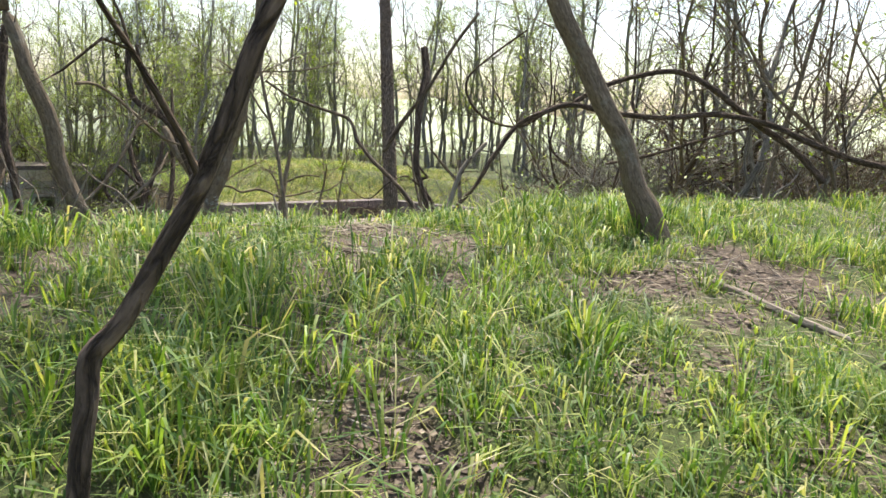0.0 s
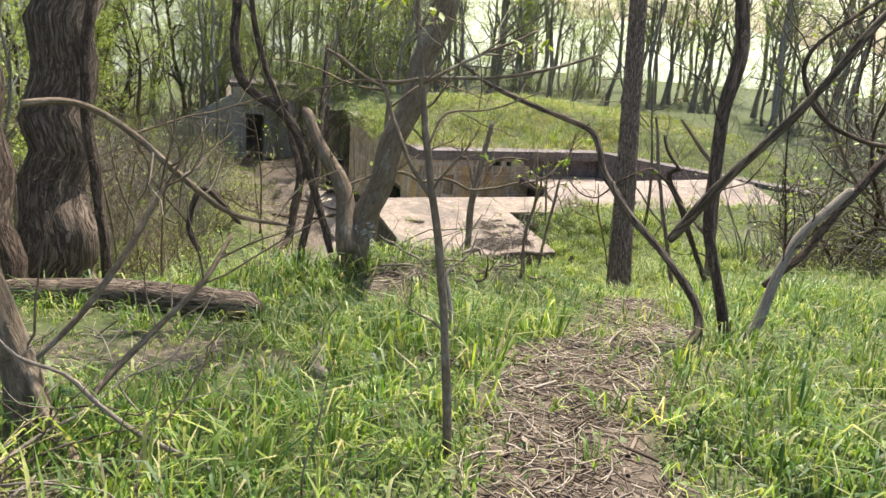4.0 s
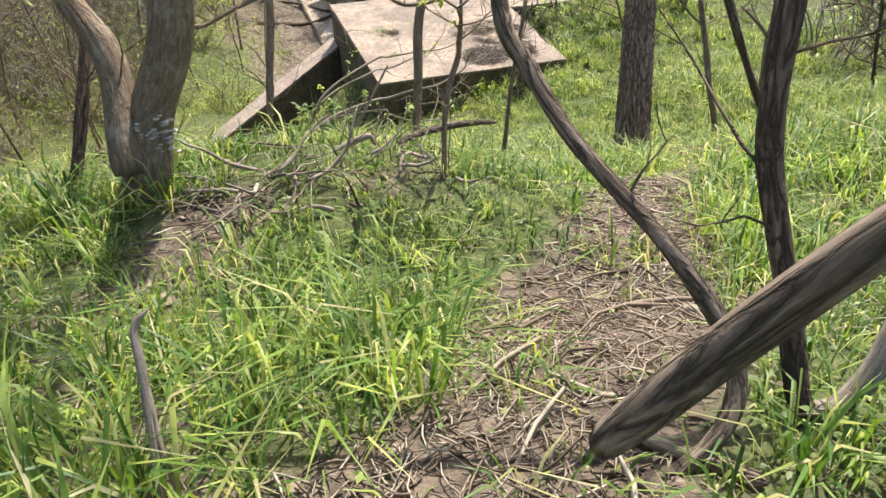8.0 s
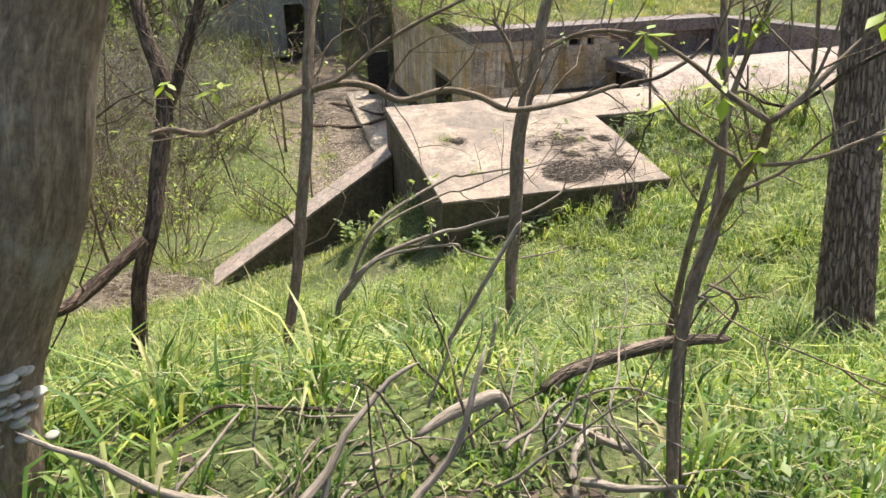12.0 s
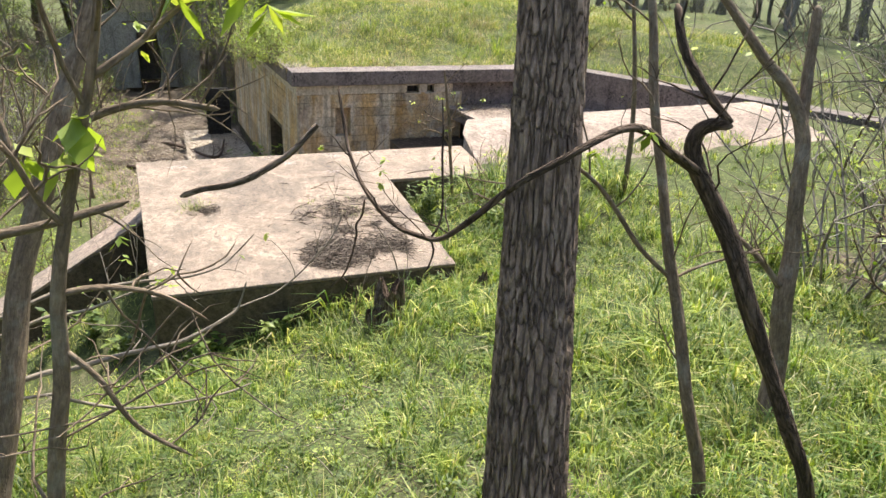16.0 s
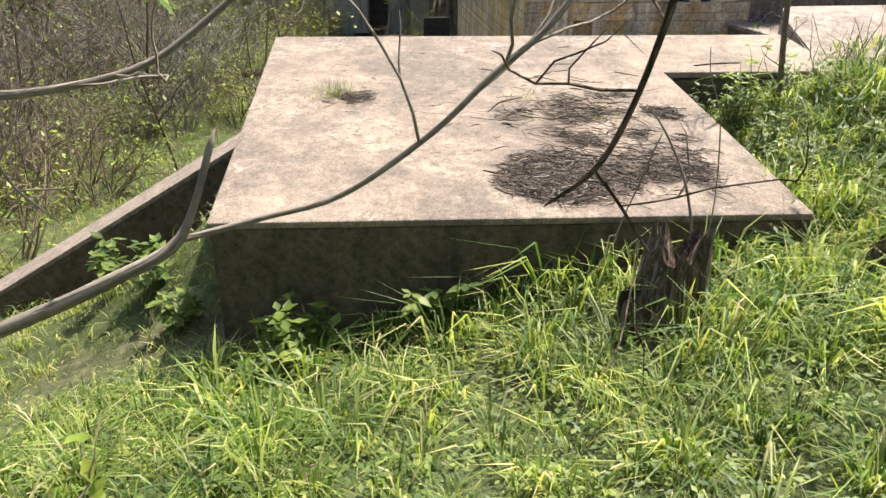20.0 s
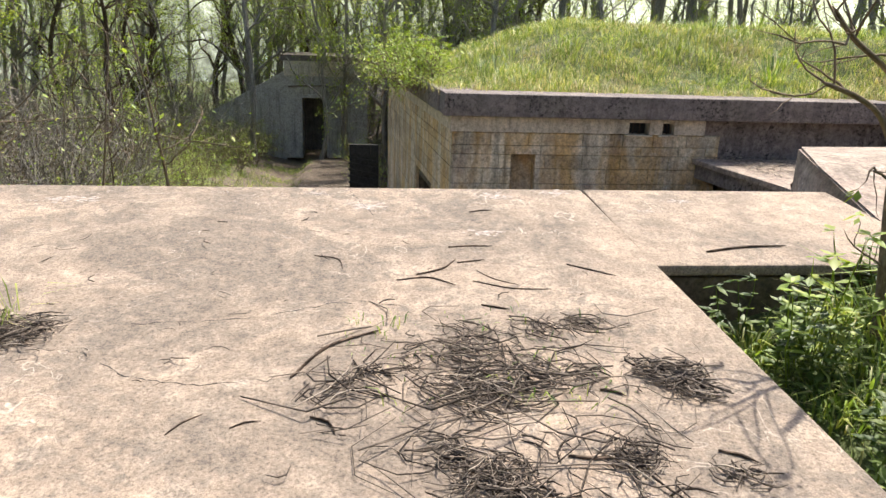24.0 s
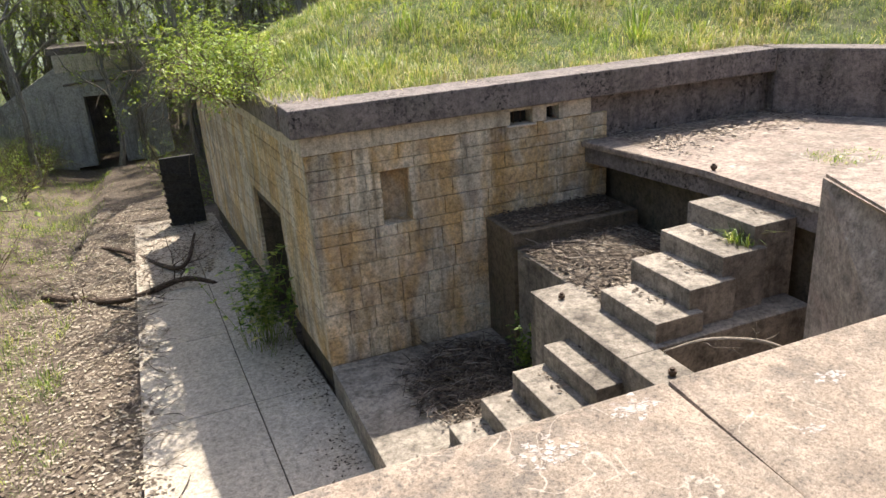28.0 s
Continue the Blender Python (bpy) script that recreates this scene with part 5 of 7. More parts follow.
TREES.append(("fallen_limb", BARK_D, 0, 0, "pale broken limb lying in the grass", [
    [(-3.36, -9.4, 2.648, 0.0525), (-3.31, -9.14, 2.6, 0.0483), (-3.23, -8.79, 2.529, 0.0442), (-3.11, -8.3, 2.416, 0.04)],
]))
TREES.append(("mossy_log", BARK_A, 0, 0, "thin mossy log lying on the slope", [
    [(-1.228, -6.491, 2.202, 0.0162), (-1.145, -6.455, 2.22, 0.0198), (-1.029, -6.433, 2.227, 0.0218), (-0.891, -6.413, 2.23, 0.0223), (-0.731, -6.399, 2.223, 0.0193), (-0.558, -6.396, 2.199, 0.0143)],
]))
TREES.append(("broken_log", BARK_D, 0, 0, "broken log with torn pale wood", [
    [(-1.652, -6.773, 2.355, 0.0065), (-1.607, -6.754, 2.368, 0.0123), (-1.555, -6.737, 2.38, 0.0175), (-1.489, -6.725, 2.388, 0.0202), (-1.436, -6.714, 2.389, 0.0170), (-1.41, -6.726, 2.333, 0.0077)],
]))
TREES.append(("track_log", BARK_A, 0, 0, "short log lying beside the track", [
    [(-1.28, -9.1, 2.54, 0.0294), (-1.2, -9.22, 2.567, 0.0271), (-1.12, -9.33, 2.586, 0.0247), (-1, -9.48, 2.607, 0.0224)],
]))
TREES.append(("pale_stick", BARK_D, 0, 0, "pale stick lying on the leaf litter", [
    [(-1.33, -13.5, 2.859, 0.0315), (-1.32, -13.8, 2.822, 0.029), (-1.36, -14.1, 2.781, 0.0265), (-1.33, -14.45, 2.723, 0.024)],
]))
ARC = [(2.374, -4.278, 2.432, 0.0202), (2.26, -4.294, 2.5, 0.0214), (2.169, -4.325, 2.548, 0.0204), (2.071, -4.343, 2.619, 0.0184), (1.966, -4.372, 2.663, 0.0169), (1.84, -4.429, 2.674, 0.0148), (1.711, -4.499, 2.663, 0.0133), (1.616, -4.53, 2.637, 0.0133), (1.533, -4.543, 2.605, 0.0135), (1.472, -4.532, 2.57, 0.0131), (1.424, -4.506, 2.532, 0.0134), (1.368, -4.472, 2.472, 0.0128), (1.319, -4.431, 2.403, 0.0122), (1.278, -4.38, 2.337, 0.0117), (1.208, -4.31, 2.256, 0.0101), (1.147, -4.222, 2.244, 0.0093), (1.086, -4.142, 2.26, 0.009), (1.029, -4.045, 2.318, 0.0087), (0.994, -3.95, 2.389, 0.0083), (0.974, -3.855, 2.479, 0.0072), (0.97, -3.783, 2.585, 0.0067), (0.967, -3.704, 2.707, 0.0054)]
ARC_TWIG = [(1.227, -4.168, 2.204, 0.0043), (1.257, -4.163, 2.241, 0.0049), (1.278, -4.145, 2.3, 0.0043), (1.289, -4.11, 2.393, 0.0043), (1.297, -4.069, 2.496, 0.0043), (1.311, -4.026, 2.611, 0.0037), (1.316, -3.985, 2.714, 0.0031)]
ARC_DROP = [(1.224, -4.168, 2.201, 0.0056), (1.236, -4.183, 2.157, 0.005), (1.221, -4.192, 2.107, 0.0037), (1.197, -4.195, 2.061, 0.0025)]
HIGH_ARM = [(0.317, -3.75, 2.297, 0.0127), (0.399, -3.772, 2.33, 0.0136), (0.491, -3.801, 2.347, 0.0139), (0.579, -3.824, 2.378, 0.0136), (0.652, -3.841, 2.423, 0.0134), (0.723, -3.856, 2.47, 0.0131), (0.78, -3.868, 2.525, 0.0128), (0.844, -3.872, 2.596, 0.012)]

# ---- trees ----
def spline(pts, step):
    """Points along a Catmull-Rom curve through pts (columns x, y, z, radius)."""
    p = np.array(pts, float)
    p = np.vstack([2 * p[0] - p[1], p, 2 * p[-1] - p[-2]])
    out = []
    for a, b, c, d in zip(p[:-3], p[1:-2], p[2:-1], p[3:]):
        n = max(2, int(np.linalg.norm(c[:3] - b[:3]) / step) + 1)
        t = np.linspace(0, 1, n, endpoint=False)[:, None]
        out.append(0.5 * (2 * b + (c - a) * t + (2 * a - 5 * b + 4 * c - d) * t**2 + (3 * b - a - 3 * c + d) * t**3))
    out.append(p[-2][None])
    out = np.vstack(out)
    out[:, 3] = out[:, 3].clip(0.0008)
    return out


def tube(path, seg, lump=0.0, seed=0):
    """A swept limb: verts and quads; both ends drawn together."""
    p, r = path[:, :3], path[:, 3]
    d = np.gradient(p, axis=0)
    d /= np.linalg.norm(d, axis=1)[:, None] + 1e-9
    u = np.cross(d, (0.31, 0.93, 0.17))
    u /= np.linalg.norm(u, axis=1)[:, None] + 1e-9
    w = np.cross(d, u)
    a = np.linspace(0, 2 * math.pi, seg, endpoint=False)
    rr = np.repeat(r[:, None], seg, 1)
    if lump:
        k = np.arange(len(r))[:, None] * 0.55
        rr = rr * (1 + lump * (np.sin(3 * a + 0.2 * k + seed) + np.sin(5 * a - 0.45 * k + 2 * seed) + np.sin(2 * a + 0.7 * k + seed)) / 3)
        if seg >= 30:
            wob = 0.5 * np.sin(0.5 * k + 2 * a + seed) + 0.3 * np.sin(1.3 * k + 3 * a)
            rr = rr * (0.95 + 0.09 * np.abs(np.sin(8 * a + 1.8 * wob)) ** 0.6 + 0.05 * np.abs(np.sin(13 * a - 2 * wob)) ** 0.6)
    rr[0], rr[-1] = rr[0] * 0.9, rr[-1] * 0.25
    v = p[:, None] + rr[..., None] * (np.cos(a)[None, :, None] * u[:, None] + np.sin(a)[None, :, None] * w[:, None])
    m = len(p)
    i = (np.arange(m - 1)[:, None] * seg + np.arange(seg))
    j = (np.arange(m - 1)[:, None] * seg + (np.arange(seg) + 1) % seg)
    f = np.stack([i, j, j + seg, i + seg], -1).reshape(-1, 4)
    v = np.vstack([v.reshape(-1, 3), p[:1], p[-1:]])
    run = np.r_[0, np.cumsum(np.linalg.norm(np.diff(p, axis=0), axis=1))] + seed * 1.7 + p[0, 0] * 3.1
    g = np.stack([np.cos(a)[None] * r[:, None], np.sin(a)[None] * r[:, None], np.repeat(run[:, None], seg, 1)], -1).reshape(-1, 3)
    return v, f, np.vstack([g, g[:1], g[-1:]])


def join(pieces):
    vs, fs, gs, k = [], [], [], 0
    for v, f, g in pieces:
        vs.append(v), fs.append(f + k), gs.append(g)
        k += len(v)
    return np.vstack(vs), np.vstack(fs), np.vstack(gs)


def rings(name, path, seg, mat, parent, lump=0.1, seed=0, label=""):
    v, f, g = tube(path, seg, lump, seed)
    o = from_arrays(name, v, f, mat, parent, label, smooth=True, grain=g)
    me = o.data
    bm = bmesh.new()
    bm.from_mesh(me)
    bmesh.ops.holes_fill(bm, edges=[e for e in bm.edges if e.is_boundary], sides=0)
    bmesh.ops.delete(bm, geom=[x for x in bm.verts if not x.link_faces], context="VERTS")
    bm.to_mesh(me)
    bm.free()
    return o


def wander(rng, start, way, length, r0, r1, n, bend=0.25, lift=0.1):
    """A crooked path of n + 1 points."""
    p, d = np.array(start, float), np.array(way, float)
    d /= np.linalg.norm(d)
    out = [[*p, r0]]
    for k in range(n):
        d = d + rng.normal(0, bend, 3) + np.array([0, 0, lift])
        d /= np.linalg.norm(d)
        p = p + d * length / n
        out.append([*p, r0 + (r1 - r0) * (k + 1) / n])
    return np.array(out)


def off_branch(rng, path, frac, spread=0.9, up=0.35):
    """A start and a way for a branch that leaves the path at that fraction of it."""
    k = min(len(path) - 2, max(0, int(frac * (len(path) - 1))))
    d = path[k + 1, :3] - path[k, :3]
    d /= np.linalg.norm(d) + 1e-9
    s = rng.normal(0, 1, 3)
    s -= d * (s @ d)
    s /= np.linalg.norm(s) + 1e-9
    return path[k, :3], d * (1 - spread * 0.5) + s * spread + np.array([0, 0, up]), path[k, 3]


def leaf_cloud(rng, at, size, droop=0.5, simple=False):
    """Small pointed leaves at the rows of at: folded, or flat where they stay far off."""
    n = len(at)
    a = rng.uniform(0, 2 * math.pi, n)
    d = np.stack([np.cos(a), np.sin(a), rng.uniform(-droop - 0.4, 0.35, n)], -1)
    d /= np.linalg.norm(d, axis=1)[:, None]
    s = np.cross(d, (0, 0, 1.0))
    s /= np.linalg.norm(s, axis=1)[:, None] + 1e-9
    up = np.cross(s, d)
    ln = (size * rng.uniform(0.5, 1.3, n))[:, None]
    wd = ln * 0.26
    root, tip = at, at + d * ln
    mid = at + d * ln * 0.5 - up * ln * 0.06
    l, r = mid + s * wd + up * ln * 0.08, mid - s * wd + up * ln * 0.08
    if simple:
        return np.stack([root, l, tip, r], 1).reshape(-1, 3), np.concatenate([np.arange(n)[:, None] * 4 + np.array(t) for t in ((0, 2, 1), (0, 3, 2))])
    v = np.stack([root, l, tip, r, mid], 1).reshape(-1, 3)
    k = np.arange(n)[:, None] * 5
    return v, np.concatenate([k + np.array([0, 4, 1]), k + np.array([4, 2, 1]), k + np.array([0, 3, 4]), k + np.array([4, 3, 2])])


def twig_set(rng, paths, count, length, spread=0.9, sub=2, r=0.006):
    """Forking twigs from the given limbs: the pieces, and the tips for leaves."""
    pieces, tips = [], []
    for path in paths:
        for _ in range(count):
            s, d, rr = off_branch(rng, path, rng.uniform(0.25, 0.98), spread)
            L = length * rng.uniform(0.4, 1.3)
            q = wander(rng, s, d, L, min(r, rr * 0.6), r * 0.3, 6, 0.22, 0.06)
            pieces.append(tube(q, 4))
            tips.append(q[-1, :3])
            for _ in range(sub):
                s2, d2, _ = off_branch(rng, q, rng.uniform(0.3, 0.9), 0.9)
                q2 = wander(rng, s2, d2, L * rng.uniform(0.25, 0.6), r * 0.45, r * 0.2, 4, 0.25, 0.05)
                pieces.append(tube(q2, 3))
                tips.append(q2[-1, :3])
    return pieces, np.array(tips)


def to_ground(path):
    """The limb carried down into the ground at its foot."""
    x, y, z, r = path[0]
    g = float(ground_z(x, y)) - 0.12
    if z > g:
        way = path[0, :3] - path[1, :3]
        way = way / (np.linalg.norm(way) + 1e-9)
        drop, slope = z - g, min(1.0, 0.8 / max(0.3, -way[2]))
        foot = [[x + way[0] * slope * drop * 0.6, y + way[1] * slope * drop * 0.6, g, r * 1.3], [x + way[0] * slope * drop * 0.35, y + way[1] * slope * drop * 0.35, g + drop * 0.5, r * 1.08]]
        return np.vstack([foot, path])
    return path


def hand_tree(name, mat, twigs, leaves, label, limbs, seed):
    rng = np.random.default_rng(seed)
    lying = name.endswith(("log", "stick", "vine")) and name != "hooked_vine" or name in ("fallen_limb", "leaning_limb")
    paths = [np.array(l, float) for l in limbs]
    if not lying:
        if name == "bent_sapling":
            paths = [to_ground(p) for p in paths]
        elif name == "low_branching_shrub":
            for k, p in enumerate(paths):
                if p[0, 0] < -0.4:
                    x, y, z, r = p[0]
                    g = float(ground_z(x - 1.0, y - 0.3))
                    if k:
                        bx, by, bz, br = paths[0][1]
                        paths[k] = np.vstack([[bx, by, bz - 0.05, br * 0.7], [(bx + x) / 2 - 0.15, (by + y) / 2, (bz + z) / 2 + 0.12, r * 1.2], p])
                        continue
                    paths[k] = np.vstack([[x - 1.0 + 0.1 * k, y - 0.3, g - 0.1, r * 1.4], [x - 0.92 + 0.08 * k, y - 0.27, g + (z - g) * 0.5, r * 1.3], [x - 0.55, y - 0.12, z - 0.1, r * 1.15], p])
        else:
            paths[0] = to_ground(paths[0])
    tree = empty(name, tuple(paths[0][0, :3]))
    tagged(tree, label, "log" if name.endswith(("log", "limb", "stick")) else "stalk" if name.endswith("stalk") else "tree")
    fine = []
    for k, p in enumerate(paths):
        rad = p[:, 3].max()
        q = spline(p, max(0.03, rad * 0.7))
        q[:, :3] += np.stack([np.sin(q[:, 2] * 9 + k), np.cos(q[:, 2] * 7 + q[:, 0] * 5), 0 * q[:, 0]], -1) * rad * 0.12
        fine.append(q)
        first = "stem" if name.endswith(("log", "limb", "stick", "vine", "stalk")) else "trunk"
        rings(first if k == 0 else "branch", q, 48 if rad > 0.07 else 24 if rad > 0.03 else 10, BARK_D if (name == "forked_tree" and k == 1) else mat, tree, 0.05 if rad > 0.07 else 0.09, k + seed)
    if twigs:
        L = 0.7 if paths[0][:, 3].max() > 0.03 else 0.4
        pieces, tips = twig_set(rng, fine, twigs, L, r=0.006)
        v, f, g = join(pieces)
        tagged(from_arrays("twig_spray", v, f, mat, tree, smooth=True, grain=g), kind="stuff")
        if leaves:
            pick = tips[rng.integers(0, len(tips), leaves)]
            at = np.repeat(pick, 4, 0) + rng.normal(0, 0.012, (leaves * 4, 3))
            v, f = leaf_cloud(rng, at, 0.05, 0.9)
            tagged(from_arrays("foliage", v, f, LEAF, tree, "bright yellow-green young leaves"), kind="stuff")
    return tree


def shade_crown(tree, start, way, r, height, leaves, mat, seed):
    """Unseen upper trunk, boughs and young leaves far above the walk, added for shade."""
    rng = np.random.default_rng(seed)
    path = spline(wander(rng, start, way, height, r, r * 0.2, 8, 0.08, 0.15), 0.3)
    rings("upper_trunk", path, 12, mat, tree, 0.08, seed)
    pieces, tips = [], []
    for _ in range(16):
        s, d, rr = off_branch(rng, path, rng.uniform(0.15, 0.98), 0.95, 0.4)
        q = wander(rng, s, d, height * rng.uniform(0.25, 0.5), rr * 0.5, 0.008, 8, 0.24, 0.05)
        pieces.append(tube(spline(q, 0.25), 6))
        for _ in range(7):
            s2, d2, r2 = off_branch(rng, q, rng.uniform(0.2, 0.95), 0.95, 0.2)
            q2 = wander(rng, s2, d2, height * rng.uniform(0.08, 0.2), max(r2 * 0.5, 0.006), 0.004, 5, 0.28, 0.05)
            pieces.append(tube(q2, 4))
            tips += [q2[-1, :3], q2[3, :3], q2[2, :3]]
    v, f, g = join(pieces)
    tagged(from_arrays("branch_spray", v, f, mat, tree, smooth=True, grain=g), kind="stuff")
    tips = np.array(tips)
    at = tips[rng.integers(0, len(tips), leaves)] + rng.normal(0, 0.15, (leaves, 3))
    v, f = leaf_cloud(rng, at, 0.11, simple=True)
    from_arrays("crown", v, f, LEAF, tree)


# Trees given an unseen crown to dapple the ground: height, leaves.
SHADE_CROWNS = {"leaning_tree": (7, 2600), "broad_tree": (7, 2200), "twin_tree": (6, 700), "pale_tree": (5, 1200), "crooked_stem": (5, 1200)}
for k, (name, mat, twigs, leaves, label, limbs) in enumerate(TREES):
    tree = hand_tree(name, mat, twigs, leaves, label, limbs, 40 + k)
    if name in SHADE_CROWNS:
        end = np.array(limbs[0], float)
        shade_crown(tree, end[-1, :3], (end[-1, :3] - end[-2, :3]) + np.array([0, 0, 0.5]), end[-1, 3] * 0.97, SHADE_CROWNS[name][0], SHADE_CROWNS[name][1], mat, 140 + k)


# the large tree that the walk passes close by, with deeply furrowed bark
def furrowed_tree(name, base, top, r0, r1, label, seg=176, step=0.03, seed=3):
    tree = empty(name, base)
    tagged(tree, label, "tree")
    rows = []
    for q, k in ((0, 1.5), (0.05, 1.2), (0.1, 1.06), (0.22, 0.92), (0.33, 0.85), (0.65, 0.75), (1, 0.62)):
        rows.append((base[0] + (top[0] - base[0]) * q, base[1] + (top[1] - base[1]) * q, base[2] + (top[2] - base[2]) * q, r0 * k))
    path = spline(rows, step)
    path = path[: int(len(path))]
    m = len(path)
    a = np.linspace(0, 2 * math.pi, seg, endpoint=False)[None]
    z = (np.arange(m) * step)[:, None]
    wob = 0.35 * np.sin(2.1 * z + 2 * a) + 0.25 * np.sin(5.3 * z + 3 * a + 1) + 0.15 * np.sin(11 * z - 5 * a)
    ridge = np.abs(np.sin(16 * a + 2.6 * wob + 1.5 * np.sin(6 * z + 2 * np.sin(a))))
    ridge2 = np.abs(np.sin(17 * a - 3.0 * wob + 1.7 * np.sin(7.3 * z + 1 + 2 * np.cos(a))))
    fine = 0.12 * np.sin(29 * a + 9 * wob) * np.sin(23 * z + 5 * np.sin(3 * a))
    height = np.minimum(ridge**0.55, 0.25 + ridge2**0.55) + fine
    rr = path[:, 3:4] * (0.84 + 0.2 * height)
    d = np.gradient(path[:, :3], axis=0)
    v = path[:, None, :3] + np.stack([np.cos(a) * rr, np.sin(a) * rr, 0 * rr], -1)
    i = np.arange(m - 1)[:, None] * seg + np.arange(seg)
    j = np.arange(m - 1)[:, None] * seg + (np.arange(seg) + 1) % seg
    g = np.stack([np.cos(a) * path[:, 3:4], np.sin(a) * path[:, 3:4], z + 0 * a], -1).reshape(-1, 3)
    from_arrays("trunk", v.reshape(-1, 3), np.stack([i, j, j + seg, i + seg], -1).reshape(-1, 4), BARK_R, tree, smooth=True, grain=g)
    return tree, path


big_tree, big_path = furrowed_tree("furrowed_tree", (1.19, -5.32, 0.2), (2.5, -2.2, 7.6), 0.155, 0.09, "large straight tree with deeply furrowed grey-brown bark")
rings("branch", spline(ARC, 0.03), 14, BARK_B, big_tree, 0.14, 1, "dark bare branch curving down and up again")
rings("branch", spline(ARC_TWIG, 0.03), 6, BARK_B, big_tree, 0.1, 2)
rings("branch", spline(ARC_DROP, 0.03), 6, BARK_B, big_tree, 0.1, 4)
rings("branch", spline(HIGH_ARM, 0.03)[::-1].copy(), 10, BARK_A, big_tree, 0.14, 3)
rng = np.random.default_rng(5)
pieces, tips = twig_set(rng, [spline(ARC, 0.03)[30:90]], 7, 0.35, r=0.0035)
v, f, g = join(pieces)
tagged(from_arrays("twig_spray", v, f, BARK_B, big_tree, smooth=True, grain=g), kind="stuff")
v, f = leaf_cloud(rng, np.repeat(tips[rng.integers(0, len(tips), 6)], 4, 0), 0.035, 0.9)
tagged(from_arrays("foliage", v, f, LEAF, big_tree), kind="stuff")


# ---- woods all round ----
def wood_tree(name, seed, height, r, leaves, mat, low=0.35, arms=16, crook=0.07):
    rng = np.random.default_rng(seed)
    tree = empty(name)
    trunk = wander(rng, (0, 0, -0.3), (rng.normal(0, 0.08), rng.normal(0, 0.08), 1), height, r, r * 0.2, 10, crook, 0.12)
    trunk[0, 3] *= 1.5
    path = spline(trunk, 0.35)
    rings("trunk", path, 10, mat, tree, 0.1, seed)
    pieces, subs, tips = [], [], []
    for k in range(arms):
        s, d, rr = off_branch(rng, path, rng.uniform(low, 0.97), 0.95, 0.45)
        q = wander(rng, s, d, height * rng.uniform(0.14, 0.34), rr * 0.55, 0.008, 8, 0.26, 0.05)
        pieces.append(tube(spline(q, 0.25), 6))
        subs.append(q)
        for _ in range(4):
            s2, d2, r2 = off_branch(rng, q, rng.uniform(0.25, 0.95), 0.95, 0.2)
            q2 = wander(rng, s2, d2, height * rng.uniform(0.05, 0.13), max(r2 * 0.5, 0.006), 0.004, 5, 0.28, 0.05)
            pieces.append(tube(q2, 4))
            tips += [q2[-1, :3], q2[3, :3]]
            for _ in range(2):
                s3, d3, r3 = off_branch(rng, q2, rng.uniform(0.2, 0.9), 0.95, 0.1)
                q3 = wander(rng, s3, d3, height * rng.uniform(0.025, 0.06), 0.005, 0.003, 3, 0.3, 0.03)
                pieces.append(tube(q3, 3))
                tips.append(q3[-1, :3])
    v, f, g = join(pieces)
    tagged(from_arrays("branch_spray", v, f, mat, tree, smooth=True, grain=g), kind="stuff")
    tips = np.array(tips)
    at = tips[rng.integers(0, len(tips), leaves)] + rng.normal(0, 0.09, (leaves, 3))
    v, f = leaf_cloud(rng, at, 0.1, simple=True)
    from_arrays("crown", v, f, LEAF, tree)
    return tree


def brush(name, seed, size, stems, leaves, mat):
    rng = np.random.default_rng(seed)
    bush = empty(name)
    pieces, tips = [], []
    for _ in range(stems):
        a = rng.uniform(0, 2 * math.pi)
        q = wander(rng, (0.25 * math.cos(a), 0.25 * math.sin(a), -0.1), (math.cos(a) * 0.6, math.sin(a) * 0.6, 1.2), size * rng.uniform(0.5, 1.1), 0.012, 0.004, 7, 0.22, -0.02)
        pieces.append(tube(q, 4))
        for _ in range(5):
            s2, d2, _ = off_branch(rng, q, rng.uniform(0.2, 0.95), 1.0, 0.1)
            q2 = wander(rng, s2, d2, size * rng.uniform(0.15, 0.4), 0.006, 0.003, 4, 0.3, 0.0)
            pieces.append(tube(q2, 3))
            tips += [q2[-1, :3], q2[2, :3]]
    v, f, g = join(pieces)
    tagged(from_arrays("twig_mass", v, f, mat, bush, smooth=True, grain=g), kind="stuff")
    tips = np.array(tips)
    if leaves:
        at = tips[rng.integers(0, len(tips), leaves)] + rng.normal(0, 0.05, (leaves, 3))
        v, f = leaf_cloud(rng, at, 0.06, simple=True)
        tagged(from_arrays("foliage", v, f, LEAF, bush), kind="stuff")
    return bush


def strew(makers, spots, label, category, group, low=0.8, high=1.25, seed=1, zfun=ground_z):
    """The first of each kind is moved to its spot; the rest are copies."""
    rng = np.random.default_rng(seed)
    used = set()
    for k, (x, y) in enumerate(spots):
        proto = makers[k % len(makers)]
        s = rng.uniform(low, high)
        m = Matrix.Translation((x, y, float(zfun(x, y)))) @ Matrix.Rotation(rng.uniform(0, 6.28), 4, "Z")
        if id(proto) not in used:
            used.add(id(proto))
            proto.matrix_basis, ob = m, proto
        else:
            ob = copy_thing(proto, m)
        ob.scale = (s, s, s * rng.uniform(0.9, 1.15))
        tagged(ob, label, category, group)


def ring_spots(n, keep, seed, box):
    rng = np.random.default_rng(seed)
    out = []
    while len(out) < n:
        x, y = rng.uniform(box[0], box[1]), rng.uniform(box[2], box[3])
        if keep(x, y) and all((x - a) ** 2 + (y - b) ** 2 > 1.2 for a, b in out):
            out.append((x, y))
    return out


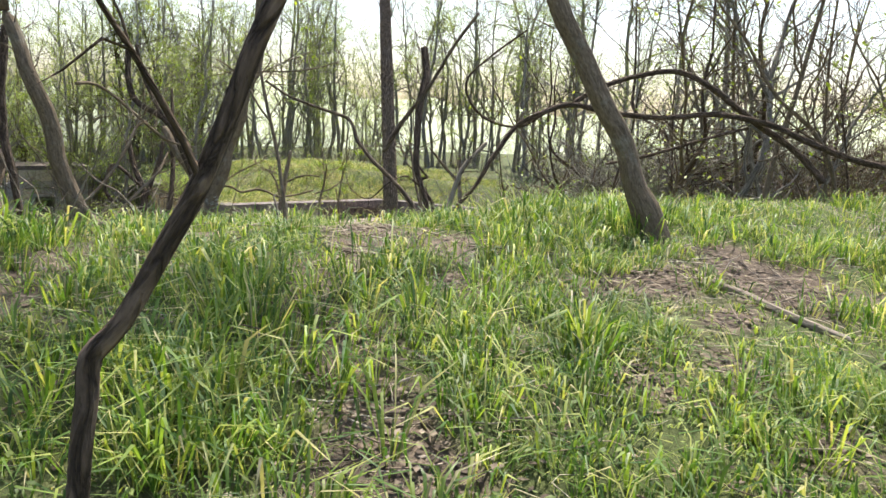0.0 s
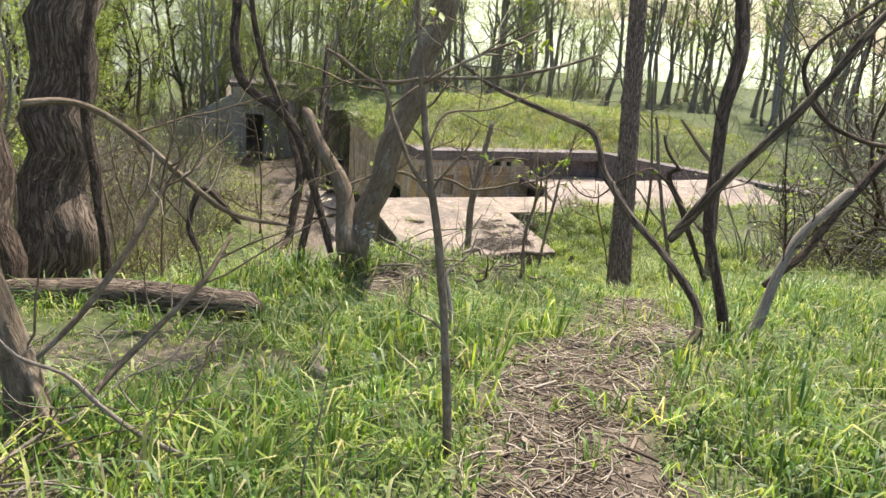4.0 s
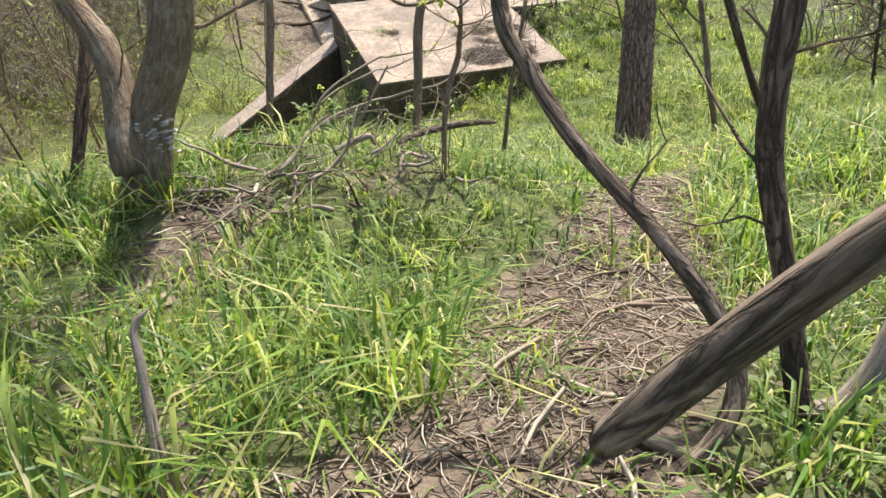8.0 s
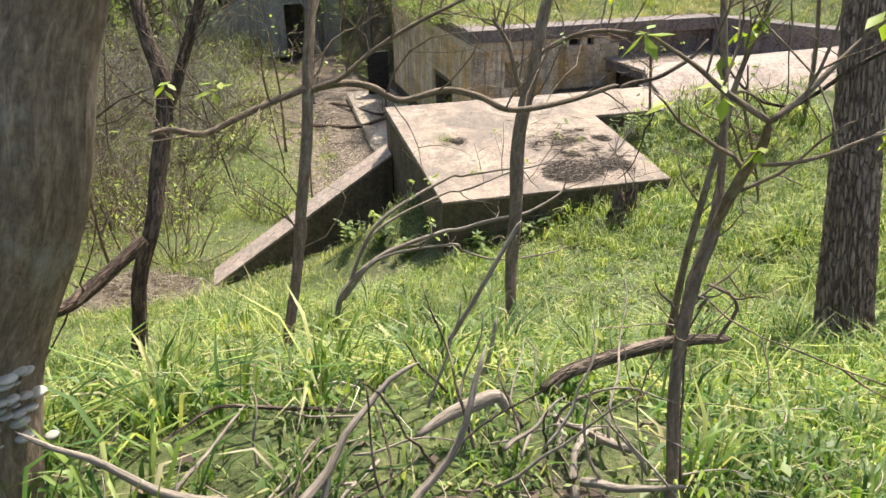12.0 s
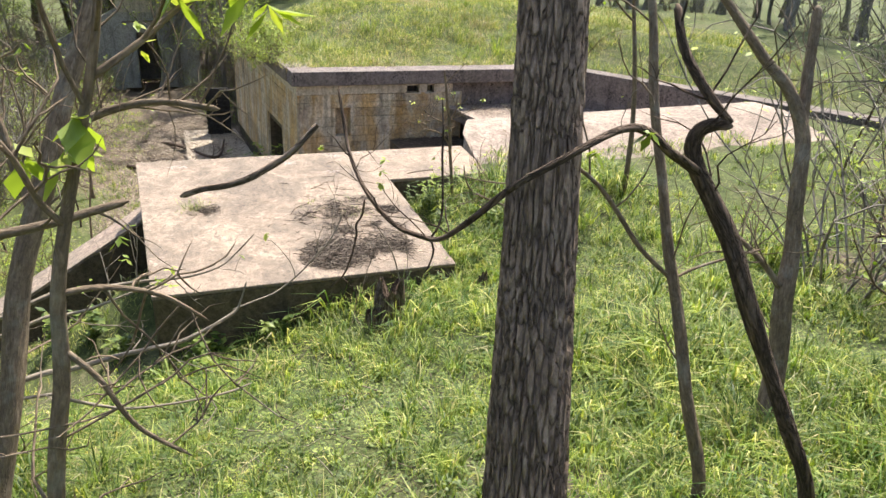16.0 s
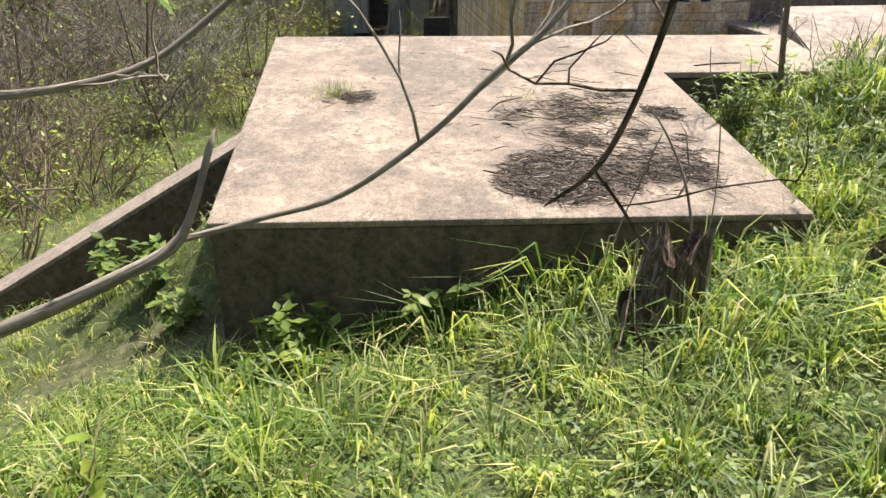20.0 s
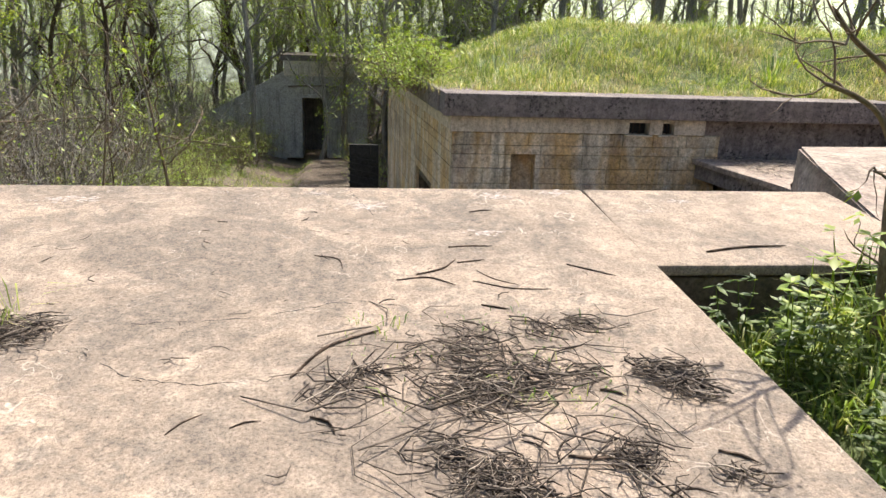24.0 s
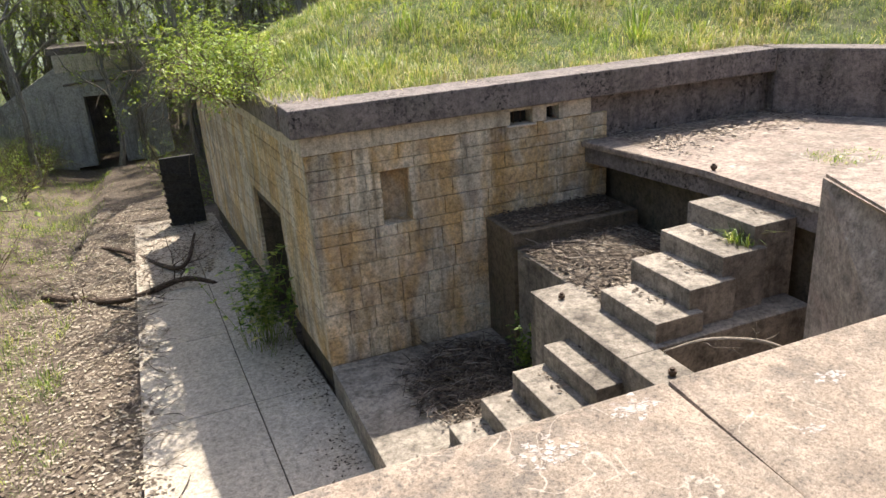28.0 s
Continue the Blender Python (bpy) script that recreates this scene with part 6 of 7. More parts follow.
def clear(x, y):
    """Where the walk, the concrete and the open mound leave no room for trees."""
    if -10 < x < 7 and -20.5 < y < 3.5:
        return False
    if -3.5 < x < 17 and 1 < y < 24:
        return False
    if -7 < x < 3 and 1 < y < 34:
        return False
    return True


woods = [wood_tree("woodland_tree", 11, 11, 0.13, 3600, BARK_F, 0.3, 18, 0.13), wood_tree("woodland_tree", 12, 13, 0.16, 4200, BARK_F, 0.3, 18, 0.11), wood_tree("woodland_tree", 13, 9, 0.09, 3600, BARK_F, 0.2, 18, 0.17),
         wood_tree("woodland_tree", 14, 8, 0.075, 3600, BARK_F, 0.15, 18, 0.2), wood_tree("woodland_tree", 15, 12, 0.12, 2600, BARK_F, 0.35, 16, 0.13)]
spots = ring_spots(140, clear, 3, (-34, 38, -27, 60)) + [(-1.4, 39), (-2.6, 38.5), (2.8, 38), (5, 31), (7, 33), (11, 30), (9, 27), (14, 28), (17, 26), (-0.2, 40), (4, 40)]
spots += ring_spots(70, lambda x, y: clear(x, y) and x + 0.6 * y > 4, 33, (2, 30, 4, 52)) + ring_spots(30, clear, 35, (-24, -7, -8, 30))
spots += ring_spots(44, lambda x, y: x < 1.5 or y > 40, 37, (-26, 12, 30, 58))
strew(woods, spots, "tall woodland tree in thin spring leaf", "tree", "woodland trees", 0.75, 1.25, 2)
shrubs = [brush("brush", 21, 3.2, 20, 300, BARK_F), brush("brush", 22, 2.0, 14, 420, BARK_C), brush("brush", 23, 3.2, 16, 160, BARK_F), brush("brush", 24, 1.5, 14, 380, BARK_C)]
spots = ring_spots(190, lambda x, y: clear(x, y) or (x < -3.6 + 0.04 * y and y > 3.5), 5, (-20, 26, -18, 44))
spots += ring_spots(50, lambda x, y: x > 6.5 and y < -1.2 - 0.0 * x and x + y > 2, 15, (6, 16, -12, -1.2))
spots += ring_spots(46, lambda x, y: x < -3.4 - 0.25 * abs(y - 20) / 10 and y > 6, 25, (-11, -2, 6, 34))
strew(shrubs, spots, "tangled brush of bare twigs with young leaves", "bush", "brush", 0.8, 1.4, 4)
tangle = [wood_tree("crooked_tree", 61, 6, 0.05, 90, BARK_F, 0.12, 14, 0.2), wood_tree("crooked_tree", 62, 7, 0.06, 60, BARK_B, 0.1, 14, 0.24), wood_tree("crooked_tree", 63, 5, 0.04, 160, BARK_C, 0.1, 14, 0.22)]
spots = ring_spots(34, lambda x, y: (x > 5.2 and y < -2.5 and x - 0.5 * y > 7.5) or (x < -7.8 and y > -8 and y < 4), 41, (-11, 13, -11, 4))
strew(tangle, spots, "crooked dark young tree with tangled branches", "tree", "crooked trees", 0.8, 1.3, 42)
def thicket(name, seed, size, stems, leaves, mat):
    """Bare arching canes and vines, tangled into one another."""
    rng = np.random.default_rng(seed)
    bush = empty(name)
    pieces, tips = [], []
    for _ in range(stems):
        a, d = rng.uniform(0, 2 * math.pi), size * 0.35 * math.sqrt(rng.uniform(0, 1))
        q = wander(rng, (d * math.cos(a), d * math.sin(a), -0.1), (rng.normal(0, 0.5), rng.normal(0, 0.5), 1.3), size * rng.uniform(0.5, 1.3), rng.uniform(0.007, 0.022), 0.004, 9, 0.3, -0.07)
        pieces.append(tube(q, 5))
        for _ in range(4):
            s2, d2, _ = off_branch(rng, q, rng.uniform(0.2, 0.95), 1.0, 0.0)
            q2 = wander(rng, s2, d2, size * rng.uniform(0.15, 0.45), 0.007, 0.003, 5, 0.35, -0.04)
            pieces.append(tube(q2, 3))
            tips += [q2[-1, :3], q2[3, :3]]
    v, f, g = join(pieces)
    tagged(from_arrays("twig_mass", v, f, mat, bush, smooth=True, grain=g), kind="stuff")
    tips = np.array(tips)
    v, f = leaf_cloud(rng, tips[rng.integers(0, len(tips), leaves)] + rng.normal(0, 0.08, (leaves, 3)), 0.055, simple=True)
    tagged(from_arrays("foliage", v, f, LEAF, bush), kind="stuff")
    return bush


canes = [thicket("thicket", 171, 3.4, 70, 500, BARK_F), thicket("thicket", 172, 2.6, 60, 900, BARK_D), thicket("thicket", 173, 4.2, 60, 300, BARK_C)]
spots = ring_spots(30, lambda x, y: x < -4.4 - 0.1 * abs(y - 8) and y > 3.5, 171, (-13, -4, 3.5, 26)) + ring_spots(22, lambda x, y: x + y > 2, 172, (7.5, 17, -13, -2)) + ring_spots(10, lambda x, y: True, 173, (-13, -8.6, -12, -1)) + ring_spots(16, lambda x, y: True, 174, (-8, 12, 36, 44))
strew(canes, spots, "dense thicket of bare tangled canes and vines", "bush", "thickets", 0.7, 1.2, 175)
dark_woods = [wood_tree("woodland_tree", 181, 11, 0.15, 6500, BARK_B, 0.14, 22, 0.16), wood_tree("woodland_tree", 182, 9, 0.11, 6000, BARK_B, 0.1, 22, 0.2)]
spots = ring_spots(24, lambda x, y: True, 181, (-13, 13, 37.5, 46)) + ring_spots(12, lambda x, y: x < -6, 182, (-14, -6, 15, 36))
strew(dark_woods, spots, "dark forking woodland tree in fresh yellow-green leaf", "tree", "leafing trees", 0.75, 1.2, 183)
leafy_bush = [brush("leafy_bush", 26, 1.9, 22, 1500, BARK_C), brush("leafy_bush", 27, 1.4, 20, 1300, BARK_C)]
spots = ring_spots(26, lambda x, y: x < -2.0 and y > 7, 27, (-9, -2, 7, 34)) + [(-2.6, 31.5), (-3.8, 30), (3.2, 31), (-5, 27), (1.9, 24.5), (2.4, 21)]
spots += ring_spots(16, lambda x, y: True, 191, (-9, -2.5, 20, 36))
strew(leafy_bush, spots, "bush in fresh yellow-green leaf", "bush", "leafy bushes", 0.7, 1.2, 28)
roof_bush = [brush("roof_bush", 29, 0.9, 26, 2600, BARK_C)]
strew(roof_bush, [(2.72, 11.4), (2.62, 12.5), (2.75, 13.6), (2.6, 14.6)], "dense green bush growing over the bunker's corner", "bush", "roof bushes", 0.8, 1.15, 30, lambda x, y: 0.22)
saps = [wood_tree("young_tree", 31, 5, 0.035, 60, BARK_C, 0.3, 7), wood_tree("young_tree", 32, 4, 0.025, 40, BARK_B, 0.3, 6), wood_tree("young_tree", 33, 6, 0.045, 70, BARK_C, 0.35, 8)]
spots = ring_spots(46, lambda x, y: (x < -1.2 and 0.5 < y < 14 and x > -9) or (x > 5 and y < 2.2) or (3.6 < x and -8 < y < -3.5), 7, (-9, 15, -12, 14))
strew(saps, spots, "thin bare young tree", "tree", "young trees", 0.7, 1.2, 6)


# ---- sticks, litter and herbs ----
STRAWDRY = by_island("dry_straw", [(0.0, (0.3, 0.24, 0.16)), (0.6, (0.46, 0.39, 0.28)), (1.0, (0.58, 0.51, 0.4))])
def sticks(at, ang, length, rad, tilt, bend, rng):
    """Bent three-sided sticks, one for each row of at."""
    n = len(at)
    d = np.stack([np.cos(ang) * np.cos(tilt), np.sin(ang) * np.cos(tilt), np.sin(tilt)], -1)
    s = np.stack([-np.sin(ang), np.cos(ang), np.zeros(n)], -1)
    up = np.cross(d, s)
    L, r = length[:, None], rad[:, None]
    curve = (bend * length)[:, None]
    rings_ = []
    for t, taper in ((-0.5, 0.8), (-0.17, 1.0), (0.17, 0.9), (0.5, 0.5)):
        c = at + d * L * t + s * curve * (1 - 4 * t * t)
        rings_ += [c + r * taper * (math.cos(q) * s + math.sin(q) * up) for q in (1.57, 3.67, 5.76)]
    v = np.stack(rings_, 1).reshape(-1, 3)
    k = np.arange(n)[:, None] * 12
    quads = [(a, b, b + 3, a + 3) for row in (0, 3, 6) for a, b in ((row, row + 1), (row + 1, row + 2), (row + 2, row))]
    return v, np.concatenate([k + np.array(t) for t in quads])


def litter(name, n, spot, length, rad, mat, label, seed, zfun, lift=0.01, category="litter", parent=None, tilt=0.12, bend=0.12):
    """Sticks strewn where spot(rng, n) puts them."""
    rng = np.random.default_rng(seed)
    x, y = spot(rng, n)
    n = len(x)
    z = zfun(x, y) + rng.uniform(0.2, 1, n) * lift
    L = length * rng.uniform(0.3, 1.5, n)
    v, f = sticks(np.stack([x, y, z], -1), rng.uniform(0, 6.28, n), L, rad * rng.uniform(0.5, 1.5, n), rng.normal(0, tilt, n), rng.normal(0, bend, n), rng)
    return tagged(from_arrays(name, v, f, mat, parent), label, category, kind="stuff")


def leaf_litter(name, n, spot, size, mat, label, seed, zfun, lift=0.015):
    """Curled dry leaves lying flat."""
    rng = np.random.default_rng(seed)
    x, y = spot(rng, n)
    n = len(x)
    at = np.stack([x, y, zfun(x, y) + rng.uniform(0.1, 1, n) * lift], -1)
    v, f = leaf_cloud(rng, at, size, 0.0)
    v[:, 2] = np.repeat(at[:, 2], 5) + (v[:, 2] - np.repeat(at[:, 2], 5)) * 0.35
    return tagged(from_arrays(name, v, f, mat), label, "litter", kind="stuff")


def in_box(x0, x1, y0, y1, dens=None):
    def spot(rng, n):
        x, y = rng.uniform(x0, x1, n), rng.uniform(y0, y1, n)
        if dens is None:
            return x, y
        k = rng.uniform(0, 1, n) < dens(x, y)
        return x[k], y[k]
    return spot


def blob(cx, cy, rx, ry, turn=0.0):
    def spot(rng, n):
        a, q = rng.uniform(0, 6.28, n), np.sqrt(rng.uniform(0, 1, n)) * rng.uniform(0.7, 1.15, n)
        u, w = np.cos(a) * q * rx, np.sin(a) * q * ry
        c, s = math.cos(turn), math.sin(turn)
        return cx + u * c - w * s, cy + u * s + w * c
    return spot


def drift(cx, cy, rx, ry, turn=0.0):
    """A ragged patch, thick in the middle, with gaps and stragglers."""
    def spot(rng, n):
        u, w = rng.normal(0, 0.5, n) * rx, rng.normal(0, 0.5, n) * ry
        c, s = math.cos(turn), math.sin(turn)
        x, y = cx + u * c - w * s, cy + u * s + w * c
        k = rng.uniform(-0.5, 0.35, n) < cloud(x * 9 + 3, y * 9) + 0.4 * cloud(x * 21, y * 21)
        return x[k], y[k]
    return spot


def flat(z):
    return lambda x, y: np.full(np.shape(x), z, float)


off_slab = lambda x, y: ~((x > -0.25) & (x < 4.5) & (y > -0.05))
litter("track_sticks", 11000, in_box(-8, 3.5, -18, -3.6, lambda x, y: trail(x, y)), 0.22, 0.0055, DRY, "dry sticks and straw on the trodden track", 51, ground_z, 0.03)
litter("fallen_twigs", 9000, in_box(-9, 5, -18, 0, lambda x, y: (1 - 0.75 * patchy(x, y)) * off_slab(x, y)), 0.26, 0.004, DRY, "fallen twigs lying through the grass", 52, ground_z, 0.05, tilt=0.25)
leaf_litter("track_leaves", 9000, in_box(-9, 4.5, -18.5, -3.2, lambda x, y: np.maximum(trail(x, y), 0.8 * (1 - patchy(x, y)))), 0.036, BROWN, "brown leaf litter along the track", 53, ground_z)
litter("lying_straw", 12000, in_box(-9, 4.5, -18.5, -2, lambda x, y: 0.35 + 0.65 * trail(x, y)), 0.2, 0.0022, STRAWDRY, "pale dry straw lying over the ground", 50, ground_z, 0.06, tilt=0.2, bend=0.25)
litter("track_mulch", 24000, in_box(-3.4, 2.4, -11.8, -5.2, lambda x, y: np.maximum(trail(x, y), 0.25 * (1 - patchy(x, y)))), 0.13, 0.004, DRY, "broken bits of stick and bark on the track", 49, ground_z, 0.025, tilt=0.15)
litter("thick_sticks", 170, in_box(-2.6, 1.8, -10.8, -5.5, lambda x, y: trail(x, y)), 0.45, 0.016, DRY, "broken thicker sticks across the track", 54, ground_z, 0.03)
leaf_litter("slope_leaves", 16000, in_box(-9, 4, -18.5, -5, lambda x, y: 0.9 * (1 - patchy(x, y)) + 0.1), 0.06, BROWN, "dull brown leaves lying among the grass", 47, ground_z, 0.03)
# Dark leaves stand in for tree shade on this ground.
leaf_litter("hilltop_leaves", 22000, in_box(-5.4, -0.4, -17.2, -12.6, lambda x, y: 1 - patchy(x, y)), 0.05, DARK_LITTER, "leaf litter coloured dark for tree shade between the tufts on the hilltop", 92, ground_z, 0.05)
leaf_litter("herb_cover", 24000, in_box(-10, 6, -18, 0, lambda x, y: (1 - 0.8 * trail(x, y)) * off_slab(x, y) * (0.3 + 0.7 * patchy(x, y))), 0.042, HERB, "low green herbs among the grass", 55, ground_z, 0.09)
leaf_litter("meadow_herbs", 20000, in_box(3.1, 13, -6, 2.6, lambda x, y: (x > 4.5) | (y < 2.2)), 0.036, HERB, "low green herbs in the sunny grass", 56, ground_z, 0.12)
leaf_litter("front_herbs", 9000, in_box(-3, 3.3, -3.5, -0.02), 0.038, HERB, "low green herbs before the slab", 57, ground_z, 0.1)
over_walk = lambda x, y: np.maximum(ground_z(x, y), np.where((x > 0.74) & (y > 3.4) & (y < 18.4), -3.24, -9.0))
leaf_litter("bank_leaves", 22000, in_box(-1.6, 2.6, 3.6, 22, lambda x, y: smoothstep(1.02, 0.82, x + 0.22 * waves(x * 3, y * 2, 2.0) - 1.6 * smoothstep(13, 16, y)) * smoothstep(-1.9, -0.9, x + 0.4 * waves(x, y))), 0.075, DRY, "brown leaves heaped beside the walkway", 58, over_walk, 0.03)
# Sunlight on the bank is put in as a scatter of pale leaves.
leaf_litter("pale_leaves", 4500, in_box(-1.7, 1.0, 3.6, 20, lambda x, y: smoothstep(0.95, 0.7, x + 0.22 * waves(x * 3, y * 2, 2.0)) * smoothstep(-1.9, -0.9, x + 0.4 * waves(x, y))), 0.06, STRAWDRY, "pale leaves added to make the bank beside the walkway look sunlit", 94, over_walk, 0.045)
litter("bank_sticks", 900, in_box(-1.4, 1.2, 4, 21), 0.3, 0.005, DRY, "dead twigs among the leaves by the walkway", 65, over_walk, 0.04)
leaf_litter("far_leaves", 3500, in_box(-2.2, 3.0, 20, 33), 0.1, BROWN, "brown leaves on the way to the magazine", 66, ground_z, 0.03)
leaf_litter("wall_leaves", 5200, in_box(1.6, 3.0, 4, 17.5, lambda x, y: smoothstep(0.7, 0.15, side_x(y) - x + 0.22 * waves(x * 2, y * 2) - 0.25 * smoothstep(9, 5, y))), 0.045, DARK_LITTER, "leaf litter along the bunker wall", 59, flat(-3.24), 0.03)
leaf_litter("pit_leaves", 2600, blob(4.55, 8.4, 0.85, 0.95), 0.07, DARK_LITTER, "dead leaves drifted on the pit floor", 60, flat(-2.87), 0.07)
litter("landing_sticks", 260, in_box(5.2, 6.85, 7.1, 8.8), 0.3, 0.004, TWIG, "dead twigs on the stair landing", 85, flat(-1.5), 0.05, tilt=0.2)
litter("pit_sticks", 700, blob(4.5, 8.4, 0.9, 1.0), 0.3, 0.005, TWIG, "dead twigs on the pit floor", 61, flat(-2.85), 0.09, tilt=0.2)
leaf_litter("planter_leaves", 1600, in_box(5.3, 6.85, 8.95, 9.58), 0.06, DARK_LITTER, "dead leaves on the concrete ledge", 62, flat(-1.34), 0.05)
leaf_litter("landing_leaves", 7000, in_box(5.3, 6.85, 7.15, 8.8, lambda x, y: 0.4 + 0.6 * smoothstep(-0.4, 0.4, waves(x * 2, y * 2))), 0.06, DARK_LITTER, "dead leaves on the stair landing", 63, flat(-1.52), 0.04)
leaf_litter("corner_leaves", 2500, in_box(5.2, 7.0, 4.7, 6.1), 0.06, DARK_LITTER, "dead leaves in the dark corner below the steps", 91, flat(-2.87), 0.06)
step_z = lambda x, y: np.where(x > 5.22, -1.33 + 0.19 * np.floor((x - 5.22) / 0.41).clip(0, 3), -1.71 - 0.19 * np.floor((4.88 - x) / 0.33).clip(0, 5))
leaf_litter("step_leaves", 420, in_box(5.25, 6.8, 6.48, 7.05, lambda x, y: (((x - 5.22) % 0.41) > 0.22) * 0.8), 0.05, DARK_LITTER, "dead leaves caught on the steps", 67, step_z, 0.02)
leaf_litter("lower_step_leaves", 420, in_box(2.95, 4.8, 6.42, 6.95, lambda x, y: 0.6 * (((4.88 - x) % 0.33) < 0.14)), 0.05, DARK_LITTER, "dead leaves on the lower steps", 68, step_z, 0.02)
leaf_litter("platform_leaves", 3600, in_box(7.0, 11.5, 8.0, 9.6, lambda x, y: smoothstep(8.2, 9.2, y + 0.3 * waves(x, y))), 0.07, DRY, "dry leaves along the platform's back wall", 64, flat(-0.575), 0.05)
heap_bump = lambda x, y: np.exp(-((x + 4.03) / 0.9) ** 2 - ((y - 1.81) / 0.75) ** 2)
heap_z = lambda x, y: ground_z(x, y) - 0.02 + (0.62 + 0.14 * waves(x * 3, y * 3, 6.0)) * heap_bump(x, y)
hx, hy = np.meshgrid(np.arange(-5.63, -2.43, 0.08), np.arange(0.21, 3.41, 0.08))
i = (np.arange(hx.shape[0] - 1)[:, None] * hx.shape[1] + np.arange(hx.shape[1] - 1)).ravel()
tagged(from_arrays("dead_grass_heap", np.stack([hx, hy, heap_z(hx, hy)], -1).reshape(-1, 3), np.stack([i, i + 1, i + hx.shape[1] + 1, i + hx.shape[1]], -1), EARTH, smooth=True),
       "low heap of matted dead grass below the wing wall", "heap", kind="stuff")
leaf_litter("dry_heap", 3000, blob(-4.03, 1.81, 0.75, 0.65, 0.4), 0.05, DRY, "dry brown leaves on the heap below the wing wall", 69, heap_z, 0.05)
litter("dry_heap_twigs", 3500, blob(-4.03, 1.81, 0.75, 0.68, 0.4), 0.4, 0.0035, DRY, "reddish dead stems on the heap below the wing wall", 93, heap_z, 0.1, tilt=0.35, bend=0.35)
litter("dry_heap_straw", 6500, blob(-4.03, 1.81, 0.75, 0.7, 0.4), 0.36, 0.0026, STRAWDRY, "matted dead grass below the wing wall", 70, heap_z, 0.07, tilt=0.3, bend=0.35)
grass("dead_tufts", 420, (-5.23, -2.83, 0.41, 3.21), 0.3, lambda x, y: heap_bump(x, y) > 0.3, "pale dead grass tufts on the heap", 71, heap_z, 0.004, DEADGRASS, (12, 26), 0.07)
grass("slope_tussocks", 120, (-3.2, 3.2, -2.7, -0.25), 0.3, lambda x, y: hill_dens(x, y) * (waves(x * 1.7, y * 1.7, 8.0) > -0.1), "thick green grass tussocks before the slab", 72, wide=0.006, per=(45, 90), clump=0.06)
ramp_z = lambda x, y: RISE * y
for spot, n, L, r, seed in ((blob(1.86, 0.46, 0.36, 0.33, 0.2), 1500, 0.12, 0.0029, 71), (drift(2.22, 0.5, 0.26, 0.24), 700, 0.12, 0.0028, 83), (drift(2.56, 0.55, 0.22, 0.26), 760, 0.11, 0.0028, 72), (drift(2.1, 1.02, 0.17, 0.11, -0.6), 316, 0.11, 0.0027, 84),
                           (drift(2.06, 1.37, 0.42, 0.11, 0.05), 347, 0.18, 0.0024, 73), (drift(2.1, 1.6, 0.24, 0.14), 115, 0.16, 0.0022, 85), (drift(2.35, 1.72, 0.3, 0.07, 0.1), 295, 0.12, 0.0022, 74), (drift(2.73, 1.42, 0.1, 0.13, 0.5), 252, 0.1, 0.0026, 75),
                           (drift(2.47, 1.05, 0.08, 0.08), 115, 0.1, 0.0024, 77), (drift(2.72, 0.95, 0.07, 0.04), 52, 0.08, 0.0024, 86), (drift(0.58, 1.74, 0.16, 0.12, 0.1), 442, 0.1, 0.0022, 76), (drift(2.3, 1.4, 0.2, 0.1), 63, 0.14, 0.0024, 79), (blob(1.6, 1.7, 1.4, 1.3), 84, 0.06, 0.0020, 78), (drift(2.15, 1.2, 0.55, 0.5), 161, 0.26, 0.0024, 87), (drift(1.85, 1.5, 0.4, 0.25), 99, 0.28, 0.0024, 88)):
    litter("twig_drift", n, spot, L, r, TWIG, "drift of small dead twigs on the slab", seed, ramp_z, 0.024, tilt=0.1, bend=0.3)
for k, (x0, y0, x1, y1, bow, r) in enumerate(((1.55, 1.46, 1.83, 1.75, 0.05, 0.008), (2.14, 2.49, 2.34, 2.5, 0.01, 0.005), (1.9, 2.15, 2.13, 2.1, 0.05, 0.005), (1.98, 2.2, 2.16, 2.36, -0.03, 0.006), (2.16, 2.32, 2.28, 2.35, 0.0, 0.005),
                                              (1.57, 2.4, 1.69, 2.26, 0.05, 0.004), (1.25, 1.2, 1.33, 1.29, 0.01, 0.004), (1.41, 1.22, 1.49, 1.25, 0.01, 0.004), (1.62, 1.26, 1.69, 1.18, 0.02, 0.007), (2.29, 1.06, 2.43, 1.05, -0.01, 0.007), (2.7, 1.06, 2.79, 1.0, 0.01, 0.007),
                                              (2.47, 1.36, 2.54, 1.32, 0.01, 0.007), (1.5, 0.83, 1.63, 0.9, 0.01, 0.004), (1.43, 0.56, 1.6, 0.51, -0.02, 0.006), (1.47, 0.34, 1.62, 0.23, -0.02, 0.005), (3.3, 2.43, 3.72, 2.5, 0.02, 0.009), (2.62, 2.3, 2.8, 2.18, 0.0, 0.005), (2.3, 2.95, 2.42, 2.98, 0.01, 0.005),
                                              (2.2, 2.14, 2.5, 2.06, -0.03, 0.004), (2.23, 2.24, 2.38, 2.1, -0.02, 0.003), (2.2, 1.93, 2.3, 1.89, 0.0, 0.006))):
    r *= 0.62
    u = math.hypot(x1 - x0, y1 - y0)
    mx_, my_ = (x0 + x1) / 2 - bow * (y1 - y0) / u, (y0 + y1) / 2 + bow * (x1 - x0) / u
    p = spline([(x0, y0, ramp_z(0, y0) + r, r * 0.8), (mx_, my_, ramp_z(0, my_) + r * 1.1, r), (x1, y1, ramp_z(0, y1) + r, r * 0.6)], 0.03)
    tagged(rings("dead_stick", p, 7, BARK_B, None, 0.12, k), "dark dead stick lying on the concrete slab", "stick", "sticks on the slab")
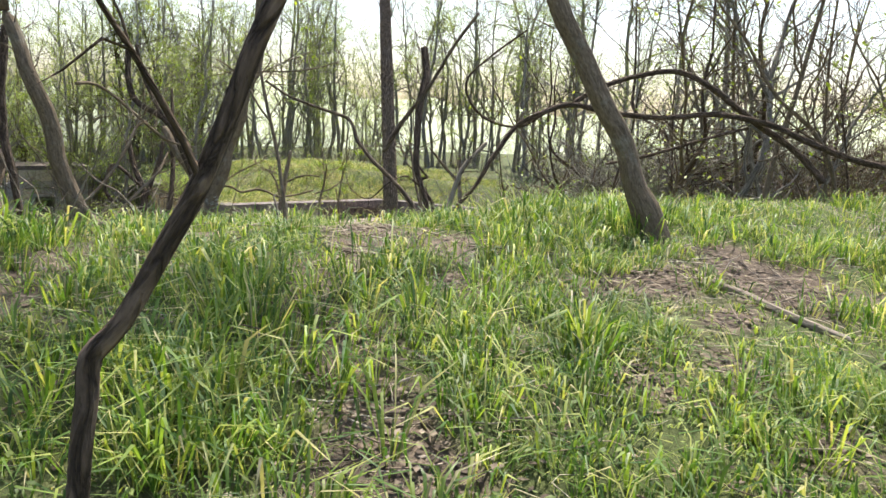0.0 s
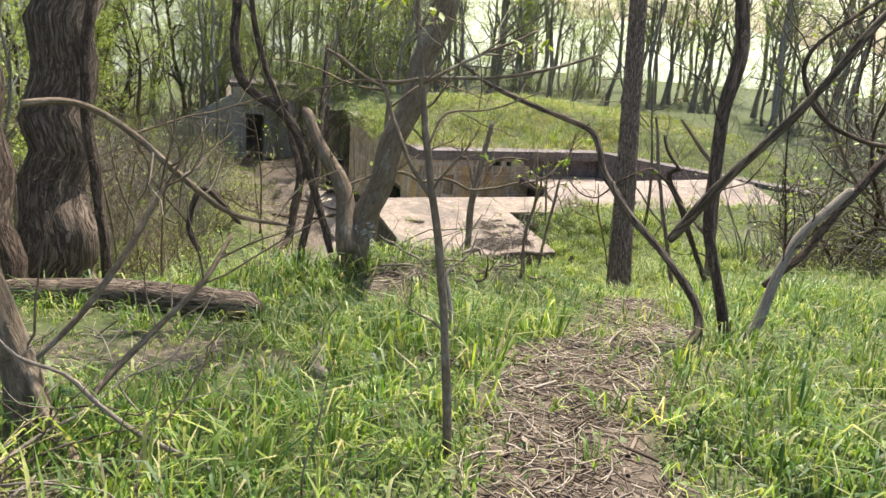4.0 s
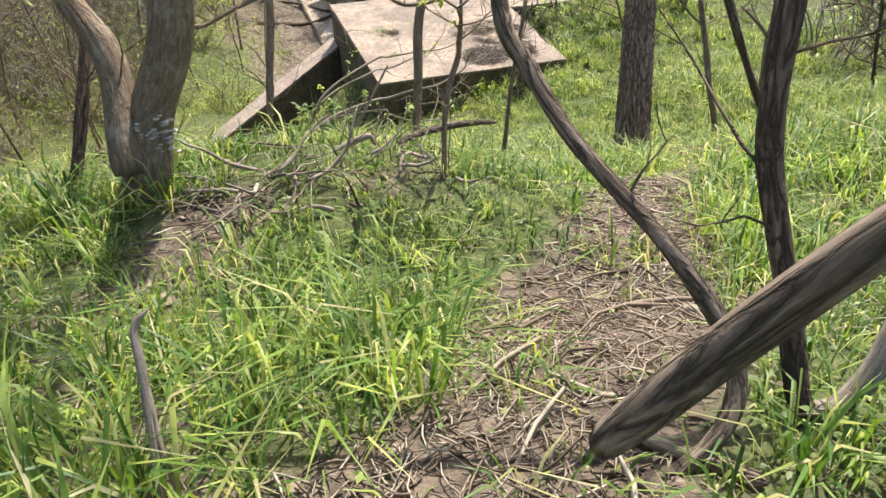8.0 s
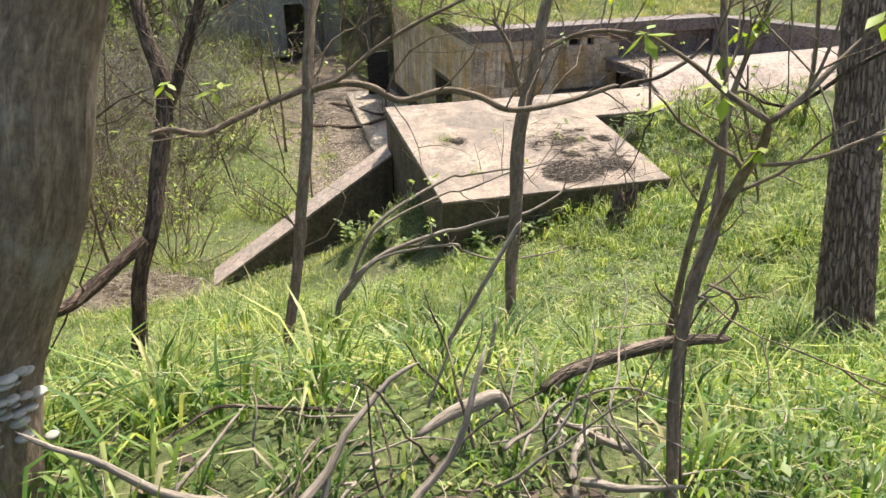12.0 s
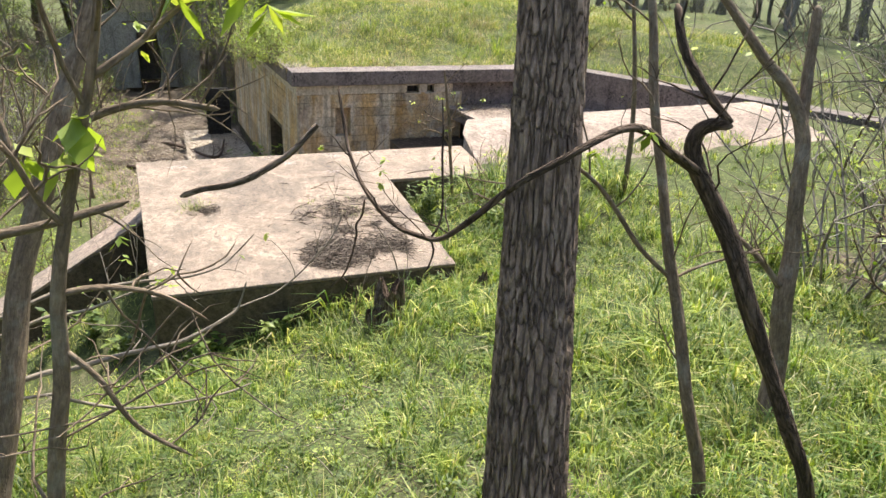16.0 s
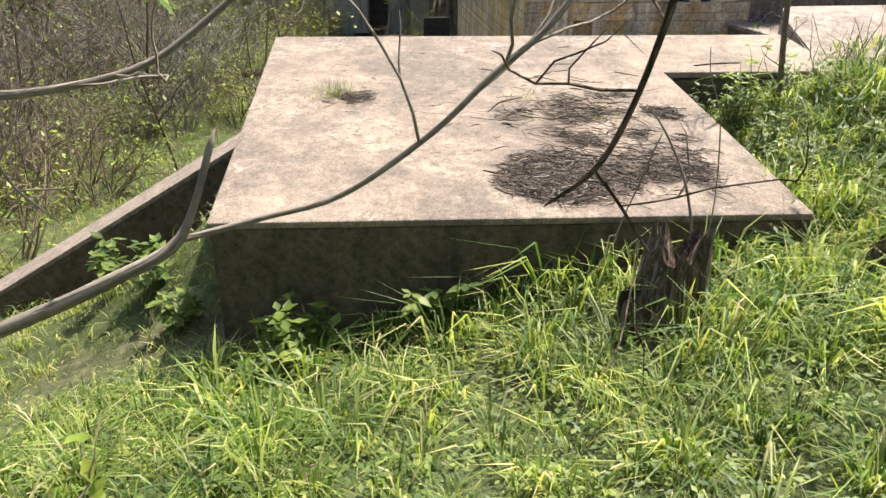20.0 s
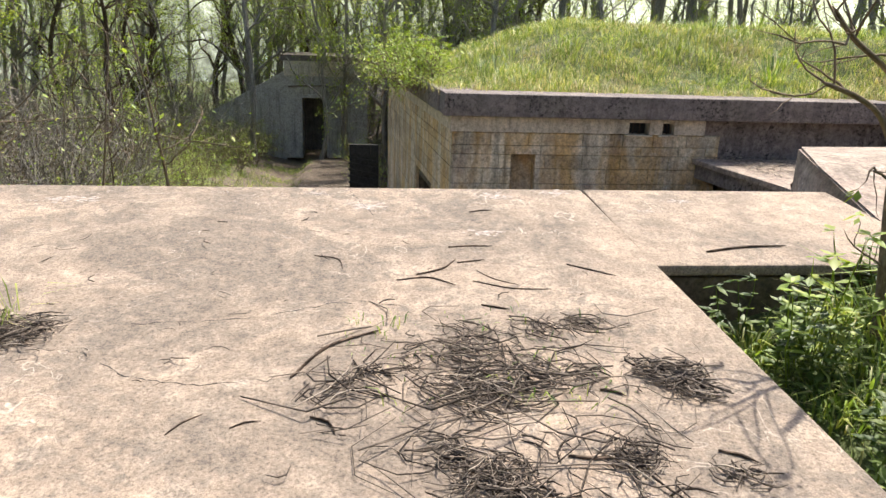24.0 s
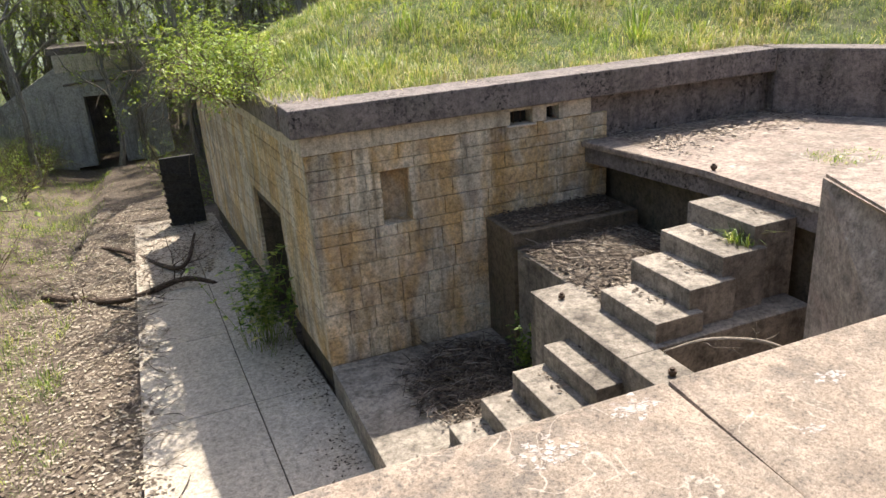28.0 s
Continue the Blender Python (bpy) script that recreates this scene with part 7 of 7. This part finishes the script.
for k, way in enumerate((((0.74, 1.67), (0.89, 1.63), (1.09, 1.49), (1.28, 1.44), (1.52, 1.47)), ((1.0, 1.82), (1.17, 1.83), (1.41, 1.86), (1.69, 1.96), (1.95, 1.93)), ((1.72, 3.3), (1.76, 3.1), (1.84, 2.9)))):
    rng = np.random.default_rng(400 + k)
    line = spline([(x, y, 0.0, 0.0024) for x, y in way], 0.025)
    line[:, :2] += rng.normal(0, 0.006, (len(line), 2))
    line[:, 2] = RISE * line[:, 1] - 0.0008
    line[:, 3] *= rng.uniform(0.3, 1.2, len(line))
    rings("crack", line, 5, DARKPLATE, slab, 0.0, k, "thin dark crack in the concrete")


# ---- stumps ----
def stump(name, at, r, h, label, seed, lean=0.0):
    ob = empty(name, at)
    tagged(ob, label, "stump")
    seg, m = 28, 14
    a = np.linspace(0, 2 * math.pi, seg, endpoint=False)[None]
    t = np.linspace(0, 1, m)[:, None]
    rng = np.random.default_rng(seed)
    rr = r * (1.25 - 0.45 * t + 0.18 * np.sin(3 * a + seed) + 0.1 * np.sin(7 * a + 3 * t + seed) + 0.05 * np.sin(13 * a + 6 * t))
    top = h * (0.74 + 0.12 * np.sin(2 * a + seed) + 0.07 * np.sin(5 * a + 2 * seed) + 0.05 * np.sin(11 * a + seed))
    v = np.stack([at[0] + np.cos(a) * rr + lean * t * h, at[1] + np.sin(a) * rr + 0 * t, at[2] - 0.1 + t * (top + 0.1)], -1).reshape(-1, 3)
    i = np.arange(m - 1)[:, None] * seg + np.arange(seg)
    j = np.arange(m - 1)[:, None] * seg + (np.arange(seg) + 1) % seg
    from_arrays("bark_shell", v, np.stack([i, j, j + seg, i + seg], -1).reshape(-1, 4), BARK_A, ob, smooth=True, grain=v - np.array(at))
    inner = v.reshape(m, seg, 3)[-1] * [0.75, 0.75, 1] + [at[0] * 0.25 + lean * h * 0.25, at[1] * 0.25, -0.05]
    ring = np.vstack([v.reshape(m, seg, 3)[-1], inner, inner.mean(0)[None] - [[0, 0, h * 0.15]]])
    s = np.arange(seg)
    f = np.vstack([np.stack([s, (s + 1) % seg, (s + 1) % seg + seg, s + seg], -1), np.stack([s + seg, (s + 1) % seg + seg, s * 0 + 2 * seg, s * 0 + 2 * seg], -1)[:0]])
    from_arrays("rotten_top", ring, f, BARK_B, ob, smooth=True, grain=ring)
    tri_f = np.stack([s + seg, (s + 1) % seg + seg, s * 0 + 2 * seg], -1)
    from_arrays("heartwood", ring, tri_f, BARK_B, ob, smooth=True, grain=ring)
    return ob


stump("rotten_stump", (2.14, -0.5, float(ground_z(2.14, -0.5))), 0.135, 0.58, "weathered rotten tree stump before the slab", 2, 0.1)
stump("low_stump", (2.0, -0.56, float(ground_z(2.0, -0.56))), 0.075, 0.27, "small broken stump beside the rotten one", 4)
stump("dark_stump", (3.3, -0.28, float(ground_z(3.3, -0.28))), 0.055, 0.24, "small dark cut stump in the grass", 6)


# ---- heaps of dead branches ----
def heap(name, at, size, n, label, seed, stalks=0):
    ob = empty(name, at)
    tagged(ob, label, "brushwood")
    rng = np.random.default_rng(seed)
    for k in range(n):
        x, y = at[0] + rng.normal(0, size * 0.42), at[1] + rng.normal(0, size * 0.3)
        near = math.exp(-((x - at[0]) ** 2 + (y - at[1]) ** 2) / (0.18 * size))
        z = float(ground_z(x, y)) + 0.02 + near * rng.uniform(0, 0.12)
        L, r = size * rng.uniform(0.3, 1.1), rng.choice([0.003, 0.004, 0.005, 0.007, 0.012])
        a, up = rng.uniform(0, 6.28), rng.uniform(-0.05, 0.28)
        if k < stalks:
            up, r = rng.uniform(0.8, 2.2), 0.0045
        q = wander(rng, (x, y, z), (math.cos(a), math.sin(a), up), L, r, r * 0.4, 6, 0.2, 0.0)
        q[:, 2] = np.maximum(q[:, 2], ground_z(q[:, 0], q[:, 1]) + r)
        rings("branch", spline(q, 0.06), 7 if r > 0.008 else 5, BARK_D if k % 3 else BARK_A, ob, 0.1, k)
    return ob


heap("dead_branch_heap", (-4.7, -10.5, float(ground_z(-4.7, -10.5))), 1.3, 46, "heap of dead grey branches under the pale tree", 81, 6)
heap("brush_heap", (-2.05, -7.08, float(ground_z(-2.05, -7.08))), 0.46, 46, "heap of pale dead brushwood on the slope", 82, 4)
heap("brush_heap", (-1.4, -6.92, float(ground_z(-1.4, -6.92))), 0.56, 38, "tangle of dead stalks and sticks in the grass", 83, 22)
heap("left_brush", (-6.6, -11.0, float(ground_z(-6.6, -11.0))), 1.1, 26, "tangle of fallen bare branches", 84, 8)
heap("strip_brush", (4.5, 2.3, float(ground_z(4.5, 2.3))), 0.5, 40, "dry dead stalks against the concrete strip", 85, 30)
heap("walkway_branches", (0.6, 16.0, -3.3), 1.6, 16, "fallen dark branches lying across the walkway", 86)


# ---- leafy plants ----
def herb_plant(name, at, height, n, label, seed, leaf=0.09, spread=0.25, mat=HERB, zfun=ground_z):
    ob = empty(name, at)
    tagged(ob, label, "plant")
    rng = np.random.default_rng(seed)
    pts = []
    for k in range(n):
        a = rng.uniform(0, 6.28)
        x, y = at[0] + math.cos(a) * rng.uniform(0, spread), at[1] + math.sin(a) * rng.uniform(0, spread)
        q = wander(rng, (x, y, float(zfun(x, y)) - 0.02), (rng.normal(0, 0.2), rng.normal(0, 0.2), 1), height * rng.uniform(0.6, 1.15), 0.004, 0.002, 5, 0.12, 0.1)
        rings("stalk", q, 5, mat, ob, 0.0, k)
        pts += [q[j, :3] for j in (2, 3, 4, 5) for _ in range(4)]
    v, f = leaf_cloud(rng, np.array(pts), leaf, 0.1)
    tagged(from_arrays("foliage", v, f, mat, ob), kind="stuff")
    return ob


for k, (x, y, h) in enumerate(((0.55, -0.2, 0.35), (0.35, -0.35, 0.25), (1.1, -0.12, 0.28), (0.15, -0.5, 0.2), (2.75, -0.12, 0.25), (-0.6, 0.9, 0.3), (-0.35, 0.5, 0.25), (-1.0, 1.3, 0.35))):
    herb_plant("broadleaf_weed", (x, y, float(ground_z(x, y))), h, 6, "fresh green weed with pointed leaves by the concrete", 90 + k, 0.1, 0.14)
for k in range(16):
    x, y = 3.25 + 0.95 * (k % 4) / 3 + 0.1 * math.sin(k * 3.3), 0.9 + 1.2 * (k // 4) / 3 + 0.08 * math.cos(k * 2.2)
    herb_plant("tall_weed", (x, y, float(ground_z(x, y))), 0.3, 6, "tall bright green weed beside the slab", 110 + k, 0.055, 0.16)
herb_plant("mustard_plant", (3.5, 1.75, float(ground_z(3.5, 1.75))), 0.6, 8, "tall yellow-green flowering weed", 130, 0.07, 0.2, LEAF)
herb_plant("door_bush", (2.55, 11.3, -3.24), 1.35, 60, "dense green shrub by the bunker doorway", 131, 0.1, 0.38, MEADOW, flat(-3.24))
herb_plant("ledge_fern", (5.05, 8.35, -2.87), 0.8, 14, "green plant climbing beside the concrete ledge", 132, 0.07, 0.18, HERB, flat(-2.87))
herb_plant("roof_bush", (2.85, 13.4, 0.2), 0.75, 75, "leafy bush hanging over the bunker's corner", 133, 0.09, 0.75, LEAF, flat(0.22))
herb_plant("roof_bush", (2.5, 15.4, 0.2), 0.9, 75, "leafy bush on the bunker's edge", 134, 0.09, 0.8, LEAF, flat(0.2))
herb_plant("step_weed", (6.55, 6.55, -0.95), 0.16, 12, "small green weed on the steps", 135, 0.04, 0.07, HERB, flat(-0.95))
grass("slab_tufts", 60, (1.7, 2.6, 1.25, 1.85), 0.1, lambda x, y: 0.5, "small green tufts among the twigs on the slab", 14, ramp_z, 0.003)
grass("slab_tuft", 14, (0.35, 0.6, 1.75, 1.9), 0.12, lambda x, y: 0.9, "dry grass tuft on the slab", 15, ramp_z, 0.003, STRAW)


def hanging_tangle(name, x, y, z, n, label, seed):
    ob = empty(name, (x, y, z))
    tagged(ob, label, "vine")
    rng = np.random.default_rng(seed)
    for k in range(n):
        q = wander(rng, (x + rng.normal(0, 0.15), y + rng.normal(0, 0.8), z + rng.uniform(-0.1, 0.2)), (-0.7, rng.normal(0, 0.4), 0.2), rng.uniform(0.8, 2.4), 0.008, 0.003, 9, 0.22, -0.17)
        q[:, 0] = np.minimum(q[:, 0], side_x(q[:, 1]) - 0.04)
        rings("vine_stem", spline(q, 0.08), 5, BARK_C, ob, 0.1, k)
    return ob


hanging_tangle("hanging_vines", 2.75, 14.6, 0.3, 36, "bare vines hanging down the bunker wall", 140)

# ---- a branch and weeds about the stairs ----
bough = empty("fallen_bough", (5.18, 6.06, -1.42))
tagged(bough, "thin grey branch lying across the stair landing", "branch")
bough_path = spline([(5.18, 6.06, -1.5, 0.012), (5.55, 5.98, -1.45, 0.016), (5.85, 5.76, -1.43, 0.018), (5.98, 5.56, -1.44, 0.014)], 0.05)
rings("stem", bough_path, 8, BARK_D, bough, 0.14, 7)
pieces, tips = twig_set(np.random.default_rng(210), [bough_path], 6, 0.35, r=0.005)
v, f, g = join(pieces)
tagged(from_arrays("twig_spray", v, f, BARK_D, bough, smooth=True, grain=g), kind="stuff")
grass("step_grass", 16, (6.36, 6.48, 6.49, 6.65), 0.2, lambda x, y: x * 0 + 1.0, "tuft of green grass on the steps", 211, lambda x, y: x * 0 - 0.95, 0.004, MEADOW, (12, 24), 0.04)
grass("platform_grass", 40, (8.05, 8.85, 6.98, 7.53), 0.12, lambda x, y: x * 0 + 1.0, "thin green grass growing on the platform", 212, lambda x, y: x * 0 - 0.575, 0.004, MEADOW, (10, 20), 0.06)

# ---- drip moulding over the magazine door ----
drip = spline([(-1.3, 33.16, -1.62, 0.045), (-0.7, 33.14, -1.56, 0.045), (0.5, 33.14, -1.56, 0.045), (0.95, 33.16, -1.62, 0.045), (1.08, 33.16, -2.0, 0.045)], 0.15)
rings("drip_moulding", drip, 8, FASCIA, magazine, 0.02, 5, "dark curved drip moulding")

# ---- bolts on the concrete ----
for k, (x, y, z) in enumerate(((6.98, 7.62, -0.575), (5.02, 5.75, -1.52), (5.0, 7.4, -1.52))):
    bolt = empty("anchor_bolt", (x, y, z))
    tagged(bolt, "short rusty iron bolt set in the concrete", "bolt", "anchor bolts")
    for nm, r, h0, h1, n in (("shank", 0.02, -0.02, 0.07, 12), ("nut", 0.036, 0.02, 0.05, 6)):
        ring = [(x + r * math.cos(6.2832 * j / n), y + r * math.sin(6.2832 * j / n)) for j in range(n)]
        part(nm, prism([(a, b, z + h0) for a, b in ring], [(a, b, z + h1) for a, b in ring], 0.002), IRON, bolt)

# ---- far woods, paled and glowing for haze ----
n = 220
a = np.linspace(0, 2 * math.pi, n, endpoint=False)
rings_ = []
for q, hgt in ((0, -8), (1, 1.5), (2, 1)):
    top = {0: -9 + 0 * a, 1: 6.0 + 1.4 * np.sin(7 * a) + 0.9 * np.sin(17 * a + 1) + 0.6 * np.sin(43 * a) + 0.5 * np.sin(71 * a + 2), 2: -9 + 0 * a}[q]
    rad = 82 + 9 * q
    rings_.append(np.stack([rad * np.cos(a), 8 + rad * np.sin(a), top], -1))
v = np.vstack(rings_)
s_ = np.arange(n)
f = np.vstack([np.stack([s_ + n * k, (s_ + 1) % n + n * k, (s_ + 1) % n + n * (k + 1), s_ + n * (k + 1)], -1) for k in range(2)])
FAR, nt, b = nodes_of("far_hazy_woods", 1.0)
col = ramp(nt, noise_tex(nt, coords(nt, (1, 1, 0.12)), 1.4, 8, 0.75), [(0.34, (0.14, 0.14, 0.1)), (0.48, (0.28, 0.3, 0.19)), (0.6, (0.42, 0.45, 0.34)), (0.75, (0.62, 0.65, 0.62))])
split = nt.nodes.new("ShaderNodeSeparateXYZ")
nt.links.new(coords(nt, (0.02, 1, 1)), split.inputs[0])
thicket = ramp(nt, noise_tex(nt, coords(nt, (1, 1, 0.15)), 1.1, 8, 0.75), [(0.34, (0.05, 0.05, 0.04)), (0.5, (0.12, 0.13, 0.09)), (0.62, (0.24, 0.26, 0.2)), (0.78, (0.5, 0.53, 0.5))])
# Paler towards +x, where sunlit haze is painted in.
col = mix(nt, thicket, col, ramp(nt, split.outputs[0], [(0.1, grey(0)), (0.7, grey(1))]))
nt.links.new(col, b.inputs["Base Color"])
# The glow stands in for bright distant haze; the woods are no lamp.
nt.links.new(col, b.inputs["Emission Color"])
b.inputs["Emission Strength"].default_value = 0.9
tagged(from_arrays("backdrop", v, f, FAR, smooth=True), "distant belt of spring woodland, paled and glowing for bright haze", "woodland", kind="structure")


# ---- shelf fungus on the twin tree, and hanging leaf clusters ----
def shelf_fungus(tree, at, r, seed):
    rng = np.random.default_rng(seed)
    bm = bmesh.new()
    bmesh.ops.create_uvsphere(bm, u_segments=12, v_segments=6, radius=r)
    for vert in bm.verts:
        vert.co.z *= 0.35
        vert.co *= 1 + 0.25 * noise.noise(vert.co * 30 + Vector((seed, 0, 0)))
        vert.co += Vector(at)
    return part("shelf_fungus", bm, FUNGUS, tree, "pale grey shelf fungus", True)


FUNGUS = by_island("pale_fungus", [(0.0, (0.3, 0.27, 0.22)), (1.0, (0.5, 0.47, 0.4))])
host = next(o for o in bpy.data.objects if o.name == "twin_tree")
rng = np.random.default_rng(9)
for k in range(60):
    a = rng.uniform(-3.0, -0.3)
    z = 2.56 + rng.normal(0, 0.05)
    shelf_fungus(host, (-2.535 + 0.104 * math.cos(a), -6.63 + 0.104 * math.sin(a), z), rng.uniform(0.008, 0.022), k)


def leaf_sprig(name, at, n, size, seed, host_name):
    """A drooping bunch of young leaves at a twig's end."""
    rng = np.random.default_rng(seed)
    host = next(o for o in bpy.data.objects if o.name == host_name)
    at = np.repeat(np.array([at], float), n, 0) + rng.normal(0, 0.006, (n, 3))
    v, f = leaf_cloud(rng, at, size, 1.6)
    return tagged(from_arrays(name, v, f, LEAF, host, "bright yellow-green young leaves"), kind="stuff")


for k, (x, y, z, n, size, host_name) in enumerate(((-1.19, -6.80, 3.25, 6, 0.05, "forking_sapling"), (-0.74, -6.91, 3.28, 6, 0.05, "forking_sapling"), (-1.06, -6.88, 3.15, 6, 0.05, "forking_sapling"),
                                                   (-0.76, -7.00, 3.08, 5, 0.05, "forking_sapling"), (-1.01, -6.95, 3.05, 5, 0.05, "forking_sapling"), (-0.85, -6.56, 3.13, 5, 0.05, "forking_sapling"),
                                                   (0.07, -5.3, 2.93, 5, 0.085, "budding_sapling"), (0.13, -5.3, 2.95, 5, 0.085, "budding_sapling"), (0.15, -5.3, 3, 5, 0.085, "budding_sapling"), (0.46, -5.3, 3.21, 5, 0.085, "budding_sapling"), (0.48, -5.3, 3.18, 5, 0.085, "budding_sapling"), (0.33, -5.3, 3.21, 5, 0.085, "budding_sapling"), 
                                                   (1.64, -4.62, 2.66, 5, 0.07, "furrowed_tree"), (2.0, -4.4, 2.65, 5, 0.07, "hooked_vine"))):
    leaf_sprig("foliage", (x, y, z), n, size, 300 + k, host_name)


# ---- branches lying over the walkway ----
def lying_branch(points, r, label, seed):
    pts = [(x, y, float(over_walk(np.array(x), np.array(y))) + r * 0.9 + lift, r * k) for (x, y, lift), k in zip(points, (1.0, 0.95, 0.8, 0.5))]
    ob = empty("fallen_branch", pts[0][:3])
    tagged(ob, label, "branch", "branches on the walkway")
    path = spline(pts, 0.08)
    rings("stem", path, 12, BARK_B, ob, 0.14, seed)
    pieces, tips = twig_set(np.random.default_rng(seed), [path], 10, 0.8, r=0.012)
    v, f, g = join(pieces)
    v[:, 2] = np.maximum(v[:, 2], over_walk(v[:, 0], v[:, 1]) + 0.004)
    tagged(from_arrays("twig_spray", v, f, BARK_B, ob, smooth=True, grain=g), kind="stuff")


lying_branch(((-4.08, 17.07, 0), (-3.18, 17.55, 0.05), (-2.67, 18.29, 0.08), (-2.17, 19.03, 0.05)), 0.1, "thick weathered fallen branch lying in the grass beside the walkway", 201)
lying_branch(((-0.46, 19.05, 0), (0.48, 17.28, 0.05), (1.54, 14.99, 0.04), (1.96, 16.72, 0.1)), 0.05, "thin fallen branch among leaf litter", 202)
lying_branch(((-0.91, 16.12, 0), (0.51, 14.37, 0.06), (1.54, 14.19, 0.1), (2.09, 13.86, 0.04)), 0.06, "crooked fallen branch beside the walkway", 203)


# ---- lime crusts on the slab ----
LIME, nt, b = nodes_of("lime_crust", 0.95)
nt.links.new(ramp(nt, noise_tex(nt, coords(nt), 30, 6, 0.7), [(0.35, (0.25, 0.2, 0.165)), (0.5, (0.39, 0.33, 0.285)), (0.65, (0.52, 0.46, 0.42))]), b.inputs["Base Color"])
rng = np.random.default_rng(77)
for x, y, r in ((2.47, 3.19, 0.07), (2.82, 3.28, 0.09), (3.46, 3.15, 0.07), (2.54, 3.2, 0.05), (3.23, 2.98, 0.05), (1.78, 3.04, 0.13), (1.53, 3.23, 0.06), (2.45, 3.23, 0.08), (2.81, 3.27, 0.06), (1.04, 3.25, 0.04), (0.37, 3.13, 0.12), (2.33, 2.67, 0.09)):
    crust = empty("lime_patch", (x, y, top_z(y)))
    tagged(crust, "flaky white lime crust on the concrete slab", "stain", "lime patches")
    for _ in range(40):
        cx, cy, cr = x + rng.normal(0, r * 0.5), y + rng.normal(0, r * 0.24), r * rng.uniform(0.02, 0.11)
        a = np.linspace(0, 2 * math.pi, 22, endpoint=False)
        q = cr * (1 + 0.3 * np.sin(3 * a + rng.uniform(0, 6)) + 0.22 * np.sin(7 * a + rng.uniform(0, 6)) + rng.normal(0, 0.05, 22))
        ring = [(cx + q[k] * math.cos(a[k]) * 1.3, cy + q[k] * math.sin(a[k]) * 0.8) for k in range(22)]
        h = rng.uniform(0.0006, 0.0014)
        part("flake", prism([(u, w, top_z(w) - 0.004) for u, w in ring], [(u, w, top_z(w) + h) for u, w in ring], 0.0), LIME, crust)
